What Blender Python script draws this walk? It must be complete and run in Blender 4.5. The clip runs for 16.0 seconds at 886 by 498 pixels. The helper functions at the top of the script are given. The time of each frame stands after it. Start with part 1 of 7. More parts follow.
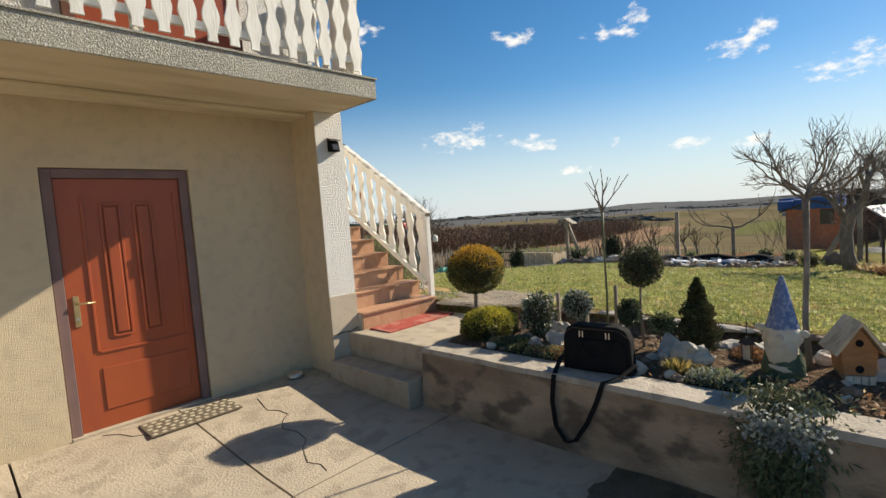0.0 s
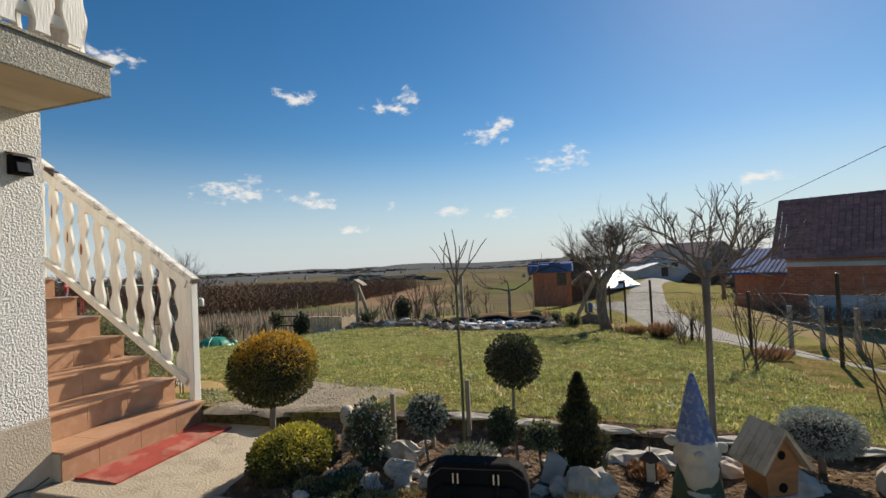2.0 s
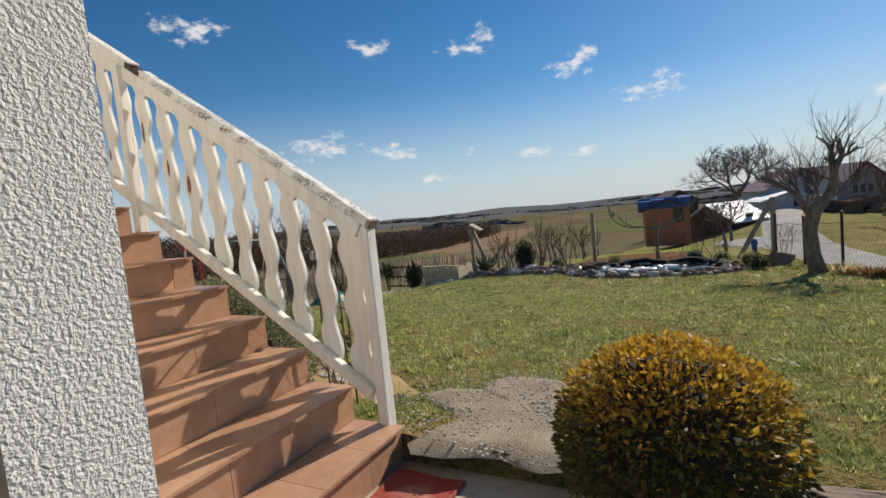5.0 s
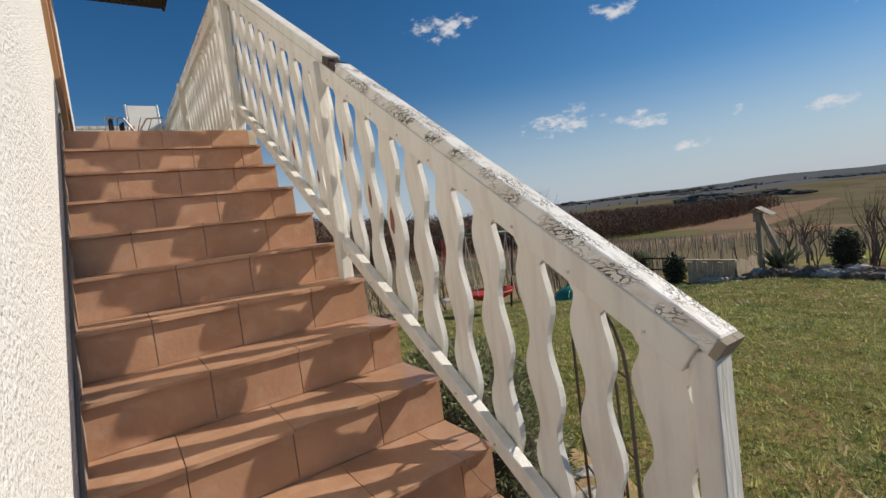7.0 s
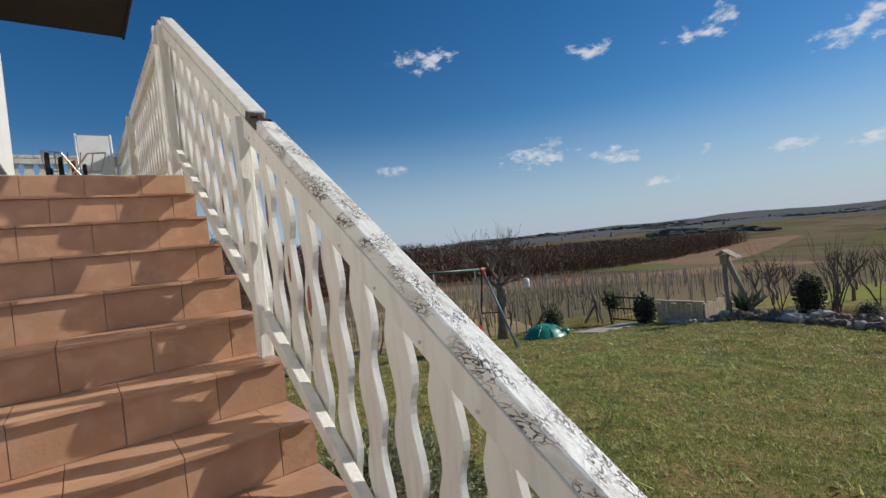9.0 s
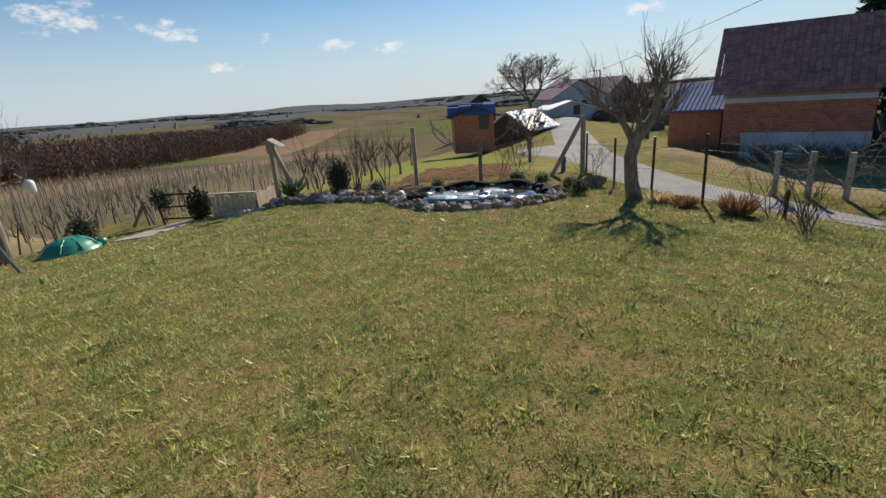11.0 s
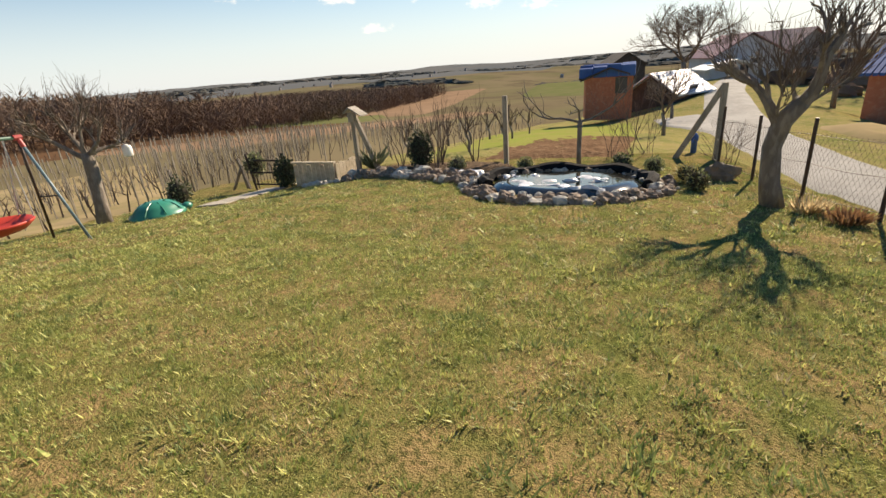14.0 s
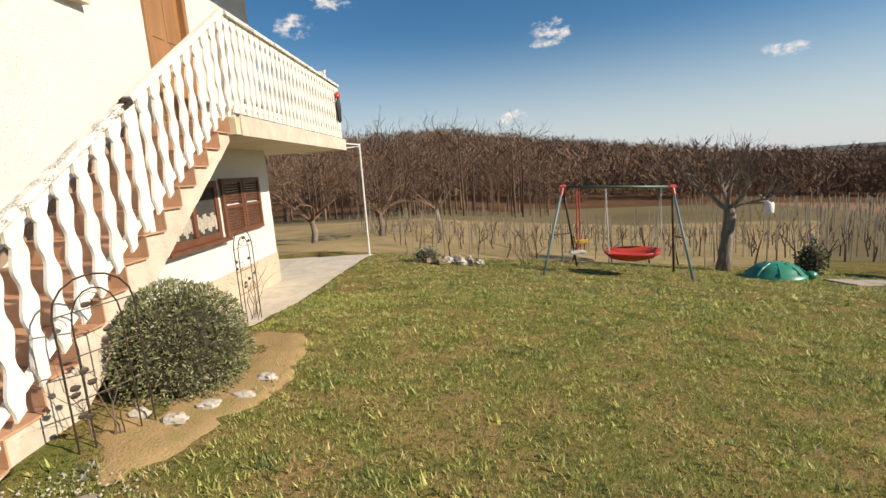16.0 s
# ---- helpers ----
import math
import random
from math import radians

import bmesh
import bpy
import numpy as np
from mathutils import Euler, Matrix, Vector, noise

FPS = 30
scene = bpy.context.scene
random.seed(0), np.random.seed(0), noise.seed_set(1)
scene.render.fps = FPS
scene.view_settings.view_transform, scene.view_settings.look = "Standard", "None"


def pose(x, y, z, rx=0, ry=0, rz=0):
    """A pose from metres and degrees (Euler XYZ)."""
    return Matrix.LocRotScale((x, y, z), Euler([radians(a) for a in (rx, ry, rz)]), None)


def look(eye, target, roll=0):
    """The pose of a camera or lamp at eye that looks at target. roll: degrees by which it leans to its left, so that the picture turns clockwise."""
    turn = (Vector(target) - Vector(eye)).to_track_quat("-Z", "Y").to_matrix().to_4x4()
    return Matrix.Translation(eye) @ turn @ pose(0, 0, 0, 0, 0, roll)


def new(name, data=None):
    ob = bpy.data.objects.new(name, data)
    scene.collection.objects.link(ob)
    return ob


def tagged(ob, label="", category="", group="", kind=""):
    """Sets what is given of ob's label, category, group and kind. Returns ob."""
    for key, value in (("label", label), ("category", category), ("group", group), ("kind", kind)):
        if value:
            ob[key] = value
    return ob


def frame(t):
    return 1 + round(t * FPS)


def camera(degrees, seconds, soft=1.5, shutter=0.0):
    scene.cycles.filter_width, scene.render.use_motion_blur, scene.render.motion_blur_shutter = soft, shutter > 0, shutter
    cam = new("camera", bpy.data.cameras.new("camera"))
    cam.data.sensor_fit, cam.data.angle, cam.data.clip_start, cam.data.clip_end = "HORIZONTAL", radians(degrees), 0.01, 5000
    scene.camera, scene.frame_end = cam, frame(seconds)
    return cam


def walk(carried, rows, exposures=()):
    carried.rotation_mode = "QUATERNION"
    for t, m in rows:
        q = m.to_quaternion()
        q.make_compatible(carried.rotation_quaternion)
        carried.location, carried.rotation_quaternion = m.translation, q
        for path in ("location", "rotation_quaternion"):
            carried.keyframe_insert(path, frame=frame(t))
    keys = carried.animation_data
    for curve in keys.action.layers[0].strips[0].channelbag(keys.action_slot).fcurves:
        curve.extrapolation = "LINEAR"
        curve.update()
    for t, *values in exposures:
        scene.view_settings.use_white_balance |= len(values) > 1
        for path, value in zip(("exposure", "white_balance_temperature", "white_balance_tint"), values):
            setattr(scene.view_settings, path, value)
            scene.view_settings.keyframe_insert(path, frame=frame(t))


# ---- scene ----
cam = camera(85.4, 16.0)
METRES, EYE, TILT, LEAN, TURN = 9.0, 1.5, 0.0, 0.0, -46.5
ROWS = [
    (0.0, 0.0, 0.0, 0.0, -0.29, -4.03, 4.09),
    (0.5, 0.0019, 0.0286, -0.0002, -10.76, -4.91, 3.84),
    (1.0, 0.007, 0.0657, 0.004, -16.69, -3.11, 3.03),
    (1.5, 0.0017, 0.1017, 0.0055, -21.98, -0.65, 2.52),
    (2.0, -0.0064, 0.1416, 0.0103, -26.18, 1.33, 2.78),
    (2.5, -0.0077, 0.1842, 0.0095, -25.76, 1.4, 3.46),
    (3.0, -0.0189, 0.2299, 0.0072, -23.23, 0.61, 3.97),
    (5.5, -0.0532, 0.4295, 0.0049, -13.59, -6.02, 6.75),
    (6.0, -0.0534, 0.4742, 0.0078, -7.89, -6.21, 7.67),
    (6.5, -0.0562, 0.5059, 0.0269, 0.66, -5.07, 8.32),
    (7.0, -0.0524, 0.528, 0.0384, 11.77, -4.01, 7.32),
    (7.5, -0.0464, 0.5398, 0.0523, 17.5, -3.38, 6.71),
    (8.0, -0.0525, 0.5429, 0.0569, 19.26, -1.95, 7.0),
    (8.5, -0.0528, 0.5464, 0.0579, 18.28, 0.08, 6.53),
    (9.0, -0.0345, 0.5567, 0.0574, 9.1, -0.95, 6.03),
    (9.5, -0.0147, 0.5653, 0.0534, -4.84, -5.32, 5.92),
    (10.0, 0.0017, 0.5683, 0.048, -23.0, -11.45, 4.84),
    (12.5, 0.1313, 0.6179, 0.0398, -43.03, -19.72, 3.44),
    (13.0, 0.1794, 0.6217, 0.0402, -38.02, -21.6, 4.3),
    (13.5, 0.2119, 0.6393, 0.0409, -33.31, -22.3, 4.95),
    (14.0, 0.2375, 0.6531, 0.0421, -22.69, -21.17, 4.42),
    (14.5, 0.2689, 0.6643, 0.0445, -9.11, -19.23, 4.06),
    (15.0, 0.2915, 0.6825, 0.0439, 4.27, -16.17, 4.34),
    (15.5, 0.312, 0.6942, 0.0456, 23.45, -12.58, 3.92),
    (16.0, 0.3313, 0.6874, 0.0501, 48.81, -9.54, 3.88),
]
EXPOSURES = ((0.0, 0.55, 7300, 10), (1.0, 0.45, 7300, 10), (1.5, 0.4, 7300, 10), (2.5, 0.15, 6900, 10), (3.0, 0.15, 6700, 10), (5.5, 0.1, 6800, 10), (7.0, -0.1, 6600, 12), (7.5, -0.2, 6400, 11), (8.5, -0.3, 6200, 10), (9.5, 0.0, 6300, 10),
             (10.0, 0.0, 6450, 10), (10.2, 0.03, 6500, 10), (12.3, 0.65, 7600, 12), (13.0, 0.8, 8000, 13), (13.5, 0.8, 8000, 13), (14.0, 0.78, 8000, 13), (15.5, 0.66, 7800, 13), (16.0, 0.38, 7600, 13))
walk(cam, [(t, pose(0, 0, EYE, TILT, LEAN, TURN) @ pose(METRES * x, METRES * y, METRES * z, 90 + pitch, roll, yaw)) for t, x, y, z, yaw, pitch, roll in ROWS], EXPOSURES)

# world: sky with small fair-weather clouds, one sun
SUN_AZ, SUN_EL = -17.5, 30.0
world = bpy.data.worlds.new("world")
scene.world = world
world.use_nodes = True
wt = world.node_tree
wt.nodes.clear()


def wnode(kind, **values):
    n = wt.nodes.new(kind)
    for key, value in values.items():
        if key == "operation":
            n.operation = value
    return n


def wmath(op, a, b=None):
    n = wt.nodes.new("ShaderNodeMath")
    n.operation = op
    for i, v in enumerate((a, b)):
        if v is None:
            continue
        if isinstance(v, (int, float)):
            n.inputs[i].default_value = v
        else:
            wt.links.new(v, n.inputs[i])
    return n.outputs[0]


sky = wt.nodes.new("ShaderNodeTexSky")
sky.sky_type, sky.sun_disc = "NISHITA", False
sky.sun_elevation, sky.sun_rotation = radians(SUN_EL), radians(90 - SUN_AZ)
sky.air_density, sky.dust_density, sky.ozone_density, sky.altitude = 1.0, 0.12, 3.5, 300
coord = wt.nodes.new("ShaderNodeTexCoord")
sep = wt.nodes.new("ShaderNodeSeparateXYZ")
wt.links.new(coord.outputs["Generated"], sep.inputs[0])
az = wmath("MULTIPLY", wmath("ARCTAN2", sep.outputs[1], sep.outputs[0]), 57.2958)
el = wmath("MULTIPLY", wmath("ARCSINE", sep.outputs[2]), 57.2958)
CLOUDS = ((40.6, 8.5, 4.6, 1.5), (39.0, 8.9, 2.2, 1.5), (32.2, 7.5, 3.2, 1.1), (33.5, 18.7, 2.8, 1.0), (35.6, 19.3, 0.8, 0.9), (22.6, 18.0, 3.2, 1.1),
          (20.6, 19.1, 1.5, 1.2), (10.9, 14.5, 3.4, 1.2), (9.4, 15.4, 1.6, 1.2), (3.4, 10.6, 4.0, 1.2), (1.6, 11.3, 2.0, 1.3), (15.6, 5.7, 2.2, 0.9), (9.8, 5.1, 2.8, 0.7),
          (27.8, 4.0, 2.6, 0.5), (23.1, 6.6, 0.9, 0.6), (-17.1, 6.7, 3.0, 0.7), (52.6, 20.6, 4.2, 1.5), (57.6, 8.7, 2.1, 0.7),
          (79.4, 13.5, 2.6, 1.5), (84.0, 5.3, 1.8, 1.0), (108.0, 15.8, 2.6, 1.5), (103.5, 18.2, 2.6, 1.2))
best = None
for a, e, w, h in CLOUDS:
    qa = wmath("DIVIDE", wmath("SUBTRACT", az, a), w)
    qe = wmath("DIVIDE", wmath("SUBTRACT", el, e), h)
    q = wmath("SUBTRACT", 1.0, wmath("ADD", wmath("MULTIPLY", qa, qa), wmath("MULTIPLY", qe, qe)))
    best = q if best is None else wmath("MAXIMUM", best, q)
vec = wt.nodes.new("ShaderNodeCombineXYZ")
wt.links.new(az, vec.inputs[0])
wt.links.new(wmath("MULTIPLY", el, 1.7), vec.inputs[1])
puff = wt.nodes.new("ShaderNodeTexNoise")
puff.inputs["Scale"].default_value, puff.inputs["Detail"].default_value, puff.inputs["Roughness"].default_value = 0.55, 7, 0.62
wt.links.new(vec.outputs[0], puff.inputs["Vector"])
thick = wmath("ADD", wmath("MAXIMUM", best, -2.0), wmath("MULTIPLY", wmath("SUBTRACT", puff.outputs[0], 0.56), 6.0))
ramp = wt.nodes.new("ShaderNodeMapRange")
ramp.interpolation_type = "SMOOTHSTEP"
ramp.inputs[1].default_value, ramp.inputs[2].default_value = -0.15, 1.5
wt.links.new(thick, ramp.inputs[0])
cover = wmath("MULTIPLY", ramp.outputs[0], 0.88)
cloud_mix = wt.nodes.new("ShaderNodeMix")
cloud_mix.data_type = "RGBA"
cloud_mix.inputs["B"].default_value = (9.6, 9.7, 9.9, 1)
wt.links.new(cover, cloud_mix.inputs["Factor"])
tone = wt.nodes.new("ShaderNodeHueSaturation")
tone.inputs["Saturation"].default_value, tone.inputs["Value"].default_value = 1.3, 1.06
wt.links.new(sky.outputs[0], tone.inputs["Color"])
low = wt.nodes.new("ShaderNodeMapRange")
low.interpolation_type = "SMOOTHSTEP"
low.inputs[1].default_value, low.inputs[2].default_value, low.inputs[3].default_value, low.inputs[4].default_value = -1.0, 15.0, 0.85, 0.0
wt.links.new(el, low.inputs[0])
haze = wt.nodes.new("ShaderNodeMix")
haze.data_type = "RGBA"
haze.inputs["B"].default_value = (5.7, 6.9, 8.3, 1)
wt.links.new(low.outputs[0], haze.inputs["Factor"])
wt.links.new(tone.outputs[0], haze.inputs["A"])
wt.links.new(haze.outputs["Result"], cloud_mix.inputs["A"])
back = wt.nodes.new("ShaderNodeBackground")
back.inputs[1].default_value = 0.077
wt.links.new(cloud_mix.outputs["Result"], back.inputs[0])
wout = wt.nodes.new("ShaderNodeOutputWorld")
wt.links.new(back.outputs[0], wout.inputs[0])

sun = new("sun", bpy.data.lights.new("sun", "SUN"))
sun.data.energy, sun.data.angle, sun.data.color = 5.0, radians(0.53), (1.0, 0.93, 0.82)
ca, ce = radians(SUN_AZ), radians(SUN_EL)
sun.matrix_world = look((60 * math.cos(ca) * math.cos(ce), 60 * math.sin(ca) * math.cos(ce), 60 * math.sin(ce)), (0, 0, 0))

# ---- materials ----


def surf(name, c1, c2, scale=4.0, rough=0.8, bump=0.0, bscale=40.0, c3=None, s3=30.0, f3=0.5, metal=0.0, spec=0.5, stretch=(1, 1, 1), rand=0.0, island=0.0, detail=5.0, dist=0.02, trans=0.0, cracks=None):
    """Two colours mixed by coarse noise, a third by fine noise, and relief."""
    m = bpy.data.materials.new(name)
    m.use_nodes = True
    t = m.node_tree
    b = t.nodes["Principled BSDF"]
    co = t.nodes.new("ShaderNodeTexCoord")
    mp = t.nodes.new("ShaderNodeMapping")
    mp.inputs["Scale"].default_value = stretch
    t.links.new(co.outputs["Object"], mp.inputs[0])

    def noisy(s, d, lo, hi):
        n = t.nodes.new("ShaderNodeTexNoise")
        n.inputs["Scale"].default_value, n.inputs["Detail"].default_value = s, d
        t.links.new(mp.outputs[0], n.inputs["Vector"])
        r = t.nodes.new("ShaderNodeMapRange")
        r.inputs[1].default_value, r.inputs[2].default_value = lo, hi
        t.links.new(n.outputs[0], r.inputs[0])
        return r.outputs[0]

    def blend(f, a, c):
        x = t.nodes.new("ShaderNodeMix")
        x.data_type = "RGBA"
        t.links.new(f, x.inputs["Factor"])
        for key, v in (("A", a), ("B", c)):
            if isinstance(v, tuple):
                x.inputs[key].default_value = (*v, 1)
            else:
                t.links.new(v, x.inputs[key])
        return x.outputs["Result"]

    col = blend(noisy(scale, detail, 0.35, 0.65), c1, c2)
    if c3:
        f = t.nodes.new("ShaderNodeMath")
        f.operation = "MULTIPLY"
        f.inputs[1].default_value = f3
        t.links.new(noisy(s3, 4, 0.5, 0.62), f.inputs[0])
        col = blend(f.outputs[0], col, c3)
    if cracks:
        vo = t.nodes.new("ShaderNodeTexVoronoi")
        vo.feature = "DISTANCE_TO_EDGE"
        vo.inputs["Scale"].default_value = cracks[0]
        warp = t.nodes.new("ShaderNodeVectorMath")
        wn_ = t.nodes.new("ShaderNodeTexNoise")
        wn_.inputs["Scale"].default_value = cracks[0] * 0.8
        t.links.new(mp.outputs[0], wn_.inputs["Vector"])
        warp.operation = "MULTIPLY_ADD"
        warp.inputs[1].default_value = (0.06, 0.06, 0.06)
        t.links.new(wn_.outputs["Color"], warp.inputs[0])
        t.links.new(mp.outputs[0], warp.inputs[2])
        t.links.new(warp.outputs[0], vo.inputs["Vector"])
        line = t.nodes.new("ShaderNodeMapRange")
        line.inputs[1].default_value, line.inputs[2].default_value, line.inputs[3].default_value, line.inputs[4].default_value = cracks[1], cracks[1] * 2.2, 1.0, 0.0
        t.links.new(vo.outputs["Distance"], line.inputs[0])
        gap = t.nodes.new("ShaderNodeMath")
        gap.operation = "MULTIPLY"
        t.links.new(line.outputs[0], gap.inputs[0])
        t.links.new(noisy(cracks[0] * 0.25, 2, 0.42, 0.6), gap.inputs[1])
        col = blend(gap.outputs[0], col, cracks[2])
    if rand or island:
        src = t.nodes.new("ShaderNodeObjectInfo").outputs["Random"] if rand else t.nodes.new("ShaderNodeNewGeometry").outputs["Random Per Island"]
        amount = rand or island
        r = t.nodes.new("ShaderNodeMapRange")
        r.inputs[3].default_value, r.inputs[4].default_value = 1 - amount, 1 + amount
        t.links.new(src, r.inputs[0])
        hsv = t.nodes.new("ShaderNodeHueSaturation")
        t.links.new(r.outputs[0], hsv.inputs["Value"])
        t.links.new(col, hsv.inputs["Color"])
        col = hsv.outputs[0]
    t.links.new(col, b.inputs["Base Color"])
    b.inputs["Roughness"].default_value, b.inputs["Metallic"].default_value = rough, metal
    b.inputs["Specular IOR Level"].default_value = spec
    if bump:
        bp = t.nodes.new("ShaderNodeBump")
        bp.inputs["Strength"].default_value, bp.inputs["Distance"].default_value = bump, dist
        n = t.nodes.new("ShaderNodeTexNoise")
        n.inputs["Scale"].default_value, n.inputs["Detail"].default_value = bscale, 4
        t.links.new(mp.outputs[0], n.inputs["Vector"])
        t.links.new(n.outputs[0], bp.inputs["Height"])
        t.links.new(bp.outputs[0], b.inputs["Normal"])
    if trans:
        tr = t.nodes.new("ShaderNodeBsdfTranslucent")
        t.links.new(col, tr.inputs[0])
        mx = t.nodes.new("ShaderNodeMixShader")
        mx.inputs[0].default_value = trans
        t.links.new(b.outputs[0], mx.inputs[1])
        t.links.new(tr.outputs[0], mx.inputs[2])
        t.links.new(mx.outputs[0], t.nodes["Material Output"].inputs[0])
    return m


STUCCO = surf("white_stucco", (0.80, 0.79, 0.75), (0.74, 0.73, 0.69), 1.2, 0.9, 0.9, 75, (0.68, 0.67, 0.63), 90, 0.5, dist=0.025)
TAN = surf("tan_render", (0.60, 0.49, 0.33), (0.53, 0.43, 0.29), 0.9, 0.9, 0.35, 120, (0.36, 0.30, 0.22), 9, 0.25)
PLINTH = surf("plinth_render", (0.56, 0.47, 0.36), (0.47, 0.40, 0.31), 2, 0.9, 0.3, 90, (0.40, 0.33, 0.25), 12, 0.3)
SOFFIT = surf("soffit_paint", (0.66, 0.58, 0.43), (0.58, 0.50, 0.36), 1.5, 0.9, 0.25, 30, (0.42, 0.36, 0.22), 3, 0.35, stretch=(0.5, 2, 1))
TERRAZZO = surf("washed_pebble_concrete", (0.36, 0.34, 0.28), (0.28, 0.27, 0.22), 3, 0.9, 0.8, 110, (0.62, 0.60, 0.54), 130, 0.8)
CONCRETE = surf("yard_concrete", (0.49, 0.415, 0.31), (0.40, 0.335, 0.25), 1.3, 0.9, 0.4, 60, (0.31, 0.255, 0.185), 7, 0.6)
OLDWALL = surf("old_concrete", (0.38, 0.285, 0.195), (0.24, 0.175, 0.12), 3.0, 0.95, 0.9, 22, (0.075, 0.06, 0.045), 3.4, 0.75, stretch=(1, 1, 1.8))
CAP = surf("wall_cap_concrete", (0.46, 0.41, 0.34), (0.37, 0.33, 0.27), 3, 0.95, 0.5, 50, (0.22, 0.19, 0.15), 9, 0.5)
DOORPAINT = surf("red_brown_door_paint", (0.36, 0.078, 0.026), (0.31, 0.062, 0.022), 2, 0.38, 0.06, 8, (0.24, 0.05, 0.03), 7, 0.3, stretch=(1, 1, 0.3))
WHITEPAINT = surf("flaking_white_paint", (0.82, 0.80, 0.74), (0.76, 0.74, 0.67), 3, 0.55, 0.2, 40, (0.58, 0.53, 0.45), 9, 0.35, stretch=(2.2, 2.2, 0.35))
WEATHERED = surf("weathered_white_handrail", (0.82, 0.81, 0.77), (0.76, 0.74, 0.69), 3, 0.6, 0.2, 40, (0.55, 0.50, 0.43), 20, 0.5, stretch=(1.5, 0.4, 1.2), cracks=(55, 0.05, (0.06, 0.05, 0.04)))
CHIP = surf("bare_wood_chip", (0.30, 0.11, 0.07), (0.22, 0.10, 0.06), 20, 0.8)
TILE = surf("terracotta_step_tile", (0.51, 0.295, 0.18), (0.44, 0.245, 0.145), 5, 0.34, 0.08, 60, (0.56, 0.36, 0.25), 16, 0.4, rand=0.10)
GROUT = surf("tile_grout", (0.30, 0.24, 0.19), (0.24, 0.19, 0.15), 8, 0.95)
STRINGER = surf("stringer_concrete", (0.62, 0.57, 0.48), (0.52, 0.47, 0.39), 2, 0.9, 0.3, 40, (0.40, 0.35, 0.28), 7, 0.4)
BRICK = surf("red_brick", (0.46, 0.165, 0.085), (0.38, 0.125, 0.07), 6, 0.9, 0.3, 60, (0.30, 0.10, 0.06), 20, 0.4, rand=0.18)
BRICKI = surf("red_hollow_brick", (0.54, 0.175, 0.09), (0.45, 0.14, 0.075), 2, 0.9, 0.3, 30, (0.58, 0.28, 0.17), 6, 0.4, island=0.16)
MORTAR = surf("mortar", (0.36, 0.33, 0.29), (0.29, 0.26, 0.23), 8, 0.95, 0.3, 50)
BROWNWOOD = surf("dark_brown_wood", (0.16, 0.065, 0.035), (0.11, 0.045, 0.025), 4, 0.5, 0.15, 40, stretch=(1, 1, 0.2))
DOORWOOD = surf("varnished_oak", (0.34, 0.18, 0.08), (0.26, 0.13, 0.055), 4, 0.45, 0.1, 30, stretch=(3, 3, 0.3))
# the dark c3 speckle paints in shaded gaps between the grass tufts
LAWN = surf("lawn_soil_moss_and_gap_shade", (0.155, 0.165, 0.05), (0.31, 0.215, 0.10), 2.6, 0.95, 1.0, 90, (0.07, 0.08, 0.025), 30.0, 0.75, dist=0.02, spec=0.0)
TUFTBLADE = surf("dark_grass_tufts", (0.10, 0.16, 0.045), (0.30, 0.36, 0.13), 20, 0.5, island=0.4, trans=0.35, spec=0.3, detail=3.0)
BLADE = surf("grass_blades", (0.20, 0.27, 0.06), (0.70, 0.65, 0.25), 24.0, 0.5, 0, 1, (0.24, 0.31, 0.08), 3.5, 0.55, island=0.4, trans=0.4, spec=0.3, detail=3.0)
DRYBLADE = surf("dry_grass_blades", (0.80, 0.66, 0.40), (0.50, 0.36, 0.19), 18, 0.7, island=0.4, trans=0.4, spec=0.15)
FIELD = surf("far_fields", (0.20, 0.16, 0.098), (0.15, 0.135, 0.072), 0.012, 0.95, 0, 1, (0.13, 0.10, 0.068), 0.02, 0.8, spec=0.0)
WOODFLOOR = surf("leaf_litter_under_trees", (0.13, 0.075, 0.045), (0.10, 0.06, 0.038), 0.05, 0.95, 0, 1, (0.16, 0.10, 0.06), 0.3, 0.5, spec=0.0)
# distant haze is tinted into the grey base colour of the far hills
FARHILLS = surf("far_haze_tinted_hills", (0.125, 0.135, 0.14), (0.15, 0.15, 0.145), 0.002, 0.95, spec=0.0)
SOIL = surf("dark_garden_soil", (0.15, 0.105, 0.072), (0.105, 0.075, 0.052), 6, 0.95, 1.0, 30, (0.24, 0.18, 0.13), 22, 0.6, dist=0.04, spec=0.0)
VERGE = surf("rough_roadside_grass", (0.30, 0.25, 0.10), (0.19, 0.20, 0.07), 0.7, 0.95, 0.9, 9, (0.36, 0.27, 0.15), 5, 0.6, dist=0.08, spec=0.0)
WETSOIL = surf("dark_mossy_soil", (0.17, 0.135, 0.095), (0.11, 0.095, 0.062), 6, 0.95, 1.0, 40, (0.13, 0.11, 0.08), 20, 0.5, dist=0.03, spec=0.1)
LAWNSOIL = surf("thin_turf_on_soil", (0.42, 0.285, 0.155), (0.34, 0.245, 0.12), 5, 0.95, 0.6, 60, (0.25, 0.24, 0.08), 9, 0.4, dist=0.02, spec=0.0)
GRAVEL = surf("grey_gravel", (0.36, 0.30, 0.225), (0.26, 0.21, 0.15), 5, 0.95, 0.5, 140, (0.44, 0.40, 0.34), 120, 0.7, spec=0.0)
ROCK = surf("pale_limestone", (0.54, 0.50, 0.43), (0.42, 0.385, 0.33), 5, 0.9, 0.7, 18, (0.25, 0.23, 0.19), 12, 0.5)
ROCKB = surf("brown_field_stone", (0.27, 0.195, 0.14), (0.19, 0.14, 0.10), 5, 0.9, 0.7, 18, (0.16, 0.13, 0.10), 10, 0.5)
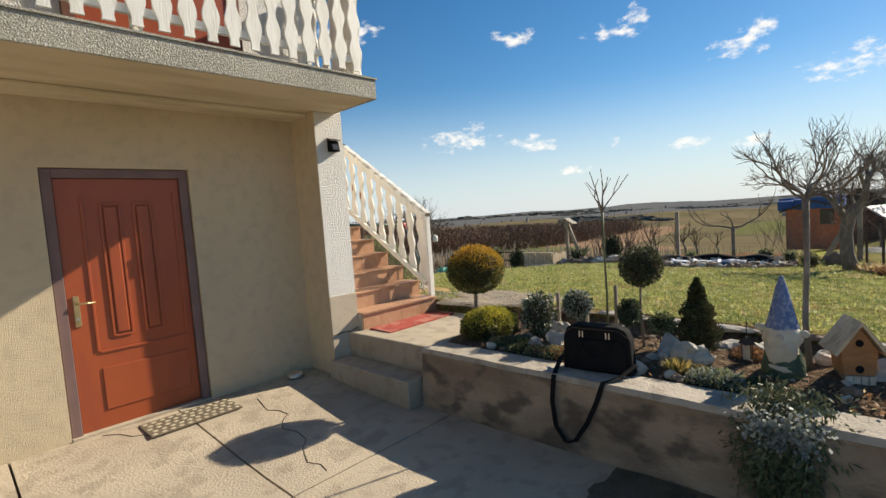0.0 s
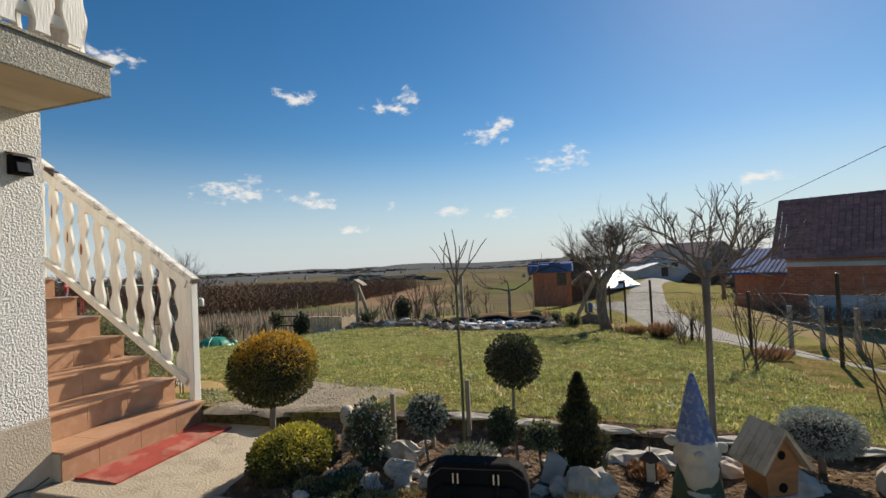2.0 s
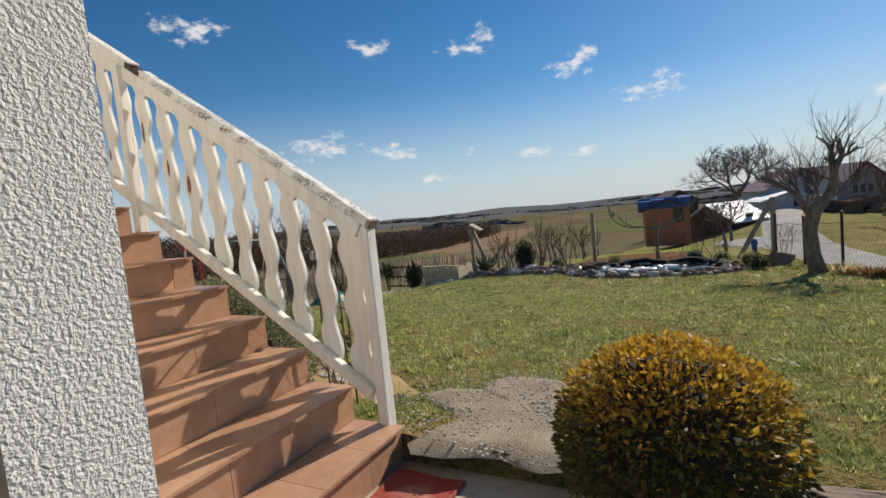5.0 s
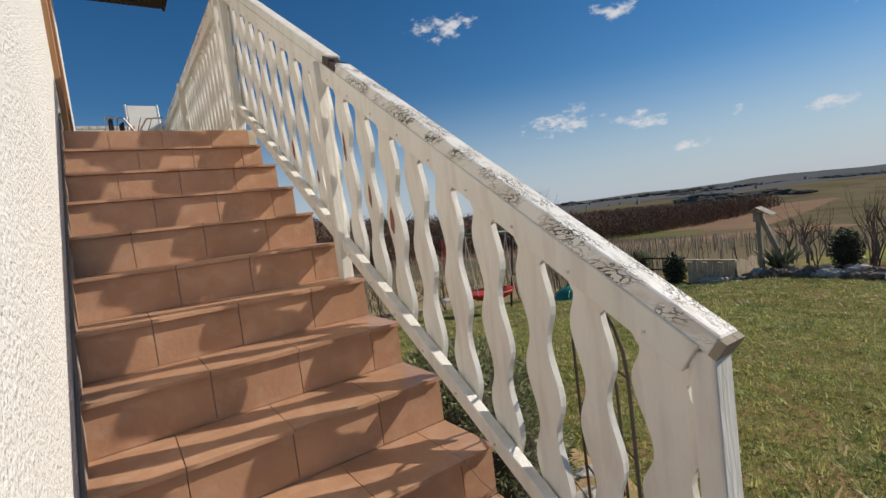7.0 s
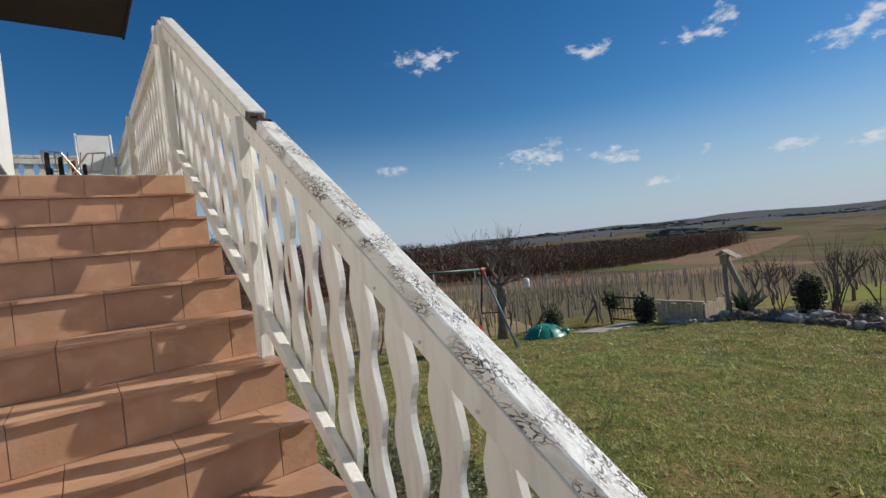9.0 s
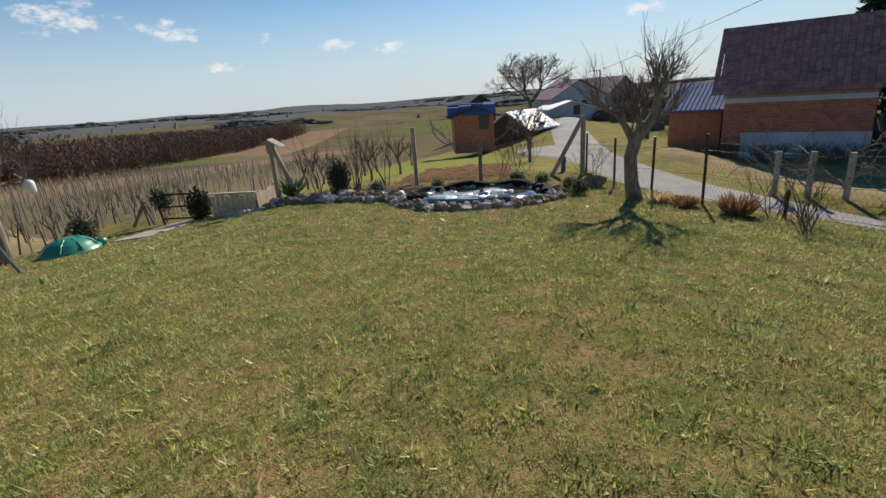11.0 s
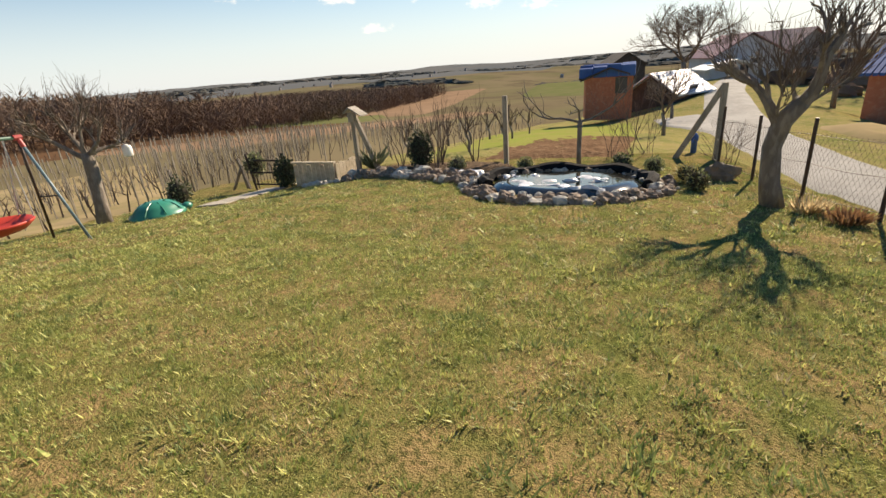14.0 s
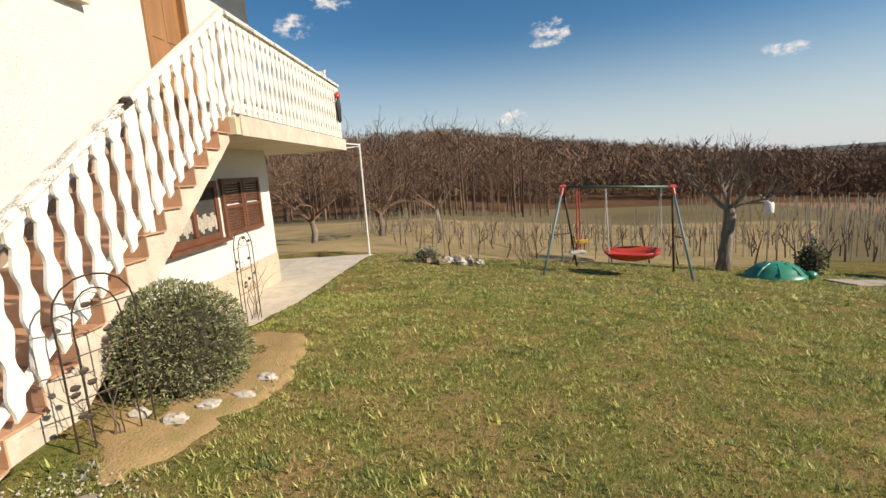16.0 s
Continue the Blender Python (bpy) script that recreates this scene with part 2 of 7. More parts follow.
BARK = surf("grey_bark", (0.23, 0.19, 0.15), (0.15, 0.12, 0.095), 9, 0.95, 0.8, 40, (0.34, 0.30, 0.25), 14, 0.45, stretch=(1, 1, 0.4))
TWIG = surf("bare_twigs", (0.19, 0.14, 0.11), (0.13, 0.095, 0.075), 3, 0.9, spec=0.1)
WOODS = surf("winter_wood_twigs", (0.19, 0.13, 0.092), (0.135, 0.095, 0.07), 0.06, 0.95, island=0.22, spec=0.0)
WOODHILL = surf("brown_wood_canopy", (0.22, 0.15, 0.108), (0.17, 0.118, 0.088), 0.03, 0.95, island=0.14, spec=0.0)
OLDWOOD = surf("grey_weathered_wood", (0.36, 0.31, 0.24), (0.27, 0.23, 0.17), 4, 0.9, 0.4, 60, (0.18, 0.15, 0.11), 14, 0.5, stretch=(1, 1, 0.25))
STEEL = surf("dark_iron", (0.06, 0.05, 0.045), (0.09, 0.06, 0.045), 8, 0.6, metal=0.6)

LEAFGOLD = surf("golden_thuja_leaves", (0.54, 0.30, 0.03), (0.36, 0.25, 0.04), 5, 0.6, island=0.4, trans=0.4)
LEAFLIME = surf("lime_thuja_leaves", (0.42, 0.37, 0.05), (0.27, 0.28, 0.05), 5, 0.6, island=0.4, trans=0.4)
# dark copy of the thuja leaves with shade painted into the colour
LEAFSHADE = surf("shaded_thuja_leaves", (0.085, 0.085, 0.022), (0.15, 0.13, 0.03), 6, 0.6, island=0.35, trans=0.25)
LEAFDARK = surf("dark_box_leaves", (0.055, 0.08, 0.03), (0.08, 0.10, 0.045), 8, 0.5, island=0.3, trans=0.15)
LEAFBROWN = surf("browned_conifer_leaves", (0.085, 0.06, 0.025), (0.05, 0.06, 0.022), 7, 0.6, island=0.3, trans=0.2)
LEAFGREY = surf("silver_leaves", (0.30, 0.33, 0.30), (0.40, 0.42, 0.38), 6, 0.7, island=0.25, trans=0.2)
LEAFBLUE = surf("blue_grey_needles", (0.22, 0.27, 0.26), (0.32, 0.36, 0.33), 6, 0.7, island=0.25, trans=0.15)
LEAFLAV = surf("lavender_leaves", (0.24, 0.265, 0.115), (0.33, 0.335, 0.175), 5, 0.7, island=0.3, trans=0.25)
LEAFOLIVE = surf("trailing_leaves", (0.10, 0.125, 0.06), (0.16, 0.175, 0.09), 5, 0.6, island=0.3, trans=0.2)
LEAFRUST = surf("rust_dry_grass", (0.36, 0.20, 0.10), (0.29, 0.16, 0.08), 4, 0.7, island=0.3, trans=0.25)
LEAFSTRAW = surf("straw_tuft", (0.48, 0.38, 0.13), (0.38, 0.29, 0.10), 4, 0.7, island=0.3, trans=0.3)
LEAFEVER = surf("fir_needles", (0.018, 0.032, 0.014), (0.03, 0.045, 0.02), 2, 0.7, island=0.3)
CORE = surf("dark_shrub_core", (0.05, 0.04, 0.025), (0.03, 0.027, 0.016), 9, 0.95)
REDPLASTIC = surf("faded_red_plastic", (0.55, 0.055, 0.03), (0.46, 0.045, 0.03), 2, 0.4)
GREENPLASTIC = surf("green_plastic", (0.03, 0.26, 0.17), (0.025, 0.21, 0.14), 2, 0.35)
BLUEGREY = surf("blue_grey_tube_paint", (0.16, 0.24, 0.27), (0.12, 0.19, 0.21), 4, 0.45, 0.1, 40)
GREENTUBE = surf("green_tube_paint", (0.035, 0.10, 0.07), (0.05, 0.12, 0.085), 4, 0.45)
REDTUBE = surf("red_tube_paint", (0.50, 0.07, 0.06), (0.42, 0.06, 0.05), 4, 0.45)
PALEROPE = surf("pale_rope", (0.60, 0.58, 0.52), (0.5, 0.48, 0.43), 20, 0.9)
YELLOW = surf("yellow_plastic", (0.70, 0.44, 0.08), (0.62, 0.38, 0.07), 4, 0.45)
WHITEPL = surf("white_plastic", (0.78, 0.78, 0.76), (0.70, 0.70, 0.68), 5, 0.45)
BAGCLOTH = surf("black_nylon", (0.008, 0.008, 0.009), (0.012, 0.012, 0.013), 12, 0.9, 0.15, 400, spec=0.15)
CHROME = surf("brushed_metal", (0.62, 0.61, 0.58), (0.5, 0.49, 0.46), 30, 0.3, metal=0.9)
BRASS = surf("worn_brass", (0.55, 0.42, 0.22), (0.42, 0.32, 0.17), 30, 0.35, metal=0.8)
HATBLUE = surf("blue_glazed_hat", (0.13, 0.19, 0.36), (0.10, 0.15, 0.30), 14, 0.5, 0.6, 60, (0.36, 0.40, 0.50), 40, 0.6)
BEARD = surf("cream_plaster", (0.64, 0.58, 0.46), (0.55, 0.49, 0.38), 9, 0.7, 0.4, 40, (0.40, 0.34, 0.26), 14, 0.4)
COATGREEN = surf("dark_green_plaster", (0.035, 0.075, 0.045), (0.05, 0.095, 0.06), 10, 0.55, 0.5, 40)
PLYWOOD = surf("orange_stained_plywood", (0.42, 0.19, 0.07), (0.34, 0.15, 0.055), 5, 0.7, 0.2, 40, (0.25, 0.10, 0.04), 12, 0.35, stretch=(1, 1, 3))
SHAKE = surf("pale_wood_shakes", (0.60, 0.50, 0.36), (0.48, 0.39, 0.27), 4, 0.85, 0.4, 50, (0.30, 0.24, 0.16), 12, 0.5)
REDMAT = surf("faded_red_mat", (0.42, 0.07, 0.045), (0.34, 0.055, 0.04), 6, 0.95, 0.4, 150, (0.50, 0.24, 0.17), 5, 0.6)
MATBASE = surf("olive_doormat", (0.17, 0.135, 0.085), (0.13, 0.10, 0.065), 9, 0.95, 0.4, 200)
MATSPOT = surf("cream_mat_flowers", (0.50, 0.44, 0.32), (0.42, 0.37, 0.27), 20, 0.95)
CLAY = surf("terracotta_clay", (0.42, 0.17, 0.08), (0.34, 0.13, 0.06), 8, 0.85, 0.3, 40)
LINER = surf("pale_pond_sheet", (0.74, 0.74, 0.76), (0.6, 0.6, 0.63), 2, 0.35, 0.5, 6)
POND = surf("dark_pond_water", (0.02, 0.022, 0.02), (0.03, 0.03, 0.026), 2, 0.06, 0.05, 4)
ROADMAT = surf("worn_asphalt_road", (0.30, 0.29, 0.27), (0.23, 0.22, 0.205), 0.5, 0.9, 0.3, 30, (0.36, 0.34, 0.31), 3, 0.4, spec=0.15)
BAREGROUND = surf("dug_brown_earth", (0.19, 0.115, 0.07), (0.14, 0.085, 0.052), 1.2, 0.95, 0.9, 5, (0.24, 0.16, 0.10), 5, 0.5, dist=0.1, spec=0.0)
DRYFIELD = surf("pale_dry_grass_field", (0.38, 0.29, 0.165), (0.28, 0.22, 0.12), 0.25, 0.95, 0.4, 3, (0.22, 0.20, 0.09), 0.8, 0.5, spec=0.0)
PLOUGH = surf("ploughed_field", (0.30, 0.20, 0.13), (0.24, 0.16, 0.105), 0.06, 0.95, spec=0.0)
MEADOW = surf("spring_meadow", (0.22, 0.26, 0.06), (0.26, 0.25, 0.08), 0.6, 0.95, 0.5, 6, (0.30, 0.25, 0.10), 1.5, 0.4, dist=0.05, spec=0.0)
GREENFIELD = surf("green_field", (0.135, 0.15, 0.06), (0.165, 0.16, 0.075), 0.1, 0.95, spec=0.0)
BLUESHEET = surf("blue_roof_sheet", (0.07, 0.14, 0.34), (0.055, 0.11, 0.27), 1, 0.9, spec=0.1)
SHEETROOF = surf("bright_sheet_roof", (0.78, 0.78, 0.77), (0.66, 0.66, 0.66), 1.5, 0.55, 0.2, 8, metal=0.3)
PALEPLASTER = surf("pale_plaster", (0.58, 0.58, 0.58), (0.48, 0.48, 0.48), 1, 0.9, 0.2, 10)
CLAYROOF = surf("old_clay_roof_tiles", (0.34, 0.155, 0.13), (0.25, 0.12, 0.11), 1.5, 0.5, 0.2, 20, (0.40, 0.24, 0.21), 6, 0.5, island=0.25, spec=0.4)
DARKHUT = surf("dark_shed_boards", (0.09, 0.065, 0.05), (0.06, 0.045, 0.035), 2, 0.9)
TOWN = surf("far_house_plaster", (0.34, 0.30, 0.27), (0.24, 0.20, 0.18), 0.05, 0.9, island=0.3, spec=0.0)
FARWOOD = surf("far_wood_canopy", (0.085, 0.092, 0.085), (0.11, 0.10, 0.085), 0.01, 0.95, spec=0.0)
GLASS = surf("dim_window_glass", (0.05, 0.05, 0.05), (0.07, 0.07, 0.07), 2, 0.08)
LACE = surf("lace_curtain", (0.62, 0.58, 0.50), (0.48, 0.44, 0.38), 20, 0.9, trans=0.3)
CLOTH = surf("dark_laundry", (0.03, 0.03, 0.035), (0.06, 0.055, 0.055), 6, 0.9)

# ---- mesh helpers ----
rng = np.random.default_rng(7)
BASE = {}


class Shape:
    """Vertices and faces gathered in world metres."""

    def __init__(self):
        self.v, self.f, self.k = [], [], []

    def add(self, v, f, k=0):
        n = len(self.v)
        self.v.extend(tuple(map(float, p)) for p in v)
        self.f.extend(tuple(i + n for i in q) for q in f)
        self.k.extend([k] * len(f))
        return self

    def hexa(self, p, k=0):
        return self.add(p, ((0, 3, 2, 1), (4, 5, 6, 7), (0, 1, 5, 4), (1, 2, 6, 5), (2, 3, 7, 6), (3, 0, 4, 7)), k)

    def box(self, x0, x1, y0, y1, z0, z1, k=0):
        return self.hexa(((x0, y0, z0), (x1, y0, z0), (x1, y1, z0), (x0, y1, z0), (x0, y0, z1), (x1, y0, z1), (x1, y1, z1), (x0, y1, z1)), k)

    def beam(self, a, b, w, h, k=0, up=(0, 0, 1)):
        a, b, up = Vector(a), Vector(b), Vector(up)
        d = (b - a).normalized()
        s = d.cross(up)
        s = s.normalized() if s.length > 1e-4 else Vector((1, 0, 0))
        u = s.cross(d)
        s, u = s * w / 2, u * h / 2
        return self.hexa((a - s - u, b - s - u, b + s - u, a + s - u, a - s + u, b - s + u, b + s + u, a + s + u), k)

    def tube(self, pts, radii, n=6, k=0, caps=True):
        pts = [Vector(p) for p in pts]
        radii = radii if hasattr(radii, "__len__") else [radii] * len(pts)
        v, f = [], []
        side = None
        for i, p in enumerate(pts):
            d = (pts[min(i + 1, len(pts) - 1)] - pts[max(i - 1, 0)]).normalized()
            if side is None:
                side = d.orthogonal().normalized()
            side = (side - d * side.dot(d))
            side = side.normalized() if side.length > 1e-5 else d.orthogonal().normalized()
            other = d.cross(side)
            for j in range(n):
                a = 2 * math.pi * j / n
                v.append(p + (side * math.cos(a) + other * math.sin(a)) * radii[i])
        for i in range(len(pts) - 1):
            for j in range(n):
                f.append((i * n + j, i * n + (j + 1) % n, (i + 1) * n + (j + 1) % n, (i + 1) * n + j))
        if caps:
            f.append(tuple(range(n - 1, -1, -1)))
            f.append(tuple(range((len(pts) - 1) * n, len(pts) * n)))
        return self.add(v, f, k)

    def lathe(self, c, profile, n=16, k=0, squash=1.0):
        v, f = [], []
        for r, z in profile:
            for j in range(n):
                a = 2 * math.pi * j / n
                v.append((c[0] + r * math.cos(a), c[1] + r * squash * math.sin(a), c[2] + z))
        m = len(profile)
        for i in range(m - 1):
            for j in range(n):
                f.append((i * n + j, i * n + (j + 1) % n, (i + 1) * n + (j + 1) % n, (i + 1) * n + j))
        f.append(tuple(range(n - 1, -1, -1)))
        f.append(tuple(range((m - 1) * n, m * n)))
        return self.add(v, f, k)

    def blob(self, c, r, rough=0.2, seed=0, n=9, k=0, flat=1.0, freq=1.6):
        """A lump: a sphere with uneven, faceted relief."""
        v, f = [], []
        rows, cols = n, n + 3
        for i in range(rows + 1):
            th = math.pi * i / rows
            for j in range(cols):
                ph = 2 * math.pi * j / cols
                d = Vector((math.sin(th) * math.cos(ph), math.sin(th) * math.sin(ph), math.cos(th)))
                q = 1 + rough * (noise.noise(d * freq + Vector((seed * 3.7, seed * 1.3, 0))) * 1.4 + 0.5 * noise.noise(d * freq * 2.6 + Vector((0, seed * 2.1, 5))))
                v.append((c[0] + r[0] * d.x * q, c[1] + r[1] * d.y * q, c[2] + r[2] * d.z * q * flat))
        for i in range(rows):
            for j in range(cols):
                f.append((i * cols + j, (i + 1) * cols + j, (i + 1) * cols + (j + 1) % cols, i * cols + (j + 1) % cols))
        return self.add(v, f, k)

    def prism(self, outline, axis, lo, hi, k=0):
        """A flat outline (in the two other axes) given a thickness along an axis."""
        n = len(outline)

        def at(p, w):
            return {"x": (w, p[0], p[1]), "y": (p[0], w, p[1]), "z": (p[0], p[1], w)}[axis]
        v = [at(p, lo) for p in outline] + [at(p, hi) for p in outline]
        f = [tuple(range(n - 1, -1, -1)), tuple(range(n, 2 * n))] + [(i, (i + 1) % n, n + (i + 1) % n, n + i) for i in range(n)]
        return self.add(v, f, k)

    def leaves(self, points, normals, size, slim=0.5, k=0, lean=0.6, gen=None):
        """One small folded leaf at every point, roughly facing outwards."""
        g = gen or rng
        p, d = np.asarray(points, float), np.asarray(normals, float)
        m = len(p)
        if m == 0:
            return self
        d = d + g.normal(0, lean, (m, 3))
        d /= np.linalg.norm(d, axis=1)[:, None] + 1e-9
        s = np.cross(d, g.normal(0, 1, (m, 3)))
        s /= np.linalg.norm(s, axis=1)[:, None] + 1e-9
        L = size * g.uniform(0.6, 1.3, (m, 1))
        tip, mid = p + d * L, p + d * L * 0.5
        a, b = mid + s * L * slim * 0.5, mid - s * L * slim * 0.5
        n0 = len(self.v)
        self.v.extend(map(tuple, np.stack([p, a, tip, b], 1).reshape(-1, 3).tolist()))
        self.f.extend((n0 + 4 * i, n0 + 4 * i + 1, n0 + 4 * i + 2, n0 + 4 * i + 3) for i in range(m))
        self.k.extend([k] * m)
        return self


def mesh_of(name, shape, mats, origin=(0, 0, 0), smooth=False):
    me = bpy.data.meshes.new(name)
    v = np.array(shape.v, float) - np.array(origin, float)
    me.from_pydata(v.tolist(), [], shape.f)
    for m in (mats if isinstance(mats, (list, tuple)) else [mats]):
        me.materials.append(m)
    me.polygons.foreach_set("material_index", shape.k)
    if smooth:
        me.polygons.foreach_set("use_smooth", [True] * len(me.polygons))
    me.update()
    return me


def soften(ob, width):
    if width:
        b = ob.modifiers.new("bevel", "BEVEL")
        b.width, b.segments, b.limit_method, b.angle_limit = width, 2, "ANGLE", radians(40)
    return ob


def thing(name, at, label, category, group="", kind=""):
    """An Empty at the base of a thing; its parts become children."""
    ob = new(name)
    ob.empty_display_size = 0.1
    ob.location = at
    BASE[ob] = Vector(at)
    return tagged(ob, label, category, group, kind)


def part(name, shape, mats, parent, label="", bevel=0.0, smooth=False):
    ob = new(name, mesh_of(name, shape, mats, BASE[parent], smooth))
    ob.parent = parent
    BASE[ob] = BASE[parent]
    soften(ob, bevel)
    return tagged(ob, label)


def whole(name, shape, mats, label, category, group="", kind="", bevel=0.0, smooth=False):
    """A thing of one mesh, with its origin at the middle of its base."""
    v = np.array(shape.v)
    o = (float(v[:, 0].mean()), float(v[:, 1].mean()), float(v[:, 2].min()))
    ob = new(name, mesh_of(name, shape, mats, o, smooth))
    ob.location = o
    BASE[ob] = Vector(o)
    soften(ob, bevel)
    return tagged(ob, label, category, group, kind)


def structure(name, shape, mats, label, category, bevel=0.0, smooth=False):
    ob = new(name, mesh_of(name, shape, mats, (0, 0, 0), smooth))
    BASE[ob] = Vector((0, 0, 0))
    soften(ob, bevel)
    return tagged(ob, label, category, "", "structure")


# ---- ground ----


def smooth01(t):
    t = min(max(t, 0.0), 1.0)
    return t * t * (3 - 2 * t)


def height(x, y):
    """The lie of the land: a lawn that tilts away from the house, then a wide valley and far hills."""
    xx, yy = min(max(x, 3.0), 20.0), min(max(y, -2.5), 14.0)
    p, q = xx - 7, yy - 5
    z = 0.089 - 0.0933 * p - 0.0174 * q - 0.00091 * p * q - 0.00484 * q * q + 0.0013 * p * p
    z -= 0.2 * math.exp(-((x - 3.9) / 1.4) ** 2 - ((y - 8.6) / 2.1) ** 2)
    z -= 0.075 * math.exp(-((x - 4.2) / 0.6) ** 2 - ((y - 3.5) / 0.9) ** 2)
    z -= 0.18 * smooth01((y - 8) / 4)
    de, dn, ds, dw = max(x - 20, 0), max(y - 14, 0), max(-2.5 - y, 0), max(3 - x, 0)
    d = math.hypot(de + 0.3 * dw, dn + 0.5 * ds)
    z -= 30 * (1 - math.exp(-d * 0.0036))
    far = smooth01((d - 90) / 500)
    if far > 0:
        p = Vector((x * 0.0016, y * 0.0016, 3.1))
        z += far * (26 * noise.noise(p) + 9 * noise.noise(p * 3.1)) 
        z -= 4 * smooth01((d - 1200) / 2500)
    # wooded rise beyond the vineyard in the north
    u, w = (x + 15) / 105.0, (y - 190) / 85.0
    z += 21 * math.exp(-u * u - w * w)
    # shelf that carries the lane, below the fence
    shelf = smooth01((fence_y(x) - 0.35 - y) / (2.2 + 0.28 * max(x - 17, 0))) * smooth01((x - 3) / 7) * (1 - smooth01((x - 65) / 130)) * smooth01((y + 60) / 30)
    return z + shelf * (-1.7 - 0.85 * smooth01((-5.6 - y) / 4) * smooth01((x - 17) / 6) - z)


def fence_y(x):
    return 0.2 + 0.397 * (min(x, 13.8) - 13.8) + 0.2 * (max(x, 13.8) - 13.8)


def bumps(x, y):
    """Clumps and hollows of the worn turf."""
    return 0.02 * noise.noise(Vector((x * 2.3, y * 2.3, 0))) + 0.014 * noise.noise(Vector((x * 7, y * 7, 3))) + 0.011 * noise.noise(Vector((x * 17, y * 17, 5)))


def spread(lo, hi, step, end, grow=1.16):
    a = list(np.arange(lo, hi + 1e-6, step))
    s, p = step, hi
    while p < end:
        s *= grow
        p += s
        a.append(p)
    s, p = step, lo
    while p > -end:
        s *= grow
        p -= s
        a.insert(0, p)
    return a


tz = lambda y: 0.17 - 0.031 * (y - 7.5)
gx = [x for x in spread(2.4, 24.0, 0.45, 4600) if not (2.7 < x < 3.1 or 4.0 < x < 16.0)]
gx = sorted(gx + [2.80, 2.82, 4.04, 4.06] + list(np.arange(4.09, 11.0, 0.07)) + list(np.arange(11.0, 16.0, 0.11)))
gy = [y for y in spread(-4.0, 16.0, 0.45, 4600) if not -1.9 < y < 13.0]
gy = sorted(gy + list(np.arange(-1.9, 9.0, 0.07)) + list(np.arange(9.0, 13.0, 0.11)))
g = Shape()
for y in gy:
    for x in gx:
        pad = x < (2.81 if y < -5.9 else 4.05) and x > -14 and -14 < y < 4.3
        house = 2.81 <= x < 3.2 and 4.2 < y < 10.9 or (x < 2.81 and x > -14 and 4.3 <= y < 13.6)
        z = -0.45 if (pad or house) else height(x, y) + (bumps(x, y) if 4.06 < x < 40 and y > -4 else 0)
        if x < 4.3 and x > -14 and 4.4 < y < 14.2:
            z = min(z, tz(y) - 0.05) if 7.0 < y < 13.9 and x < 4.1 else z
        g.v.append((x, y, z))
W = len(gx)
for j in range(len(gy) - 1):
    for i in range(W - 1):
        g.f.append((j * W + i, j * W + i + 1, (j + 1) * W + i + 1, (j + 1) * W + i))
        near = gx[i] < 19 and gy[j] < 16 and gy[j] > -9 and gx[i] > -20
        mx, my = gx[i], gy[j]
        wooded = -90 < mx < 150 and 58 + 0.14 * mx < my < 260 + 0.14 * mx
        # slot 3, beyond 1100 m, is the haze-tinted ground
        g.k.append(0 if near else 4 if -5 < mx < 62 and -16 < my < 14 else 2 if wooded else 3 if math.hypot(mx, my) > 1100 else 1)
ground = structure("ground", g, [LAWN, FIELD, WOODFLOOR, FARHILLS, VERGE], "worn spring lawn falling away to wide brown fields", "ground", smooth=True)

# ---- driveway, retaining wall, platform ----


def yard(y):
    return -0.02 - 0.08 * smooth01((4.6 - y) / 1.8)


slabs = ((-9.0, 0.2), (0.215, 1.30), (1.315, 2.74))
rows = ((-9, -2.2), (-2.185, 0.9), (0.915, 2.6), (2.615, 4.6))
drive = Shape().box(-9, 2.74, -9, 4.6, -0.5, -0.125)
driveway = structure("driveway", drive, CONCRETE, "cracked pale concrete yard in front of the house", "driveway")
for x0, x1 in slabs:
    for y0, y1 in rows:
        s = Shape()
        n = 6
        for i in range(n):
            a, b = y0 + (y1 - y0) * i / n, y0 + (y1 - y0) * (i + 1) / n
            za, zb = yard(a), yard(b)
            s.hexa(((x0, a, -0.14), (x1, a, -0.14), (x1, b, -0.14), (x0, b, -0.14), (x0, a, za), (x1, a, za), (x1, b, zb), (x0, b, zb)))
        part("slab", s, CONCRETE, driveway)
crack = Shape()
for chain in (((1.86, 4.2), (1.83, 4.05), (1.80, 3.9), (1.86, 3.82), (1.88, 3.7), (1.79, 3.62), (1.72, 3.5), (1.77, 3.36), (1.75, 3.2), (1.66, 3.1), (1.58, 2.9), (1.62, 2.8), (1.60, 2.7)), ((0.75, 4.5), (0.84, 4.42), (0.9, 4.28), (0.97, 4.24), (1.0, 4.1))):
    for (ax, ay), (bx, by) in zip(chain, chain[1:]):
        crack.beam((ax, ay, yard(ay) + 0.002), (bx, by, yard(by) + 0.002), 0.005, 0.003)
part("crack", crack, SOIL, driveway, "dark crack in the concrete")

strip = Shape()
for j in range(25):
    y = 1.42 - 0.38 * j
    for i in range(6):
        x = (2.12 + 0.12 * noise.noise(Vector((y * 1.7, 5, 0)))) * (1 - i / 5) + 2.70 * i / 5
        strip.v.append((x, y, yard(y) + (-0.01 if i == 0 or j == 0 else 0.012 + 0.012 * noise.noise(Vector((x * 6, y * 6, 1))))))
for j in range(24):
    strip.f += [(6 * j + i, 6 * j + i + 6, 6 * j + i + 7, 6 * j + i + 1) for i in range(5)]
strip.k = [0] * len(strip.f)
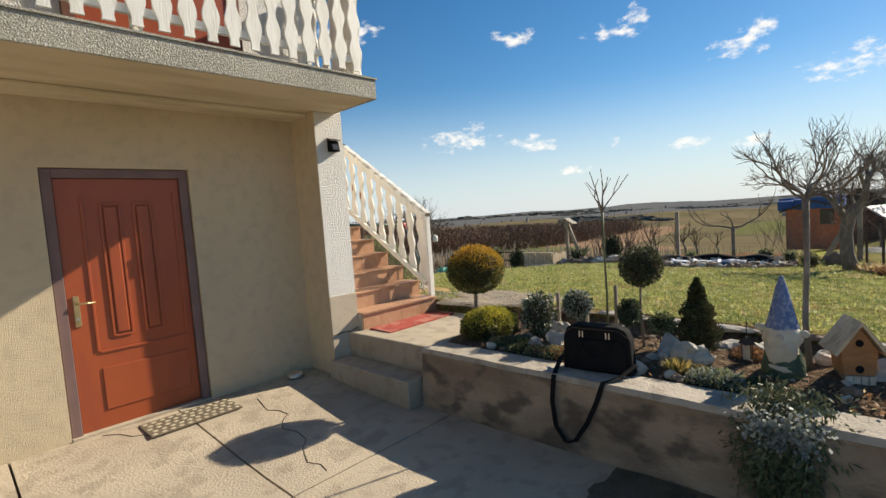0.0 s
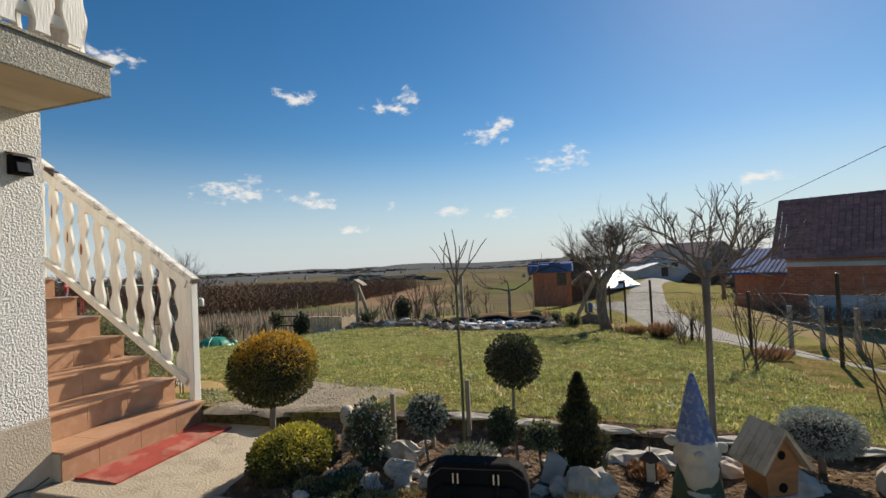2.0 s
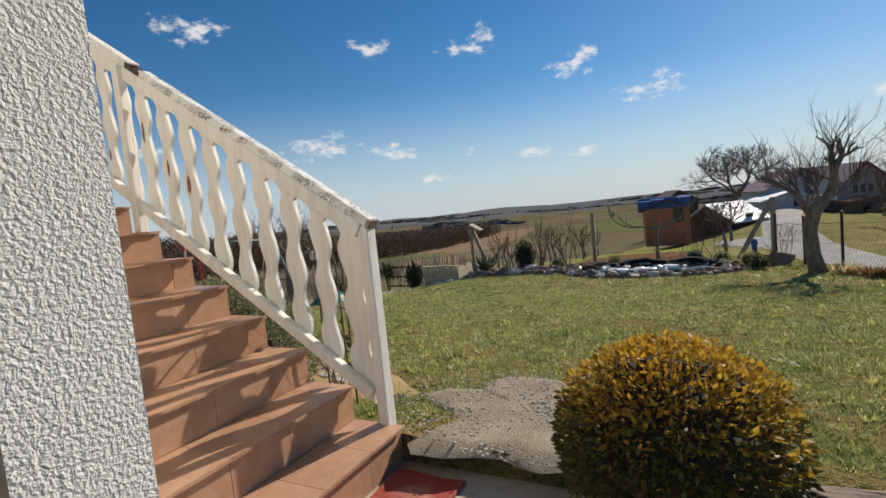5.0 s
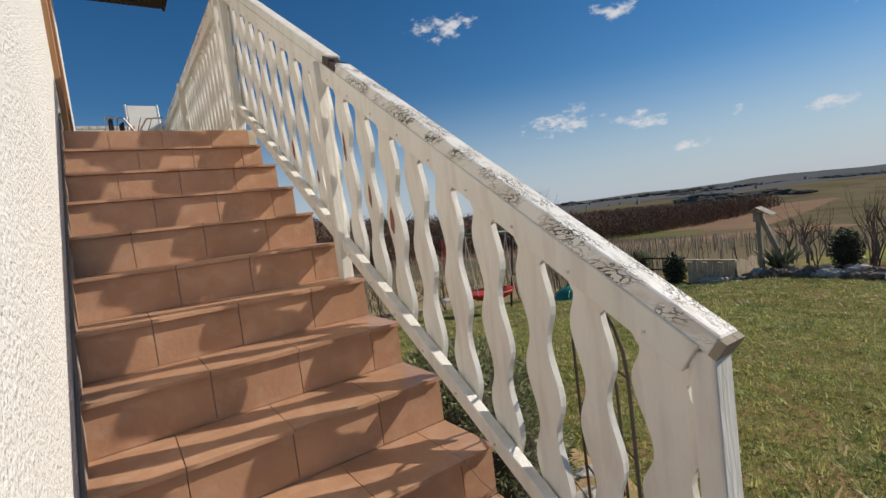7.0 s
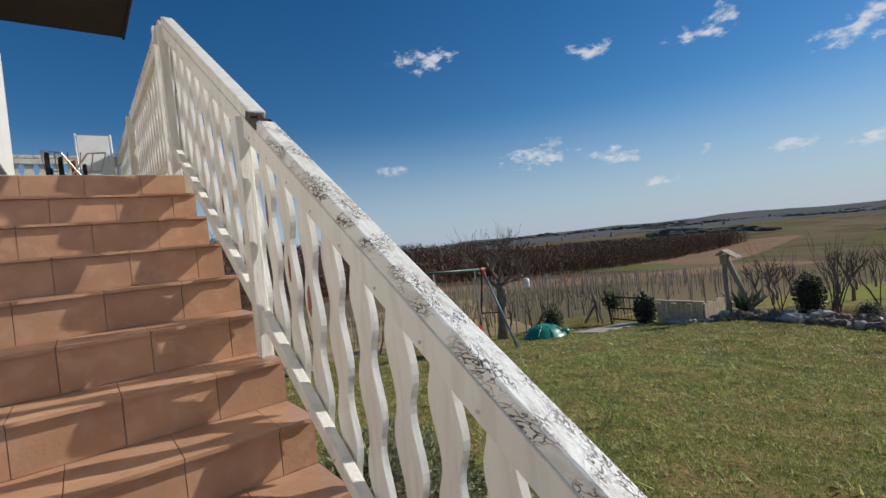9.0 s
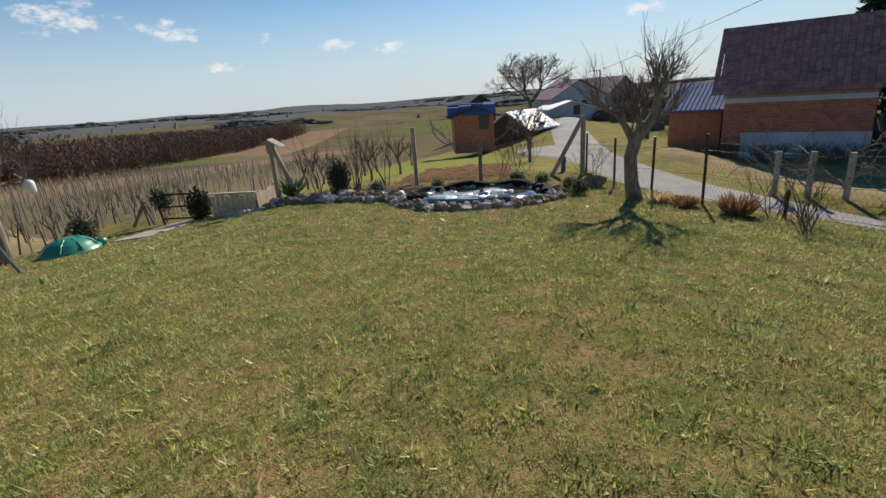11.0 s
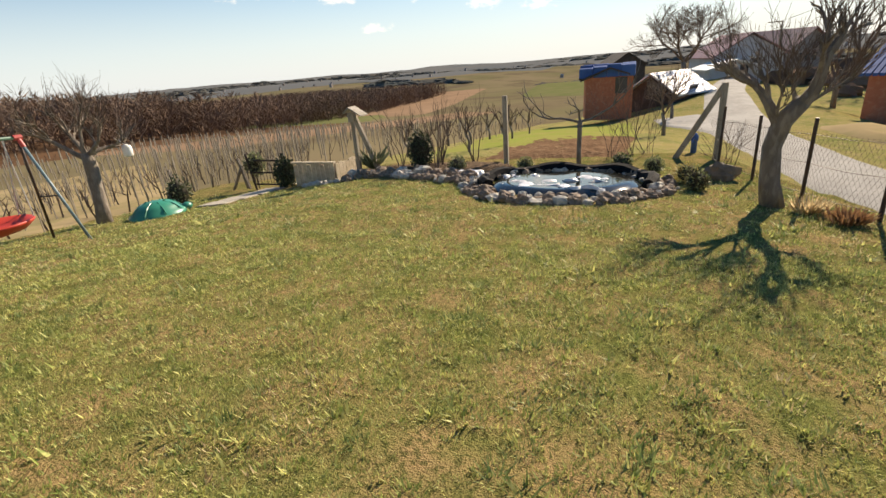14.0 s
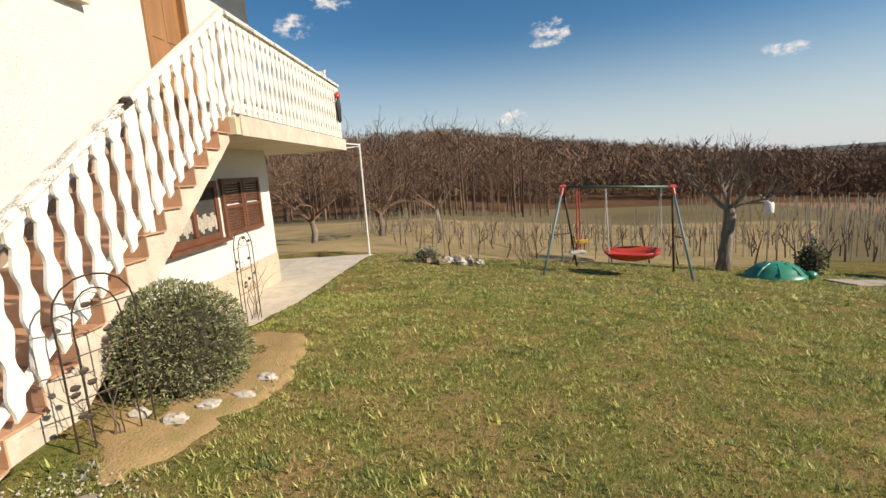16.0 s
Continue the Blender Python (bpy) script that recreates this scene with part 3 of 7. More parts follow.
structure("soil_strip", strip, WETSOIL, "dark mossy soil strip along the foot of the wall", "soil", smooth=True)
wall_s = Shape()
ys = list(np.arange(2.93, -8.01, -0.35))
for a, b in zip(ys, ys[1:]):
    w = 0.014 * noise.noise(Vector((a * 2, 1, 0)))
    wall_s.hexa(((2.68 + w, b, -0.4), (2.99, b, -0.4), (2.99, a, -0.4), (2.68 + w, a, -0.4), (2.74 + w, b, 0.36), (2.99, b, 0.37), (2.99, a, 0.37), (2.74 + w, a, 0.36)))
retaining = structure("retaining_wall", wall_s, OLDWALL, "low stained concrete retaining wall along the rock garden", "wall")
cap = Shape()
for a, b in zip(ys, ys[1:]):
    w = 0.012 * noise.noise(Vector((a * 2, 4, 0)))
    cap.hexa(((2.735 + w, b, 0.355), (3.0, b, 0.355), (3.0, a, 0.355), (2.735 + w, a, 0.355), (2.745 + w, b, 0.392), (3.0, b, 0.385), (3.0, a, 0.385), (2.745 + w, a, 0.392)))
part("wall_cap", cap, CAP, retaining, "pale crumbling concrete cap")
plat = Shape().box(2.84, 4.24, 2.94, 4.12, -0.4, 0.368).box(2.965, 4.24, 4.12, 4.3, -0.4, 0.366)
platform = structure("platform", plat, CONCRETE, "concrete landing at the foot of the stairs", "landing", bevel=0.012)
step_low = structure("step_low", Shape().box(2.58, 2.84, 2.96, 4.12, -0.3, 0.135), CONCRETE, "low worn concrete step up to the landing", "step", bevel=0.015)

# ---- house ----
south = Shape()
south.box(-6, 0.57, 4.55, 4.80, -0.4, 2.62).box(1.60, 2.65, 4.55, 4.80, -0.4, 2.62).box(0.57, 1.60, 4.55, 4.80, 2.06, 2.62)
structure("wall_south", south, TAN, "tan rough-rendered ground-floor wall with a door opening", "wall")
pil = Shape().box(2.65, 2.965, 4.12, 4.55, 0.76, 2.62, 0)
pil.box(2.644, 2.65, 4.122, 4.55, -0.4, 2.62, 1)
pil.box(2.65, 2.965, 4.12, 4.55, -0.4, 0.76, 2)
pil.box(2.646, 2.969, 4.112, 4.12, -0.1, 0.752, 2)
structure("pillar_corner", pil, [STUCCO, TAN, PLINTH], "white stucco corner pier with tan inner side and plinth", "wall")
structure("pillar_crack", Shape().beam((2.655, 4.109, 0.37), (2.78, 4.109, 0.385), 0.012, 0.004, 0, (0, 1, 0)).beam((2.78, 4.109, 0.385), (2.86, 4.109, 0.372), 0.01, 0.004, 0, (0, 1, 0)).beam((2.86, 4.109, 0.372), (2.95, 4.109, 0.40), 0.008, 0.004, 0, (0, 1, 0)), SOIL, "crack in the plinth of the pier", "crack")
east = Shape()
X0, X1 = 2.72, 2.965
WIN = (7.55, 8.95, 1.17, 2.0)
DOOR = (7.86, 8.78, 2.66, 4.72)
UPW = (5.60, 6.85, 3.78, 4.75)


def pierced(shape, x0, x1, y0, y1, z0, z1, holes, k=0):
    """A wall along y with rectangular openings, cut into butting blocks."""
    cuts = sorted({y0, y1, *[h[0] for h in holes], *[h[1] for h in holes]})
    for a, b in zip(cuts, cuts[1:]):
        zs = z0
        for h in sorted((h for h in holes if h[0] <= a and h[1] >= b), key=lambda h: h[2]):
            shape.box(x0, x1, a, b, zs, h[2], k)
            zs = h[3]
        shape.box(x0, x1, a, b, zs, z1, k)


pierced(east, X0, X1, 4.55, 10.85, 0.62, 5.45, [WIN, DOOR, UPW])
structure("wall_east", east, STUCCO, "bright white stucco wall beside the stairs", "wall")
structure("plinth_east", Shape().box(X0, X1 + 0.015, 4.55, 10.86, -0.5, 0.62), PLINTH, "tan plinth under the white wall", "wall")
structure("wall_south_upper", Shape().box(-6, 2.72, 4.55, 4.80, 2.98, 5.45), STUCCO, "white upper-floor wall behind the balcony", "wall")
base_course = structure("wall_south_base", Shape().box(-6, 2.72, 4.57, 4.80, 2.62, 2.98), MORTAR, "brick base course of the upper wall", "wall")
structure("wall_north", Shape().box(-6, 2.72, 10.60, 10.85, -0.5, 5.45), STUCCO, "white north wall of the house", "wall")
structure("wall_west", Shape().box(-6.25, -6, 4.55, 10.85, -0.5, 5.45), STUCCO, "white west wall of the house", "wall")
structure("ceiling", Shape().box(-6, 2.72, 4.80, 10.60, 2.45, 2.62), SOFFIT, "plain ceiling of the ground floor", "ceiling")
DARKWOOD = surf("dark_eave_boards", (0.045, 0.028, 0.02), (0.03, 0.02, 0.015), 5, 0.8, 0.2, 30)
ROOFTILE = surf("dark_roof_tiles", (0.20, 0.085, 0.06), (0.14, 0.06, 0.045), 3, 0.8, 0.3, 20)
roof = Shape()
roof.box(-6.9, 4.25, 3.4, 11.9, 5.45, 5.58, 0)
roof.hexa(((-6.9, 3.4, 5.58), (4.25, 3.4, 5.58), (4.25, 11.9, 5.58), (-6.9, 11.9, 5.58), (-2.0, 3.4, 7.6), (-1.0, 3.4, 7.6), (-1.0, 11.9, 7.6), (-2.0, 11.9, 7.6)), 1)
roof.box(4.25, 4.28, 3.4, 11.9, 5.42, 5.62, 0)
structure("roof", roof, [DARKWOOD, ROOFTILE], "roof with dark boarded eaves", "roof")

# balcony slabs
sb = Shape().box(-6, 2.88, 3.47, 4.55, 2.60, 2.765)
balcony_south = structure("balcony_south", sb, SOFFIT, "balcony slab over the yard door with cream soffit", "balcony")
part("edge", Shape().box(-6, 2.90, 3.45, 3.47, 2.595, 2.77).box(2.88, 2.902, 3.47, 4.55, 2.595, 2.77), TERRAZZO, balcony_south, "washed pebble edge of the slab", bevel=0.006)
part("coping", Shape().box(-6, 2.915, 3.438, 3.60, 2.77, 2.785).box(2.74, 2.915, 3.60, 4.55, 2.77, 2.785), TERRAZZO, balcony_south, "thin stone coping")
part("soffit_band", Shape().box(-6, 2.80, 4.25, 4.55, 2.565, 2.60), SOFFIT, balcony_south, "cream band under the slab", bevel=0.01)
be = Shape().box(2.965, 4.12, 7.35, 12.25, 2.47, 2.655)
balcony_east = structure("balcony_east", be, SOFFIT, "balcony slab at the top of the stairs", "balcony")
part("edge", Shape().box(4.12, 4.14, 7.45, 12.27, 2.46, 2.68).box(2.965, 4.12, 12.25, 12.27, 2.46, 2.68), STRINGER, balcony_east, "pale concrete edge")
part("extension", Shape().box(-2.0, 2.965, 10.85, 12.27, 2.47, 2.655), SOFFIT, balcony_east)

# ---- stairs ----
Y0, Z0, RUN, RISE, STEPS = 4.03, 0.368, 0.275, 0.1765, 13


def tread(i):
    return Y0 + RUN * (i - 1), Z0 + RISE * i


out = [(Y0 + 0.012, 0.1)]
for i in range(1, STEPS + 1):
    y, z = tread(i)
    out += [(y + 0.012, z - RISE - 0.014), (y + 0.012, z - 0.014)]
out += [(7.46, 2.64), (7.46, 2.44), (7.30, 2.36), (4.95, 0.62), (4.6, 0.35), (4.6, 0.1)]
stairs = thing("staircase", (3.5, 4.03, 0.36), "outdoor staircase with brown terracotta tiles on pale concrete", "staircase", kind="structure")
body = Shape()
for i in range(1, STEPS):
    y, z = tread(i)
    y2 = y + RUN + 0.012
    under = lambda q: max(0.1, 0.62 + (q - 4.95) * 0.742) if q > 4.6 else 0.1
    body.hexa(((2.965, y + 0.012, under(y)), (4.03, y + 0.012, under(y)), (4.03, y2, under(y2)), (2.965, y2, under(y2)),
               (2.965, y + 0.012, z - 0.014), (4.03, y + 0.012, z - 0.014), (4.03, y2, z - 0.014), (2.965, y2, z - 0.014)))
part("stair_body", body, STRINGER, stairs, "pale concrete underside and cheeks")

# ---- wavy board railings ----


def wavy(center, z0, z1, w, along, across, shear=0.0, thick=0.022, k=0, shape=None, phase=0.0):
    """One upright board with wavy sides; along and across are unit vectors, shear slants its ends."""
    s = shape or Shape()
    n = 36
    v, f = [], []
    c, al, ac = Vector(center), Vector(along), Vector(across)
    for i in range(n + 1):
        q = i / n
        r = q * (z1 - z0)
        edge = min(q, 1 - q) * (z1 - z0)
        wave = 0.77 + 0.25 * math.cos(2 * math.pi * ((z1 - z0) - r + phase) / 0.27)
        top = smooth01(((z1 - z0) - r - 0.08) / 0.06)
        hw = w * 0.5 * (1.12 + (wave - 1.12) * top)
        for sgn, dep in ((-1, -1), (1, -1), (1, 1), (-1, 1)):
            u = sgn * hw
            p = c + al * u + ac * (dep * thick / 2)
            v.append((p.x, p.y, z0 + r + shear * u))
    for i in range(n):
        for j in range(4):
            f.append((4 * i + j, 4 * i + (j + 1) % 4, 4 * i + 4 + (j + 1) % 4, 4 * i + 4 + j))
    f += [(3, 2, 1, 0), (4 * n, 4 * n + 1, 4 * n + 2, 4 * n + 3)]
    return s.add(v, f, k)


RX, SLOPE = 4.075, 0.663


def rail_z(y):
    return 1.495 + SLOPE * (y - 4.06)


rail = thing("stair_railing", (RX, 4.06, 0.37), "white wooden stair railing with wavy boards and flaking paint", "railing", "white board railings")
part("newel", Shape().box(RX - 0.035, RX + 0.035, 4.085, 4.14, 0.368, 1.515), WHITEPAINT, rail, bevel=0.006)
part("handrail", Shape().beam((RX, 4.08, rail_z(4.08) + 0.018), (RX, 5.63, rail_z(5.63) + 0.018), 0.076, 0.048), WEATHERED, rail, "weathered lower handrail with cracked white paint", bevel=0.008)
part("handrail", Shape().beam((RX, 5.72, rail_z(5.72) + 0.022), (RX, 7.42, rail_z(7.42) + 0.022), 0.076, 0.05), WHITEPAINT, rail, "smoother white upper handrail", bevel=0.008)
rot = Shape()
for k in range(7):
    yk = 5.61 + 0.02 * k
    rot.beam((RX + 0.03 * math.sin(k * 2.1), yk - 0.03, rail_z(yk - 0.03) + 0.012 + 0.012 * math.sin(k * 1.7)), (RX + 0.03 * math.sin(k * 2.1), yk + 0.03, rail_z(yk + 0.03) + 0.014 + 0.014 * math.cos(k * 2.3)), 0.026, 0.035)
part("rotten_joint", rot, STEEL, rail, "dark rotted gap in the handrail")
part("top_batten", Shape().beam((RX - 0.03, 4.13, rail_z(4.13) - 0.045), (RX - 0.03, 7.40, rail_z(7.40) - 0.045), 0.03, 0.075), WHITEPAINT, rail, bevel=0.004)
part("lower_rail", Shape().beam((RX - 0.035, 4.155, rail_z(4.155) - 0.86), (RX - 0.035, 7.42, rail_z(7.42) - 0.86), 0.04, 0.055), WHITEPAINT, rail, bevel=0.004)
part("cap_end", Shape().beam((RX, 4.07, rail_z(4.07) + 0.016), (RX, 4.085, rail_z(4.085) + 0.016), 0.075, 0.042), OLDWOOD, rail, "bare rotten end of the handrail")
for y in (5.80, 7.38):
    part("post", Shape().box(RX - 0.075, RX - 0.02, y - 0.03, y + 0.03, Z0 + RISE * (math.floor((y - Y0) / RUN) + 1) if y < 7 else 2.655, rail_z(y) - 0.02), WHITEPAINT, rail, bevel=0.005)
gen = random.Random(5)
NAIL = mesh_of("nail", Shape().lathe((0, 0, 0), ((0.0045, 0), (0.0045, 0.003), (0.002, 0.004)), 6), CHROME)
i = 0
y = 4.215
while y < 7.36:
    if abs(y - 5.80) > 0.05:
        wide = 0.16 if i == 0 else 0.118
        part("board", wavy((RX + 0.006, y, 0), rail_z(y) - 0.94, rail_z(y) - 0.012, wide, (0, 1, 0), (1, 0, 0), SLOPE, phase=0.04), WHITEPAINT, rail)
        if gen.random() < 0.55:
            zc = rail_z(y) - gen.uniform(0.25, 0.75)
            ch = Shape()
            wch, hch = gen.uniform(0.008, 0.016), gen.uniform(0.03, 0.07)
            yc = y + gen.uniform(-0.025, 0.025)
            ch.prism([(yc - wch, zc - hch * 0.3), (yc - wch * 0.2, zc - hch), (yc + wch, zc - hch * 0.5), (yc + wch * 0.6, zc + hch * 0.6), (yc - wch * 0.3, zc + hch), (yc - wch, zc + hch * 0.3)], "x", RX - 0.0075, RX - 0.0045)
            part("paint_chip", ch, CHIP, rail)
        for dz in (-0.055, -0.86):
            nail = new("nail", NAIL)
            nail.parent = rail
            nail.matrix_basis = Matrix.Translation(Vector((RX - 0.046 - (0.01 if dz < -0.5 else 0), y + 0.01, rail_z(y) + dz)) - BASE[rail]) @ pose(0, 0, 0, 0, -90, 0)
    y += 0.19 if i == 0 else 0.184
    i += 1


def flat_rail(name, a, b, zf, ztop, label, across, skip_first=False):
    a, b = Vector((*a, 0)), Vector((*b, 0))
    d = (b - a).normalized()
    L = (b - a).length
    ob = thing(name, (a.x, a.y, zf), label, "railing", "white board railings")
    up = Vector((0, 0, 1))
    part("handrail", Shape().beam(a + up * ztop, b + up * ztop, 0.10, 0.045), WEATHERED, ob, bevel=0.006)
    ac = Vector((*across, 0))
    part("top_batten", Shape().beam(a + ac * 0.03 + up * (ztop - 0.06), b + ac * 0.03 + up * (ztop - 0.06), 0.03, 0.07), WHITEPAINT, ob)
    part("lower_rail", Shape().beam(a + ac * 0.03 + up * (zf + 0.16), b + ac * 0.03 + up * (zf + 0.16), 0.035, 0.055), WHITEPAINT, ob)
    n = int(L / 0.158)
    for j in range(n + 1):
        p = a + d * (0.05 + (L - 0.1) * j / n)
        part("board", wavy((p.x, p.y, 0), zf + 0.055, ztop - 0.018, 0.118, d, (ac.x, ac.y, 0), phase=0.04), WHITEPAINT, ob)
    m = max(1, int(L / 1.6))
    for j in range(m + 1):
        p = a + d * (0.04 + (L - 0.08) * j / m) + ac * 0.055
        part("post", Shape().box(p.x - 0.03, p.x + 0.03, p.y - 0.03, p.y + 0.03, zf, ztop - 0.02), WHITEPAINT, ob)
    return ob


flat_rail("balcony_railing", (RX, 7.46), (RX, 12.2), 2.655, 3.74, "white wavy-board railing along the upper balcony", (-1, 0))
flat_rail("balcony_railing", (RX - 0.05, 12.2), (-1.9, 12.2), 2.655, 3.74, "white wavy-board railing at the balcony end", (0, -1))
flat_rail("balcony_railing", (-5.9, 3.52), (2.80, 3.52), 2.785, 3.80, "white wavy-board railing above the yard door", (0, 1))
flat_rail("balcony_railing", (2.84, 3.56), (2.84, 4.5), 2.785, 3.80, "short white wavy-board railing at the balcony end", (-1, 0))

# terrace beside the house
ter = Shape().hexa(((2.9, 7.3, -0.5), (3.90, 7.3, -0.5), (4.18, 13.8, -0.5), (-2, 13.8, -0.5), (2.9, 7.3, tz(7.3)), (3.90, 7.3, tz(7.3)), (4.18, 13.8, tz(13.8)), (-2, 13.8, tz(13.8))))
structure("terrace", ter, STRINGER, "pale concrete terrace along the house", "terrace")

# ---- plants: helpers ----


def wiggle(p, d, length, bend, gen, n=4):
    """A bending line from p towards d."""
    pts, q, v = [Vector(p)], Vector(p), Vector(d).normalized()
    for i in range(n):
        v = (v + Vector((gen.gauss(0, bend), gen.gauss(0, bend), gen.gauss(0, bend)))).normalized()
        q = q + v * length / n
        pts.append(q.copy())
    return pts, v


def branch(shape, p, d, length, r, depth, gen, kids=3, fan=0.7, shrink=0.68, bend=0.14, lift=0.15, sides=5, tip=0.45):
    pts, v = wiggle(p, d, length, bend, gen, 4 if depth > 1 else 3)
    end = r * tip
    shape.tube(pts, [r + (end - r) * i / (len(pts) - 1) for i in range(len(pts))], max(3, sides), caps=False)
    if depth <= 0:
        return
    for j in range(kids):
        q = gen.uniform(0.45, 1.0) if j else 1.0
        i = min(int(q * (len(pts) - 1)), len(pts) - 2)
        start = pts[i] + (pts[i + 1] - pts[i]) * (q * (len(pts) - 1) - i)
        out = v.orthogonal().normalized()
        out.rotate(Matrix.Rotation(gen.uniform(0, 6.283), 3, v))
        nd = (v + out * gen.uniform(0.4, 1.0) * fan * 1.4 + Vector((0, 0, lift))).normalized()
        branch(shape, start, nd, length * shrink * gen.uniform(0.75, 1.15), max(r * (0.5 if j else tip), 0.0012), depth - 1, gen, kids, fan, shrink, bend, lift, sides - 1, tip)


def ball_points(c, r, n, g, shell=0.35, lump=0.10, low=-1.0):
    d = g.normal(0, 1, (int(n * 1.6), 3))
    d /= np.linalg.norm(d, axis=1)[:, None]
    d = d[d[:, 2] > low][:n]
    q = 1 - shell * g.random((len(d), 1)) ** 2
    wob = np.array([1 + lump * (noise.noise(Vector(x) * 2.2 + Vector((c[0], c[1], 0))) + 0.6 * noise.noise(Vector(x) * 5 + Vector((c[1], 1, 0)))) for x in d.tolist()])[:, None]
    return np.array(c) + d * np.array(r) * q * wob, d


def bush(name, c, r, n, size, mats, label, category, stem=None, ground_z=None, slim=0.5, lump=0.10, shell=0.35, share=0.5, group="", low=-1.0, lean=0.6, crest=None):
    """A clipped or loose shrub: solid dark core, crown of many leaves, and a stem where it has one."""
    gz = ground_z if ground_z is not None else c[2] - r[2]
    ob = thing(name, (c[0], c[1], gz), label, category, group)
    g2 = np.random.default_rng(int(abs(c[0] * 911 + c[1] * 577 + c[2] * 131) * 10) % 99991)
    if stem:
        part("stem", Shape().tube([(c[0] + 0.01, c[1], gz - 0.03), (c[0] - 0.012, c[1] + 0.01, (gz + c[2]) / 2), (c[0], c[1], c[2])], [stem, stem * 0.85, stem * 0.6], 7), BARK, ob, smooth=True)
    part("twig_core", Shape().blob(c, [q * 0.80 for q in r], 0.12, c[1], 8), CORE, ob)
    s = Shape()
    p, d = ball_points(c, r, n, g2, shell, lump, low)
    # with crest, leaves facing up and sunward get mats[0], the rest painted shade
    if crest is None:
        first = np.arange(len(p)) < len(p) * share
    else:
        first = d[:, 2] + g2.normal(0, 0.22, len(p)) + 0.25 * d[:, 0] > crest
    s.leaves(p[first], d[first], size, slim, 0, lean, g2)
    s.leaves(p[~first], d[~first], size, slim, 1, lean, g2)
    part("crown", s, mats, ob)
    return ob


def mat_of_leaves(name, c, r, n, size, mats, label, category, slim=0.5, lift=0.5):
    """A low mat of creeping leaves."""
    g2 = np.random.default_rng(int(abs(c[0] * 911 + c[1] * 577) * 10) % 99991)
    a, q = g2.uniform(0, 6.283, n), np.sqrt(g2.random(n))
    x, y = np.cos(a) * q, np.sin(a) * q
    dome = np.sqrt(np.maximum(0, 1 - q * q))
    p = np.stack([c[0] + x * r[0], c[1] + y * r[1], c[2] + dome * r[2] * g2.uniform(0.5, 1.0, n)], 1)
    d = np.stack([x, y, lift + dome], 1)
    s = Shape().blob((c[0], c[1], c[2]), (r[0] * 0.85, r[1] * 0.85, r[2] * 0.7), 0.15, c[0], 7, 2)
    s.leaves(p[: n // 2], d[: n // 2], size, slim, 0, 0.5, g2)
    s.leaves(p[n // 2:], d[n // 2:], size, slim, 1, 0.5, g2)
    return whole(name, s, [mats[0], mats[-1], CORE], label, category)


def tuft(name, c, n, length, mats, label, category, spread_=0.35, width=0.012, foot=0.06):
    g2 = np.random.default_rng(int(abs(c[0] * 911 + c[1] * 577) * 10) % 99991)
    a = g2.uniform(0, 6.283, n)
    o = np.stack([np.cos(a), np.sin(a), np.zeros(n)], 1)
    p = np.array(c) + o * foot * g2.random((n, 1))
    d = o * spread_ * g2.uniform(0.2, 1.4, (n, 1)) + np.array((0, 0, 1))
    s = Shape().leaves(p, d, length, width / length * 2, 0, 0.12, g2)
    return whole(name, s, mats, label, category)


def rock(c, r, seed, label, mat=None, group="garden stones", name="rock"):
    s = Shape().blob(c, r, 0.33, seed, 8, freq=1.5)
    return whole(name, s, mat or ROCK, label, "rock", group)


# ---- house things ----
d1 = thing("door_1", (1.08, 4.60, 0.0), "closed red-brown panelled wooden door in a dull frame", "door", kind="structure")
FRAMEPAINT = surf("dull_lilac_frame", (0.20, 0.125, 0.115), (0.15, 0.09, 0.085), 4, 0.6)
part("frame", Shape().box(0.575, 0.645, 4.575, 4.67, -0.03, 2.055).box(1.525, 1.595, 4.575, 4.67, -0.03, 2.055).box(0.645, 1.525, 4.575, 4.67, 1.985, 2.055), FRAMEPAINT, d1, "dull frame", bevel=0.005)
leaf = part("leaf", Shape().box(0.648, 1.522, 4.605, 4.65, 0.0, 1.982), DOORPAINT, d1, bevel=0.004)
for x0, x1, z0, z1 in ((0.93, 1.055, 0.72, 1.78), (1.16, 1.285, 0.72, 1.78)):
    part("panel", Shape().box(x0 + 0.018, x1 - 0.018, 4.586, 4.606, z0 + 0.02, z1 - 0.02), DOORPAINT, d1, bevel=0.012)
    m = Shape().box(x0 - 0.012, x0 + 0.008, 4.592, 4.606, z0, z1).box(x1 - 0.008, x1 + 0.012, 4.592, 4.606, z0, z1).box(x0, x1, 4.592, 4.606, z0 - 0.012, z0 + 0.008).box(x0, x1, 4.592, 4.606, z1 - 0.008, z1 + 0.012)
    part("moulding", m, DOORPAINT, d1, bevel=0.004)
part("moulding", Shape().box(0.80, 0.82, 4.594, 4.606, 0.62, 1.86).box(0.82, 1.46, 4.594, 4.606, 0.60, 0.62).box(1.46, 1.48, 4.594, 4.606, 0.62, 1.86), DOORPAINT, d1, bevel=0.004)
part("kick_panel", Shape().box(0.82, 1.46, 4.596, 4.606, 0.14, 0.48), DOORPAINT, d1, bevel=0.01)
hp = part("handle_plate", Shape().box(0.685, 0.725, 4.594, 4.606, 0.84, 1.08), BRASS, d1, "worn brass plate", bevel=0.003)
part("lever", Shape().tube([(0.705, 4.60, 1.02), (0.705, 4.555, 1.02), (0.72, 4.548, 1.02), (0.82, 4.55, 1.015)], 0.008, 8), BRASS, hp, smooth=True)
part("lock", Shape().tube([(0.705, 4.60, 0.90), (0.705, 4.585, 0.90)], 0.012, 10), CHROME, hp)
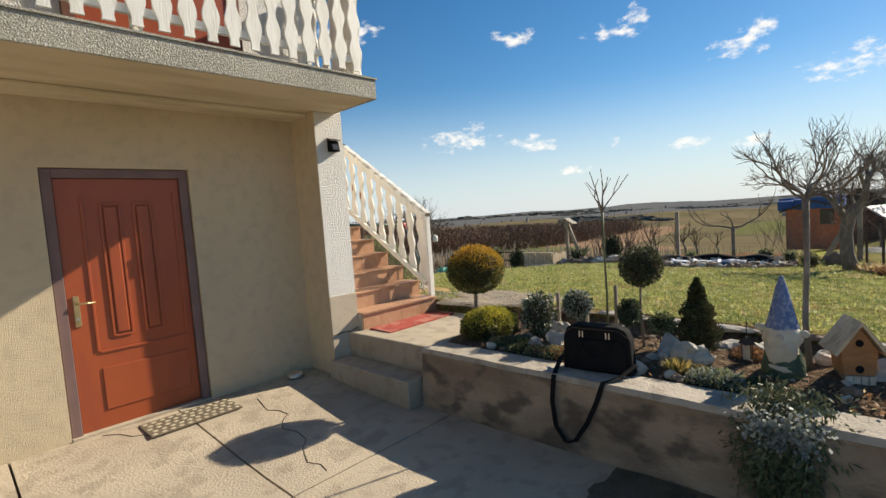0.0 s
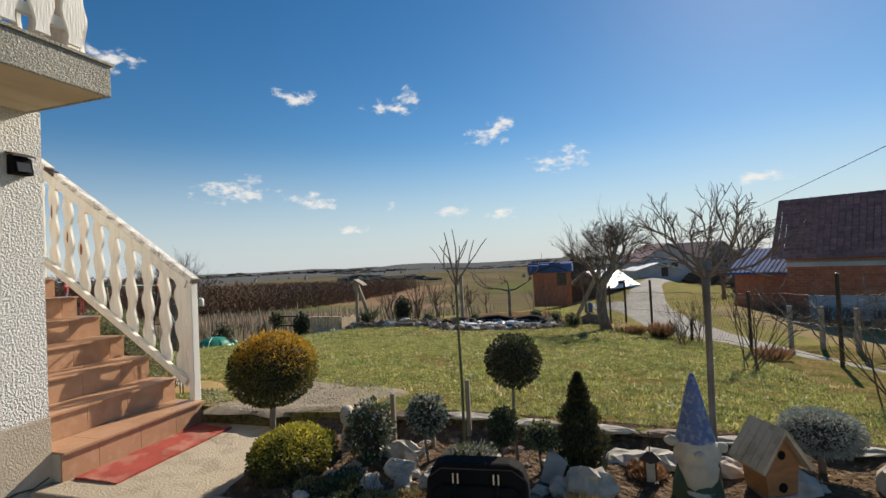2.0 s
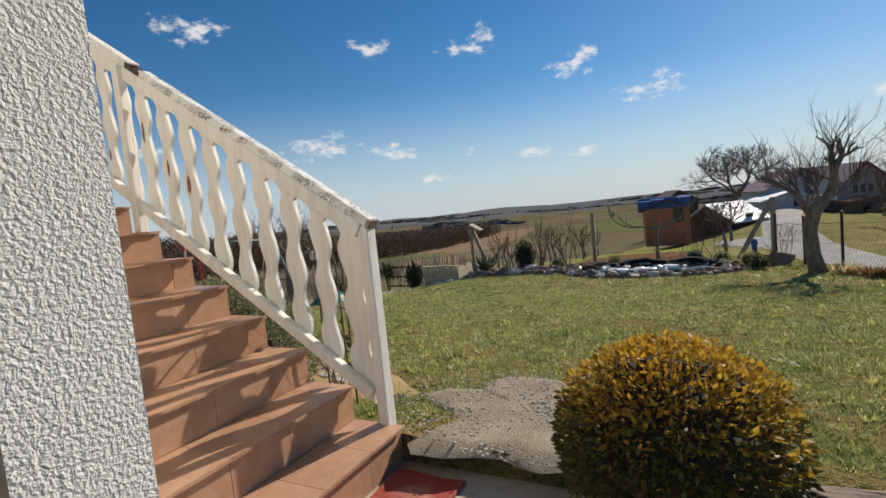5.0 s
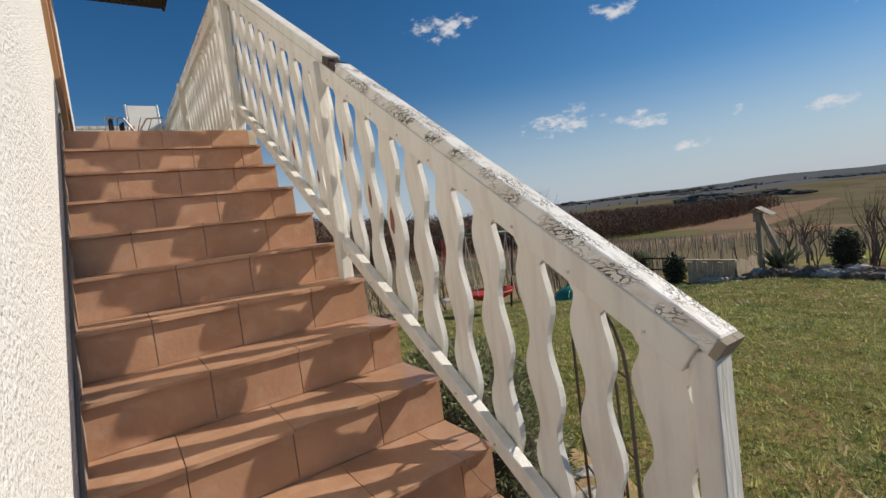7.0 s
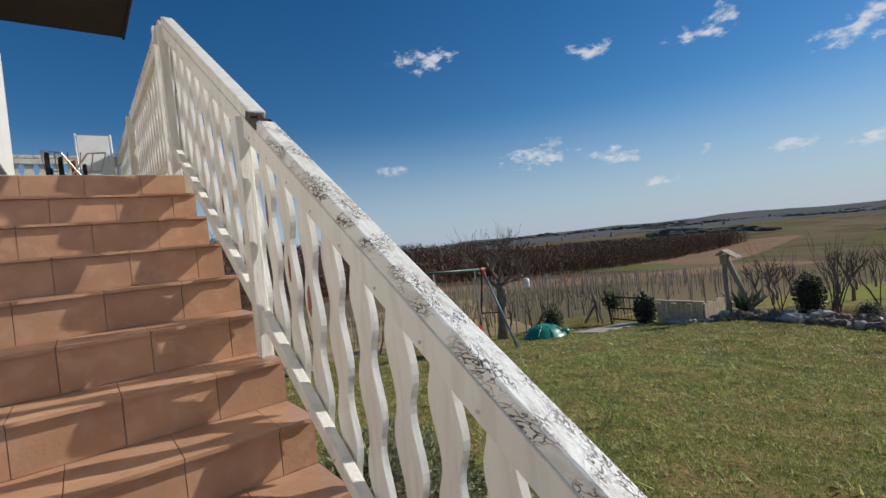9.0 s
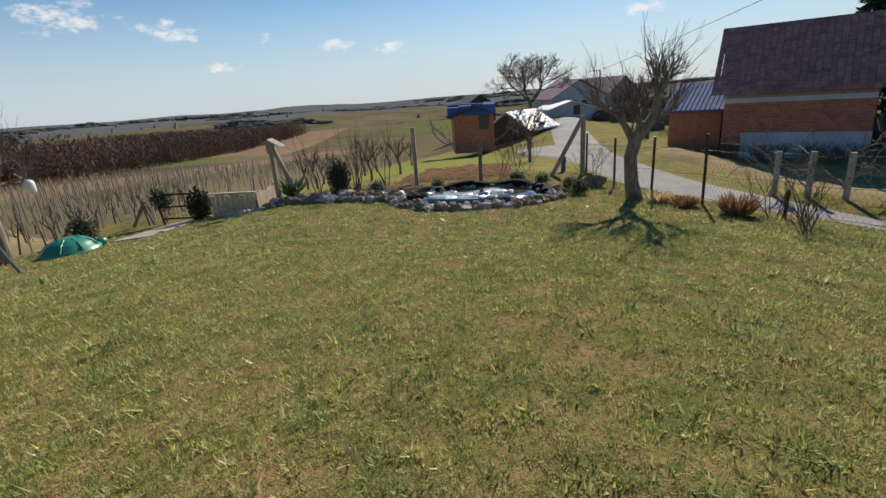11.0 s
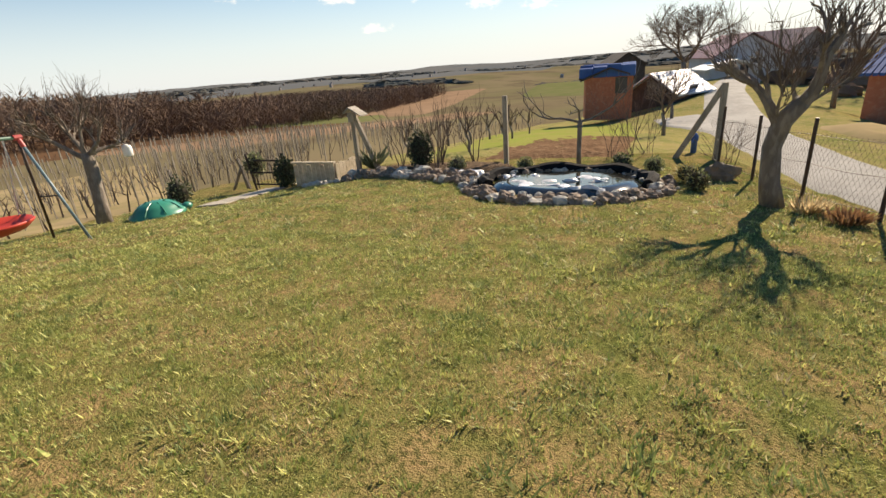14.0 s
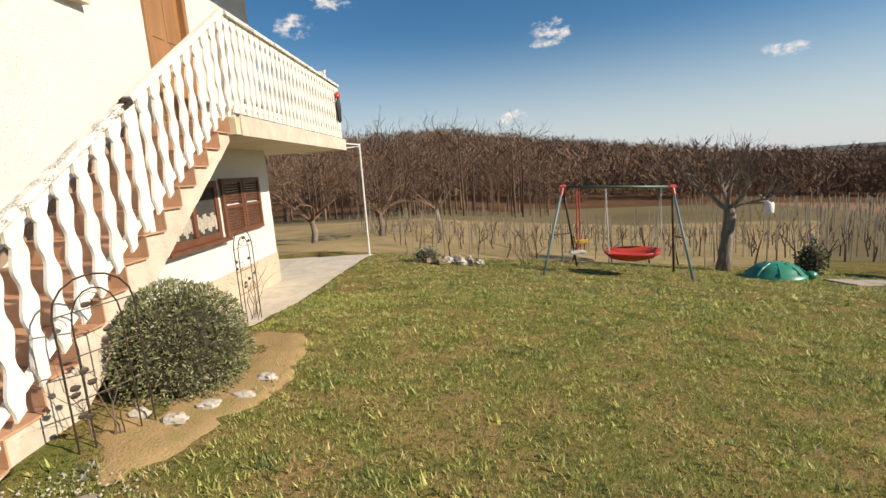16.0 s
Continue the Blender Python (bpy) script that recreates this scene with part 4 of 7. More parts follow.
part("threshold", Shape().box(0.575, 1.595, 4.54, 4.68, -0.05, 0.0), CONCRETE, d1)

mat1 = thing("doormat", (1.35, 4.27, yard(4.27)), "olive doormat with cream flower dots on concrete", "doormat")
zm = yard(4.27) + 0.001
part("pad", Shape().box(0.98, 1.68, 4.10, 4.45, zm, zm + 0.012), MATBASE, mat1, bevel=0.004)
for i in range(11):
    for j in range(5):
        cx, cy = 1.015 + i * 0.063 + (0.02 if j % 2 else 0), 4.135 + j * 0.068
        part("flower", Shape().lathe((cx, cy, zm + 0.012), ((0.022, 0), (0.020, 0.002), (0.004, 0.003)), 6), MATSPOT, mat1)
bowl = Shape().lathe((2.36, 4.42, yard(4.4)), ((0.075, 0), (0.085, 0.012), (0.072, 0.055), (0.066, 0.055), (0.055, 0.018)), 20)
whole("feeding_bowl", bowl, CHROME, "small steel pet bowl on the concrete beside the wall", "bowl", smooth=True)
lamp = thing("wall_lamp", (2.83, 4.11, 2.20), "small black solar wall lamp on white stucco", "lamp")
part("housing", Shape().hexa(((2.775, 4.055, 2.21), (2.885, 4.055, 2.21), (2.885, 4.118, 2.21), (2.775, 4.118, 2.21), (2.775, 4.075, 2.31), (2.885, 4.075, 2.31), (2.885, 4.118, 2.33), (2.775, 4.118, 2.33))), BAGCLOTH, lamp, bevel=0.006)
part("lens", Shape().hexa(((2.795, 4.047, 2.225), (2.865, 4.047, 2.225), (2.865, 4.058, 2.225), (2.795, 4.058, 2.225), (2.795, 4.062, 2.28), (2.865, 4.062, 2.28), (2.865, 4.072, 2.28), (2.795, 4.072, 2.28))), GLASS, lamp)
part("solar_cap", Shape().hexa(((2.77, 4.05, 2.312), (2.89, 4.05, 2.312), (2.89, 4.118, 2.335), (2.77, 4.118, 2.335), (2.77, 4.05, 2.322), (2.89, 4.05, 2.322), (2.89, 4.118, 2.345), (2.77, 4.118, 2.345))), STEEL, lamp)
rm = Shape()
for up in (0, 1):
    for j in range(5):
        for i in range(9):
            x0, y0 = 3.02 + i * 0.118, 3.66 + j * 0.085
            rm.v.append((x0, y0, 0.381 + 0.010 * noise.noise(Vector((x0 * 5, y0 * 7, 0))) if up else 0.366))
for j in range(4):
    for i in range(8):
        q = j * 9 + i
        rm.f += [(45 + q, 46 + q, 55 + q, 54 + q), (q, q + 9, q + 10, q + 1)]
rm.f += [(i, i + 1, i + 46, i + 45) for i in range(8)] + [(i + 37, i + 36, i + 81, i + 82) for i in range(8)]
rm.f += [(9 * j + 9, 9 * j, 9 * j + 45, 9 * j + 54) for j in range(4)] + [(9 * j + 8, 9 * j + 17, 9 * j + 62, 9 * j + 53) for j in range(4)]
rm.k = [0] * len(rm.f)
whole("floor_mat", rm, REDMAT, "faded red mat with pale patches at the foot of the stairs", "mat")

# window with shutter under the stairs
w1 = thing("window_1", (3.0, 8.25, 1.17), "brown wooden window with lace curtain under the stairs", "window", kind="structure")
a, b, z0, z1 = WIN
part("window_frame", Shape().box(2.90, 2.98, a, a + 0.09, z0, z1).box(2.90, 2.98, b - 0.09, b, z0, z1).box(2.90, 2.98, a + 0.09, b - 0.09, z0, z0 + 0.09).box(2.90, 2.98, a + 0.09, b - 0.09, z1 - 0.09, z1).box(2.92, 3.0, (a + b) / 2 - 0.04, (a + b) / 2 + 0.04, z0 + 0.09, z1 - 0.09), BROWNWOOD, w1, bevel=0.005)
part("window_sill", Shape().box(2.95, 3.09, a - 0.06, b + 0.06, z0 - 0.05, z0), BROWNWOOD, w1, bevel=0.006)
for q0, q1 in ((a + 0.09, (a + b) / 2 - 0.04), ((a + b) / 2 + 0.04, b - 0.09)):
    part("pane", Shape().box(2.945, 2.95, q0, q1, z0 + 0.09, z1 - 0.09), GLASS, w1)
cur = Shape()
for i in range(24):
    y0 = a + 0.1 + i * 0.05
    if abs(i - 12) < 1:
        continue
    zz = z0 + 0.10 + 0.09 * abs(math.sin(i * 0.8))
    cur.box(2.951, 2.957 + 0.004 * (i % 2), y0, y0 + 0.05, zz - 0.0, zz + 0.20)
part("curtain", cur, LACE, w1, "cream lace half curtain")
for c0 in (9.02, 9.68):
    sh = thing("shutter", (3.06, c0 + 0.32, 1.17), "brown louvred wooden shutter folded open on the white wall", "shutter", "window shutters")
    part("frame", Shape().box(2.985, 3.025, c0, c0 + 0.065, 1.17, 2.02).box(2.985, 3.025, c0 + 0.575, c0 + 0.64, 1.17, 2.02).box(2.985, 3.025, c0 + 0.065, c0 + 0.575, 1.17, 1.24).box(2.985, 3.025, c0 + 0.065, c0 + 0.575, 1.95, 2.02).box(2.985, 3.025, c0 + 0.065, c0 + 0.575, 1.57, 1.62), BROWNWOOD, sh, bevel=0.004)
    for i in range(17):
        z = 1.255 + i * 0.041
        if 1.555 < z < 1.625:
            continue
        part("slat", Shape().hexa(((2.99, c0 + 0.065, z + 0.02), (2.996, c0 + 0.065, z + 0.024), (2.996, c0 + 0.575, z + 0.024), (2.99, c0 + 0.575, z + 0.02), (3.018, c0 + 0.065, z), (3.024, c0 + 0.065, z + 0.004), (3.024, c0 + 0.575, z + 0.004), (3.018, c0 + 0.575, z)), 0), BROWNWOOD, sh)
sh = thing("shutter", (3.1, 7.4, 1.17), "brown louvred wooden shutter opened beside the stairs", "shutter", "window shutters")
part("frame", Shape().box(2.985, 3.025, 6.92, 7.49, 1.17, 2.0), BROWNWOOD, sh, bevel=0.004)
d2 = thing("door_2", (2.95, 8.3, 2.66), "varnished wooden balcony door at the top of the stairs", "door", kind="structure")
part("frame", Shape().box(2.85, 3.0, 7.86, 7.94, 2.66, 4.72).box(2.85, 3.0, 8.70, 8.78, 2.66, 4.72).box(2.85, 3.0, 7.94, 8.70, 4.64, 4.72), DOORWOOD, d2, bevel=0.005)
part("leaf", Shape().box(2.88, 2.92, 7.94, 8.70, 2.66, 4.64), DOORWOOD, d2)
for q in ((8.0, 8.28), (8.36, 8.64)):
    part("panel", Shape().box(2.915, 2.932, q[0], q[1], 2.85, 3.6), DOORWOOD, d2, bevel=0.01)
    part("panel", Shape().box(2.915, 2.932, q[0], q[1], 3.75, 4.5), DOORWOOD, d2, bevel=0.01)
w2 = thing("window_2", (2.95, 6.2, 3.78), "upper window with brown frame in the white wall", "window", kind="structure")
a, b, z0, z1 = UPW
part("window_frame", Shape().box(2.86, 2.95, a, a + 0.08, z0, z1).box(2.86, 2.95, b - 0.08, b, z0, z1).box(2.86, 2.95, a + 0.08, b - 0.08, z0, z0 + 0.08).box(2.86, 2.95, a + 0.08, b - 0.08, z1 - 0.08, z1), BROWNWOOD, w2, bevel=0.005)
part("pane", Shape().box(2.895, 2.90, a + 0.08, b - 0.08, z0 + 0.08, z1 - 0.08), GLASS, w2)
part("window_sill", Shape().box(2.95, 3.07, a - 0.05, b + 0.05, z0 - 0.05, z0), STRINGER, w2)
# upper openings behind the yard balcony
d3 = thing("door_3", (0.9, 4.54, 2.78), "red-brown balcony door behind the white railing", "door", kind="structure")
part("leaf", Shape().box(0.9, 2.1, 4.50, 4.548, 2.79, 4.8), DOORPAINT, d3, bevel=0.004)
part("frame", Shape().box(0.82, 0.9, 4.48, 4.548, 2.79, 4.88).box(2.1, 2.18, 4.48, 4.548, 2.79, 4.88).box(0.9, 2.1, 4.48, 4.548, 4.8, 4.88), BROWNWOOD, d3)

# balcony clutter
ch = thing("garden_chair", (3.6, 11.4, 2.655), "white folding chair on the balcony", "chair")
for x in (3.40, 3.80):
    for y in (11.2, 11.6):
        part("leg", Shape().tube([(x, y, 2.655), (x, y + (0.05 if y > 11.4 else 0), 3.12)], 0.014, 6), WHITEPL, ch)
    part("back_post", Shape().tube([(x, 11.65, 3.12), (x, 11.78, 3.72), (x, 11.84, 4.0)], 0.014, 6), WHITEPL, ch)
part("seat", Shape().box(3.38, 3.82, 11.18, 11.66, 3.10, 3.13), WHITEPL, ch, bevel=0.008)
part("backrest", Shape().hexa(((3.42, 11.70, 3.35), (3.78, 11.70, 3.35), (3.78, 11.72, 3.35), (3.42, 11.72, 3.35), (3.42, 11.82, 3.98), (3.78, 11.82, 3.98), (3.78, 11.84, 3.98), (3.42, 11.84, 3.98))), WHITEPL, ch)
ch.location.x += 0.16
dr = thing("drying_rack", (3.5, 9.9, 2.655), "metal drying rack hung with dark laundry on the balcony", "rack")
for y in (9.4, 10.4):
    part("leg", Shape().tube([(3.25, y, 2.655), (3.6, y, 3.22), (3.75, y, 3.23)], 0.009, 6), CHROME, dr)
    part("leg", Shape().tube([(3.75, y, 2.655), (3.4, y, 3.22), (3.25, y, 3.23)], 0.009, 6), CHROME, dr)
for i in range(6):
    x = 3.25 + i * 0.1
    part("rod", Shape().tube([(x, 9.4, 3.23), (x, 10.4, 3.23)], 0.005, 5), CHROME, dr)
for i in range(5):
    x, y = 3.3 + 0.1 * (i % 4), 9.45 + 0.19 * i
    lau = Shape()
    for j in range(4):
        lau.box(x - 0.02 + 0.012 * math.sin(j * 2 + i), x + 0.012 * math.sin(j * 2 + i), y + 0.045 * j, y + 0.045 * (j + 1), 2.92 + 0.03 * (i % 3), 3.24)
    whole("laundry", lau, CLOTH if i != 2 else REDMAT, "dark garment hung over the drying rack" if i != 2 else "red garment hung over the drying rack", "laundry")
pl = Shape().blob((4.14, 11.95, 3.25), (0.05, 0.06, 0.26), 0.15, 3, 8, 0).blob((4.14, 11.93, 3.52), (0.055, 0.06, 0.07), 0.1, 5, 7, 1)
whole("hanging_ornament", pl, [CLOTH, REDPLASTIC], "black and red cloth ornament hung on the railing", "ornament")
pole = thing("clothes_pole", (4.12, 13.68, 0.0), "thin white metal pole with arm beside the terrace", "pole")
part("post", Shape().tube([(4.12, 13.68, -0.1), (4.12, 13.68, 2.66)], 0.022, 8), WHITEPL, pole)
part("arm", Shape().tube([(4.12, 13.68, 2.64), (4.12, 12.27, 2.60)], 0.016, 6), WHITEPL, pole)
part("brace", Shape().tube([(4.12, 13.68, 2.60), (3.0, 12.6, 2.48)], 0.014, 6), WHITEPL, pole)

# ---- rock garden ----
bed = Shape()
nx, ny = 9, 60
for j in range(ny + 1):
    for i in range(nx + 1):
        x, y = 2.98 + 1.20 * i / nx, 2.93 - 8.9 * j / ny
        t = i / nx
        z = 0.37 + 0.05 * noise.noise(Vector((x * 3, y * 3, 0))) + 0.03 * noise.noise(Vector((x * 9, y * 9, 0))) + 0.05 * math.sin(t * 3.1)
        z = z * (1 - smooth01((t - 0.75) / 0.25)) + (height(x, y) + 0.012) * smooth01((t - 0.75) / 0.25)
        bed.v.append((x, y, z if i else 0.33))
for j in range(ny):
    for i in range(nx):
        q = j * (nx + 1) + i
        bed.f.append((q, q + nx + 1, q + nx + 2, q + 1))
        bed.k.append(0)
structure("garden_bed", bed, SOIL, "dark soil of the raised rock garden", "flower bed", smooth=True)
bush("topiary", (3.36, 2.80, 0.985), (0.255, 0.255, 0.215), 15000, 0.019, [LEAFGOLD, LEAFSHADE], "golden thuja clipped to a ball on a stem, dark green shade painted beneath", "shrub", 0.022, 0.36, 0.45, 0.08, crest=0.2)
bush("shrub", (3.38, 2.70, 0.47), (0.27, 0.24, 0.16), 9500, 0.022, [LEAFLIME, LEAFSHADE], "low clipped golden-green thuja with dark green shade painted beneath", "shrub", None, 0.36, 0.45, 0.14, low=-0.5, crest=0.1)
bush("topiary", (3.54, 1.37, 1.02), (0.145, 0.145, 0.14), 4200, 0.019, [LEAFDARK, LEAFBROWN], "dark evergreen clipped to a ball on a thin stem", "shrub", 0.011, 0.40, 0.5, 0.08)
bush("topiary", (3.42, 1.42, 0.70), (0.075, 0.075, 0.09), 1400, 0.02, [LEAFDARK, LEAFDARK], "small dark box ball in the rock garden", "shrub", 0.008, 0.40, 0.5, 0.15)
bush("topiary", (3.55, 1.24, 0.61), (0.085, 0.085, 0.07), 1400, 0.02, [LEAFDARK, LEAFLAV], "small dark box ball in the rock garden", "shrub", 0.008, 0.40, 0.5, 0.15)
bush("topiary", (3.53, 1.89, 0.70), (0.11, 0.11, 0.11), 1700, 0.025, [LEAFDARK, LEAFGREY], "small glossy box ball on a stem among stones", "shrub", 0.009, 0.40, 0.5, 0.15)
bush("shrub", (3.50, 2.24, 0.60), (0.13, 0.13, 0.17), 2000, 0.028, [LEAFDARK, LEAFGREY], "dark glossy evergreen shrub among stones", "shrub", 0.01, 0.38, 0.5, 0.2, 0.5, 0.75)
bush("shrub", (3.42, 1.60, 0.48), (0.14, 0.15, 0.10), 1300, 0.028, [LEAFOLIVE, LEAFGREY], "low grey-green herb clump", "shrub", None, 0.38, 0.35, 0.2, low=-0.3)
g3 = np.random.default_rng(31)
con = thing("conifer", (3.69, 1.04, 0.40), "dwarf conifer with browned green foliage", "conifer")
cp, cd = [], []
for i in range(7000):
    q = g3.random()
    r = 0.14 * (1 - q ** 1.7) * (0.65 + 0.35 * g3.random()) * (1 + 0.25 * math.sin(q * 23 + i % 3))
    a = g3.uniform(0, 6.283)
    cp.append((3.69 + r * math.cos(a), 1.04 + r * math.sin(a), 0.40 + 0.51 * q))
    cd.append((math.cos(a) * 0.6, math.sin(a) * 0.6, 1.0))
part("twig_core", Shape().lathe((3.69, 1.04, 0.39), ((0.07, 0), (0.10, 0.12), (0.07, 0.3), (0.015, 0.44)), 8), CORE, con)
part("crown", Shape().leaves(cp[:4400], cd[:4400], 0.025, 0.4, 0, 0.4, g3).leaves(cp[4400:], cd[4400:], 0.025, 0.4, 1, 0.4, g3), [LEAFBROWN, LEAFDARK], con)
bush("shrub", (3.85, -0.16, 0.61), (0.185, 0.185, 0.11), 6000, 0.02, [LEAFBLUE, LEAFGREY], "blue-grey dwarf pine trimmed to a flat ball", "shrub", 0.02, 0.40, 0.35, 0.08)
bush("shrub", (3.75, -0.78, 0.68), (0.20, 0.20, 0.30), 2000, 0.035, [LEAFDARK, LEAFLAV], "dark upright evergreen shrub", "shrub", 0.02, 0.38, 0.45, 0.15)
mat_of_leaves("creeper", (3.14, 0.80, 0.38), (0.13, 0.16, 0.07), 1500, 0.022, [LEAFGREY, LEAFLAV], "silver-leaved creeping plant on the wall cap", "plant")
mat_of_leaves("creeper", (3.10, 1.86, 0.38), (0.10, 0.13, 0.08), 900, 0.022, [LEAFLAV, LEAFRUST], "brownish heather clump by the wall cap", "plant")
mat_of_leaves("creeper", (3.18, 2.28, 0.38), (0.11, 0.16, 0.08), 900, 0.024, [LEAFOLIVE, LEAFDARK], "low green ground cover by the wall cap", "plant")
mat_of_leaves("creeper", (3.62, 0.72, 0.40), (0.13, 0.10, 0.07), 900, 0.03, [LEAFRUST, LEAFRUST], "rust-orange dry heather clump", "plant")
tuft("grass_tuft", (3.17, 1.02, 0.38), 260, 0.10, LEAFSTRAW, "straw-yellow ornamental grass tuft", "grass tuft", 0.7, 0.006, 0.04)
# plant trailing over the wall
tr = thing("trailing_plant", (2.86, 0.42, 0.38), "dark trailing plant hanging over the retaining wall", "plant")
tp, td = [], []
for i in range(3600):
    q, a = g3.random(), g3.normal(0, 0.5)
    y = 0.42 + 0.19 * a * (1.1 - 0.35 * q)
    bulge = 0.13 * math.sin(min(q * 3.0, 3.0)) * max(0, 1 - a * a * 0.4)
    tp.append((2.86 - 0.13 * min(1, q * 2.2) - bulge * g3.random(), y, 0.50 - 0.50 * q + 0.04 * g3.normal()))
    td.append((-0.6, 0.2 * a, -0.5))
part("foliage", Shape().leaves(tp, td, 0.045, 0.28, 0, 0.5, g3), LEAFOLIVE, tr)
hp_, hd = [], []
for i in range(800):
    a, b = g3.normal(0, 1), g3.normal(0, 1)
    hp_.append((2.66 - 0.05 * g3.random(), 0.40 + 0.07 * a, 0.36 + 0.055 * b))
    hd.append((-1, 0, 0.2))
part("silver_sprig", Shape().leaves(hp_, hd, 0.028, 0.6, 0, 0.7, g3), LEAFGREY, tr, "silver leaf cluster")["kind"] = "stuff"
# statues and ornaments
gn = Shape()
gc = (3.43, 0.50, 0.36)
gn.lathe(gc, ((0.10, 0), (0.115, 0.03), (0.11, 0.10), (0.085, 0.20), (0.07, 0.26)), 18, 1)
gn.blob((gc[0] - 0.03, gc[1], gc[2] + 0.10), (0.10, 0.075, 0.03), 0.2, 2, 8, 0)
gn.blob((gc[0] - 0.02, gc[1], gc[2] + 0.27), (0.085, 0.10, 0.10), 0.10, 4, 9, 0)
gn.blob((gc[0] - 0.06, gc[1], gc[2] + 0.20), (0.06, 0.085, 0.10), 0.22, 6, 9, 0)
gn.blob((gc[0] - 0.02, gc[1] + 0.105, gc[2] + 0.32), (0.02, 0.035, 0.025), 0.1, 7, 6, 0)
gn.blob((gc[0] - 0.02, gc[1] - 0.105, gc[2] + 0.30), (0.02, 0.03, 0.025), 0.1, 8, 6, 0)
gn.blob((gc[0] - 0.105, gc[1], gc[2] + 0.285), (0.02, 0.022, 0.02), 0.1, 9, 6, 0)
gn.lathe((gc[0], gc[1], gc[2] + 0.31), ((0.088, 0), (0.085, 0.025), (0.068, 0.09), (0.05, 0.17), (0.032, 0.25), (0.013, 0.315), (0.004, 0.33)), 18, 2)
gn.blob((gc[0] - 0.06, gc[1] - 0.05, gc[2] + 0.03), (0.05, 0.035, 0.03), 0.1, 11, 7, 0)
gn.blob((gc[0] - 0.06, gc[1] + 0.05, gc[2] + 0.03), (0.05, 0.035, 0.03), 0.1, 12, 7, 0)
whole("garden_statue", gn, [BEARD, COATGREEN, HATBLUE], "weathered garden gnome statue with tall blue pointed hat", "statue", smooth=True)
an = Shape().lathe((3.66, 2.48, 0.38), ((0.05, 0), (0.055, 0.05), (0.045, 0.14), (0.03, 0.19), (0.05, 0.215), (0.055, 0.255), (0.04, 0.295), (0.01, 0.31)), 14, 0, 0.8).blob((3.63, 2.44, 0.53), (0.03, 0.05, 0.05), 0.15, 3, 7, 1)
whole("garden_statue", an, [BEARD, CLAY], "small cream figurine among the shrubs", "statue", smooth=True)
ln = thing("garden_lantern", (3.50, 0.70, 0.40), "small dark metal lantern hung above the stones", "lantern")
part("cage", Shape().box(3.472, 3.478, 0.672, 0.678, 0.44, 0.54).box(3.522, 3.528, 0.672, 0.678, 0.44, 0.54).box(3.472, 3.478, 0.722, 0.728, 0.44, 0.54).box(3.522, 3.528, 0.722, 0.728, 0.44, 0.54).box(3.468, 3.532, 0.668, 0.732, 0.40, 0.44), STEEL, ln)
part("roof", Shape().lathe((3.50, 0.70, 0.54), ((0.05, 0), (0.045, 0.01), (0.012, 0.045)), 4), STEEL, ln)
part("glass", Shape().box(3.48, 3.52, 0.68, 0.72, 0.44, 0.54), LACE, ln)
part("hook", Shape().tube([(3.50, 0.70, 0.58), (3.49, 0.70, 0.64), (3.51, 0.70, 0.68), (3.53, 0.70, 0.66)], 0.003, 5), STEEL, ln)
# birdhouse on a stone foot
bh = thing("birdhouse", (3.50, 0.18, 0.36), "small orange plywood birdhouse with pale shingle roof on stones", "birdhouse")
M_ = Matrix.Translation((3.50, 0.18, 0.02)) @ Matrix.Rotation(radians(24), 4, "Z") @ Matrix.Diagonal((0.92, 0.86, 0.95, 1))


def turned(shape, m):
    shape.v = [tuple(m @ Vector(p)) for p in shape.v]
    return shape


part("body", turned(Shape().prism([(-0.085, 0.455), (0.085, 0.455), (0.10, 0.60), (0, 0.745), (-0.10, 0.60)], "x", -0.08, 0.08), M_), PLYWOOD, bh, bevel=0.003)
part("stone_foot", turned(Shape().blob((0, 0, 0.37), (0.09, 0.09, 0.05), 0.25, 2, 7).box(-0.075, 0.075, -0.08, 0.08, 0.38, 0.455), M_), ROCKB, bh)
for i, y in enumerate((-0.06, -0.02, 0.02, 0.06)):
    part("foot_block", turned(Shape().box(-0.10, -0.077, y - 0.018, y + 0.018, 0.385, 0.45), M_), BEARD, bh, bevel=0.004)
for sgn in (-1, 1):
    rf = Shape().hexa(((-0.12, 0, 0.755), (0.12, 0, 0.755), (0.12, sgn * 0.135, 0.572), (-0.12, sgn * 0.135, 0.572), (-0.12, 0, 0.772), (0.12, 0, 0.772), (0.12, sgn * 0.145, 0.582), (-0.12, sgn * 0.145, 0.582)))
    r1 = part("roof_side", turned(rf, M_), SHAKE, bh, "pale shingle roof")
    for i in range(5):
        part("shake", turned(Shape().hexa(((-0.122 + 0.049 * i, 0, 0.773), (-0.077 + 0.049 * i, 0, 0.773), (-0.077 + 0.049 * i, sgn * 0.146, 0.584), (-0.122 + 0.049 * i, sgn * 0.146, 0.584), (-0.122 + 0.049 * i, 0, 0.779), (-0.077 + 0.049 * i, 0, 0.779), (-0.077 + 0.049 * i, sgn * 0.150, 0.590), (-0.122 + 0.049 * i, sgn * 0.150, 0.590)), 0), M_), SHAKE, r1)
# black discs on the closed front stand for the shade inside the openings
for z, r in ((0.645, 0.022), (0.49, 0.024)):
    part("hole", turned(Shape().tube([(-0.079, 0, z), (-0.0835, 0, z)], r, 12), M_), BAGCLOTH, bh, "black disc painted as the shaded entrance hole")
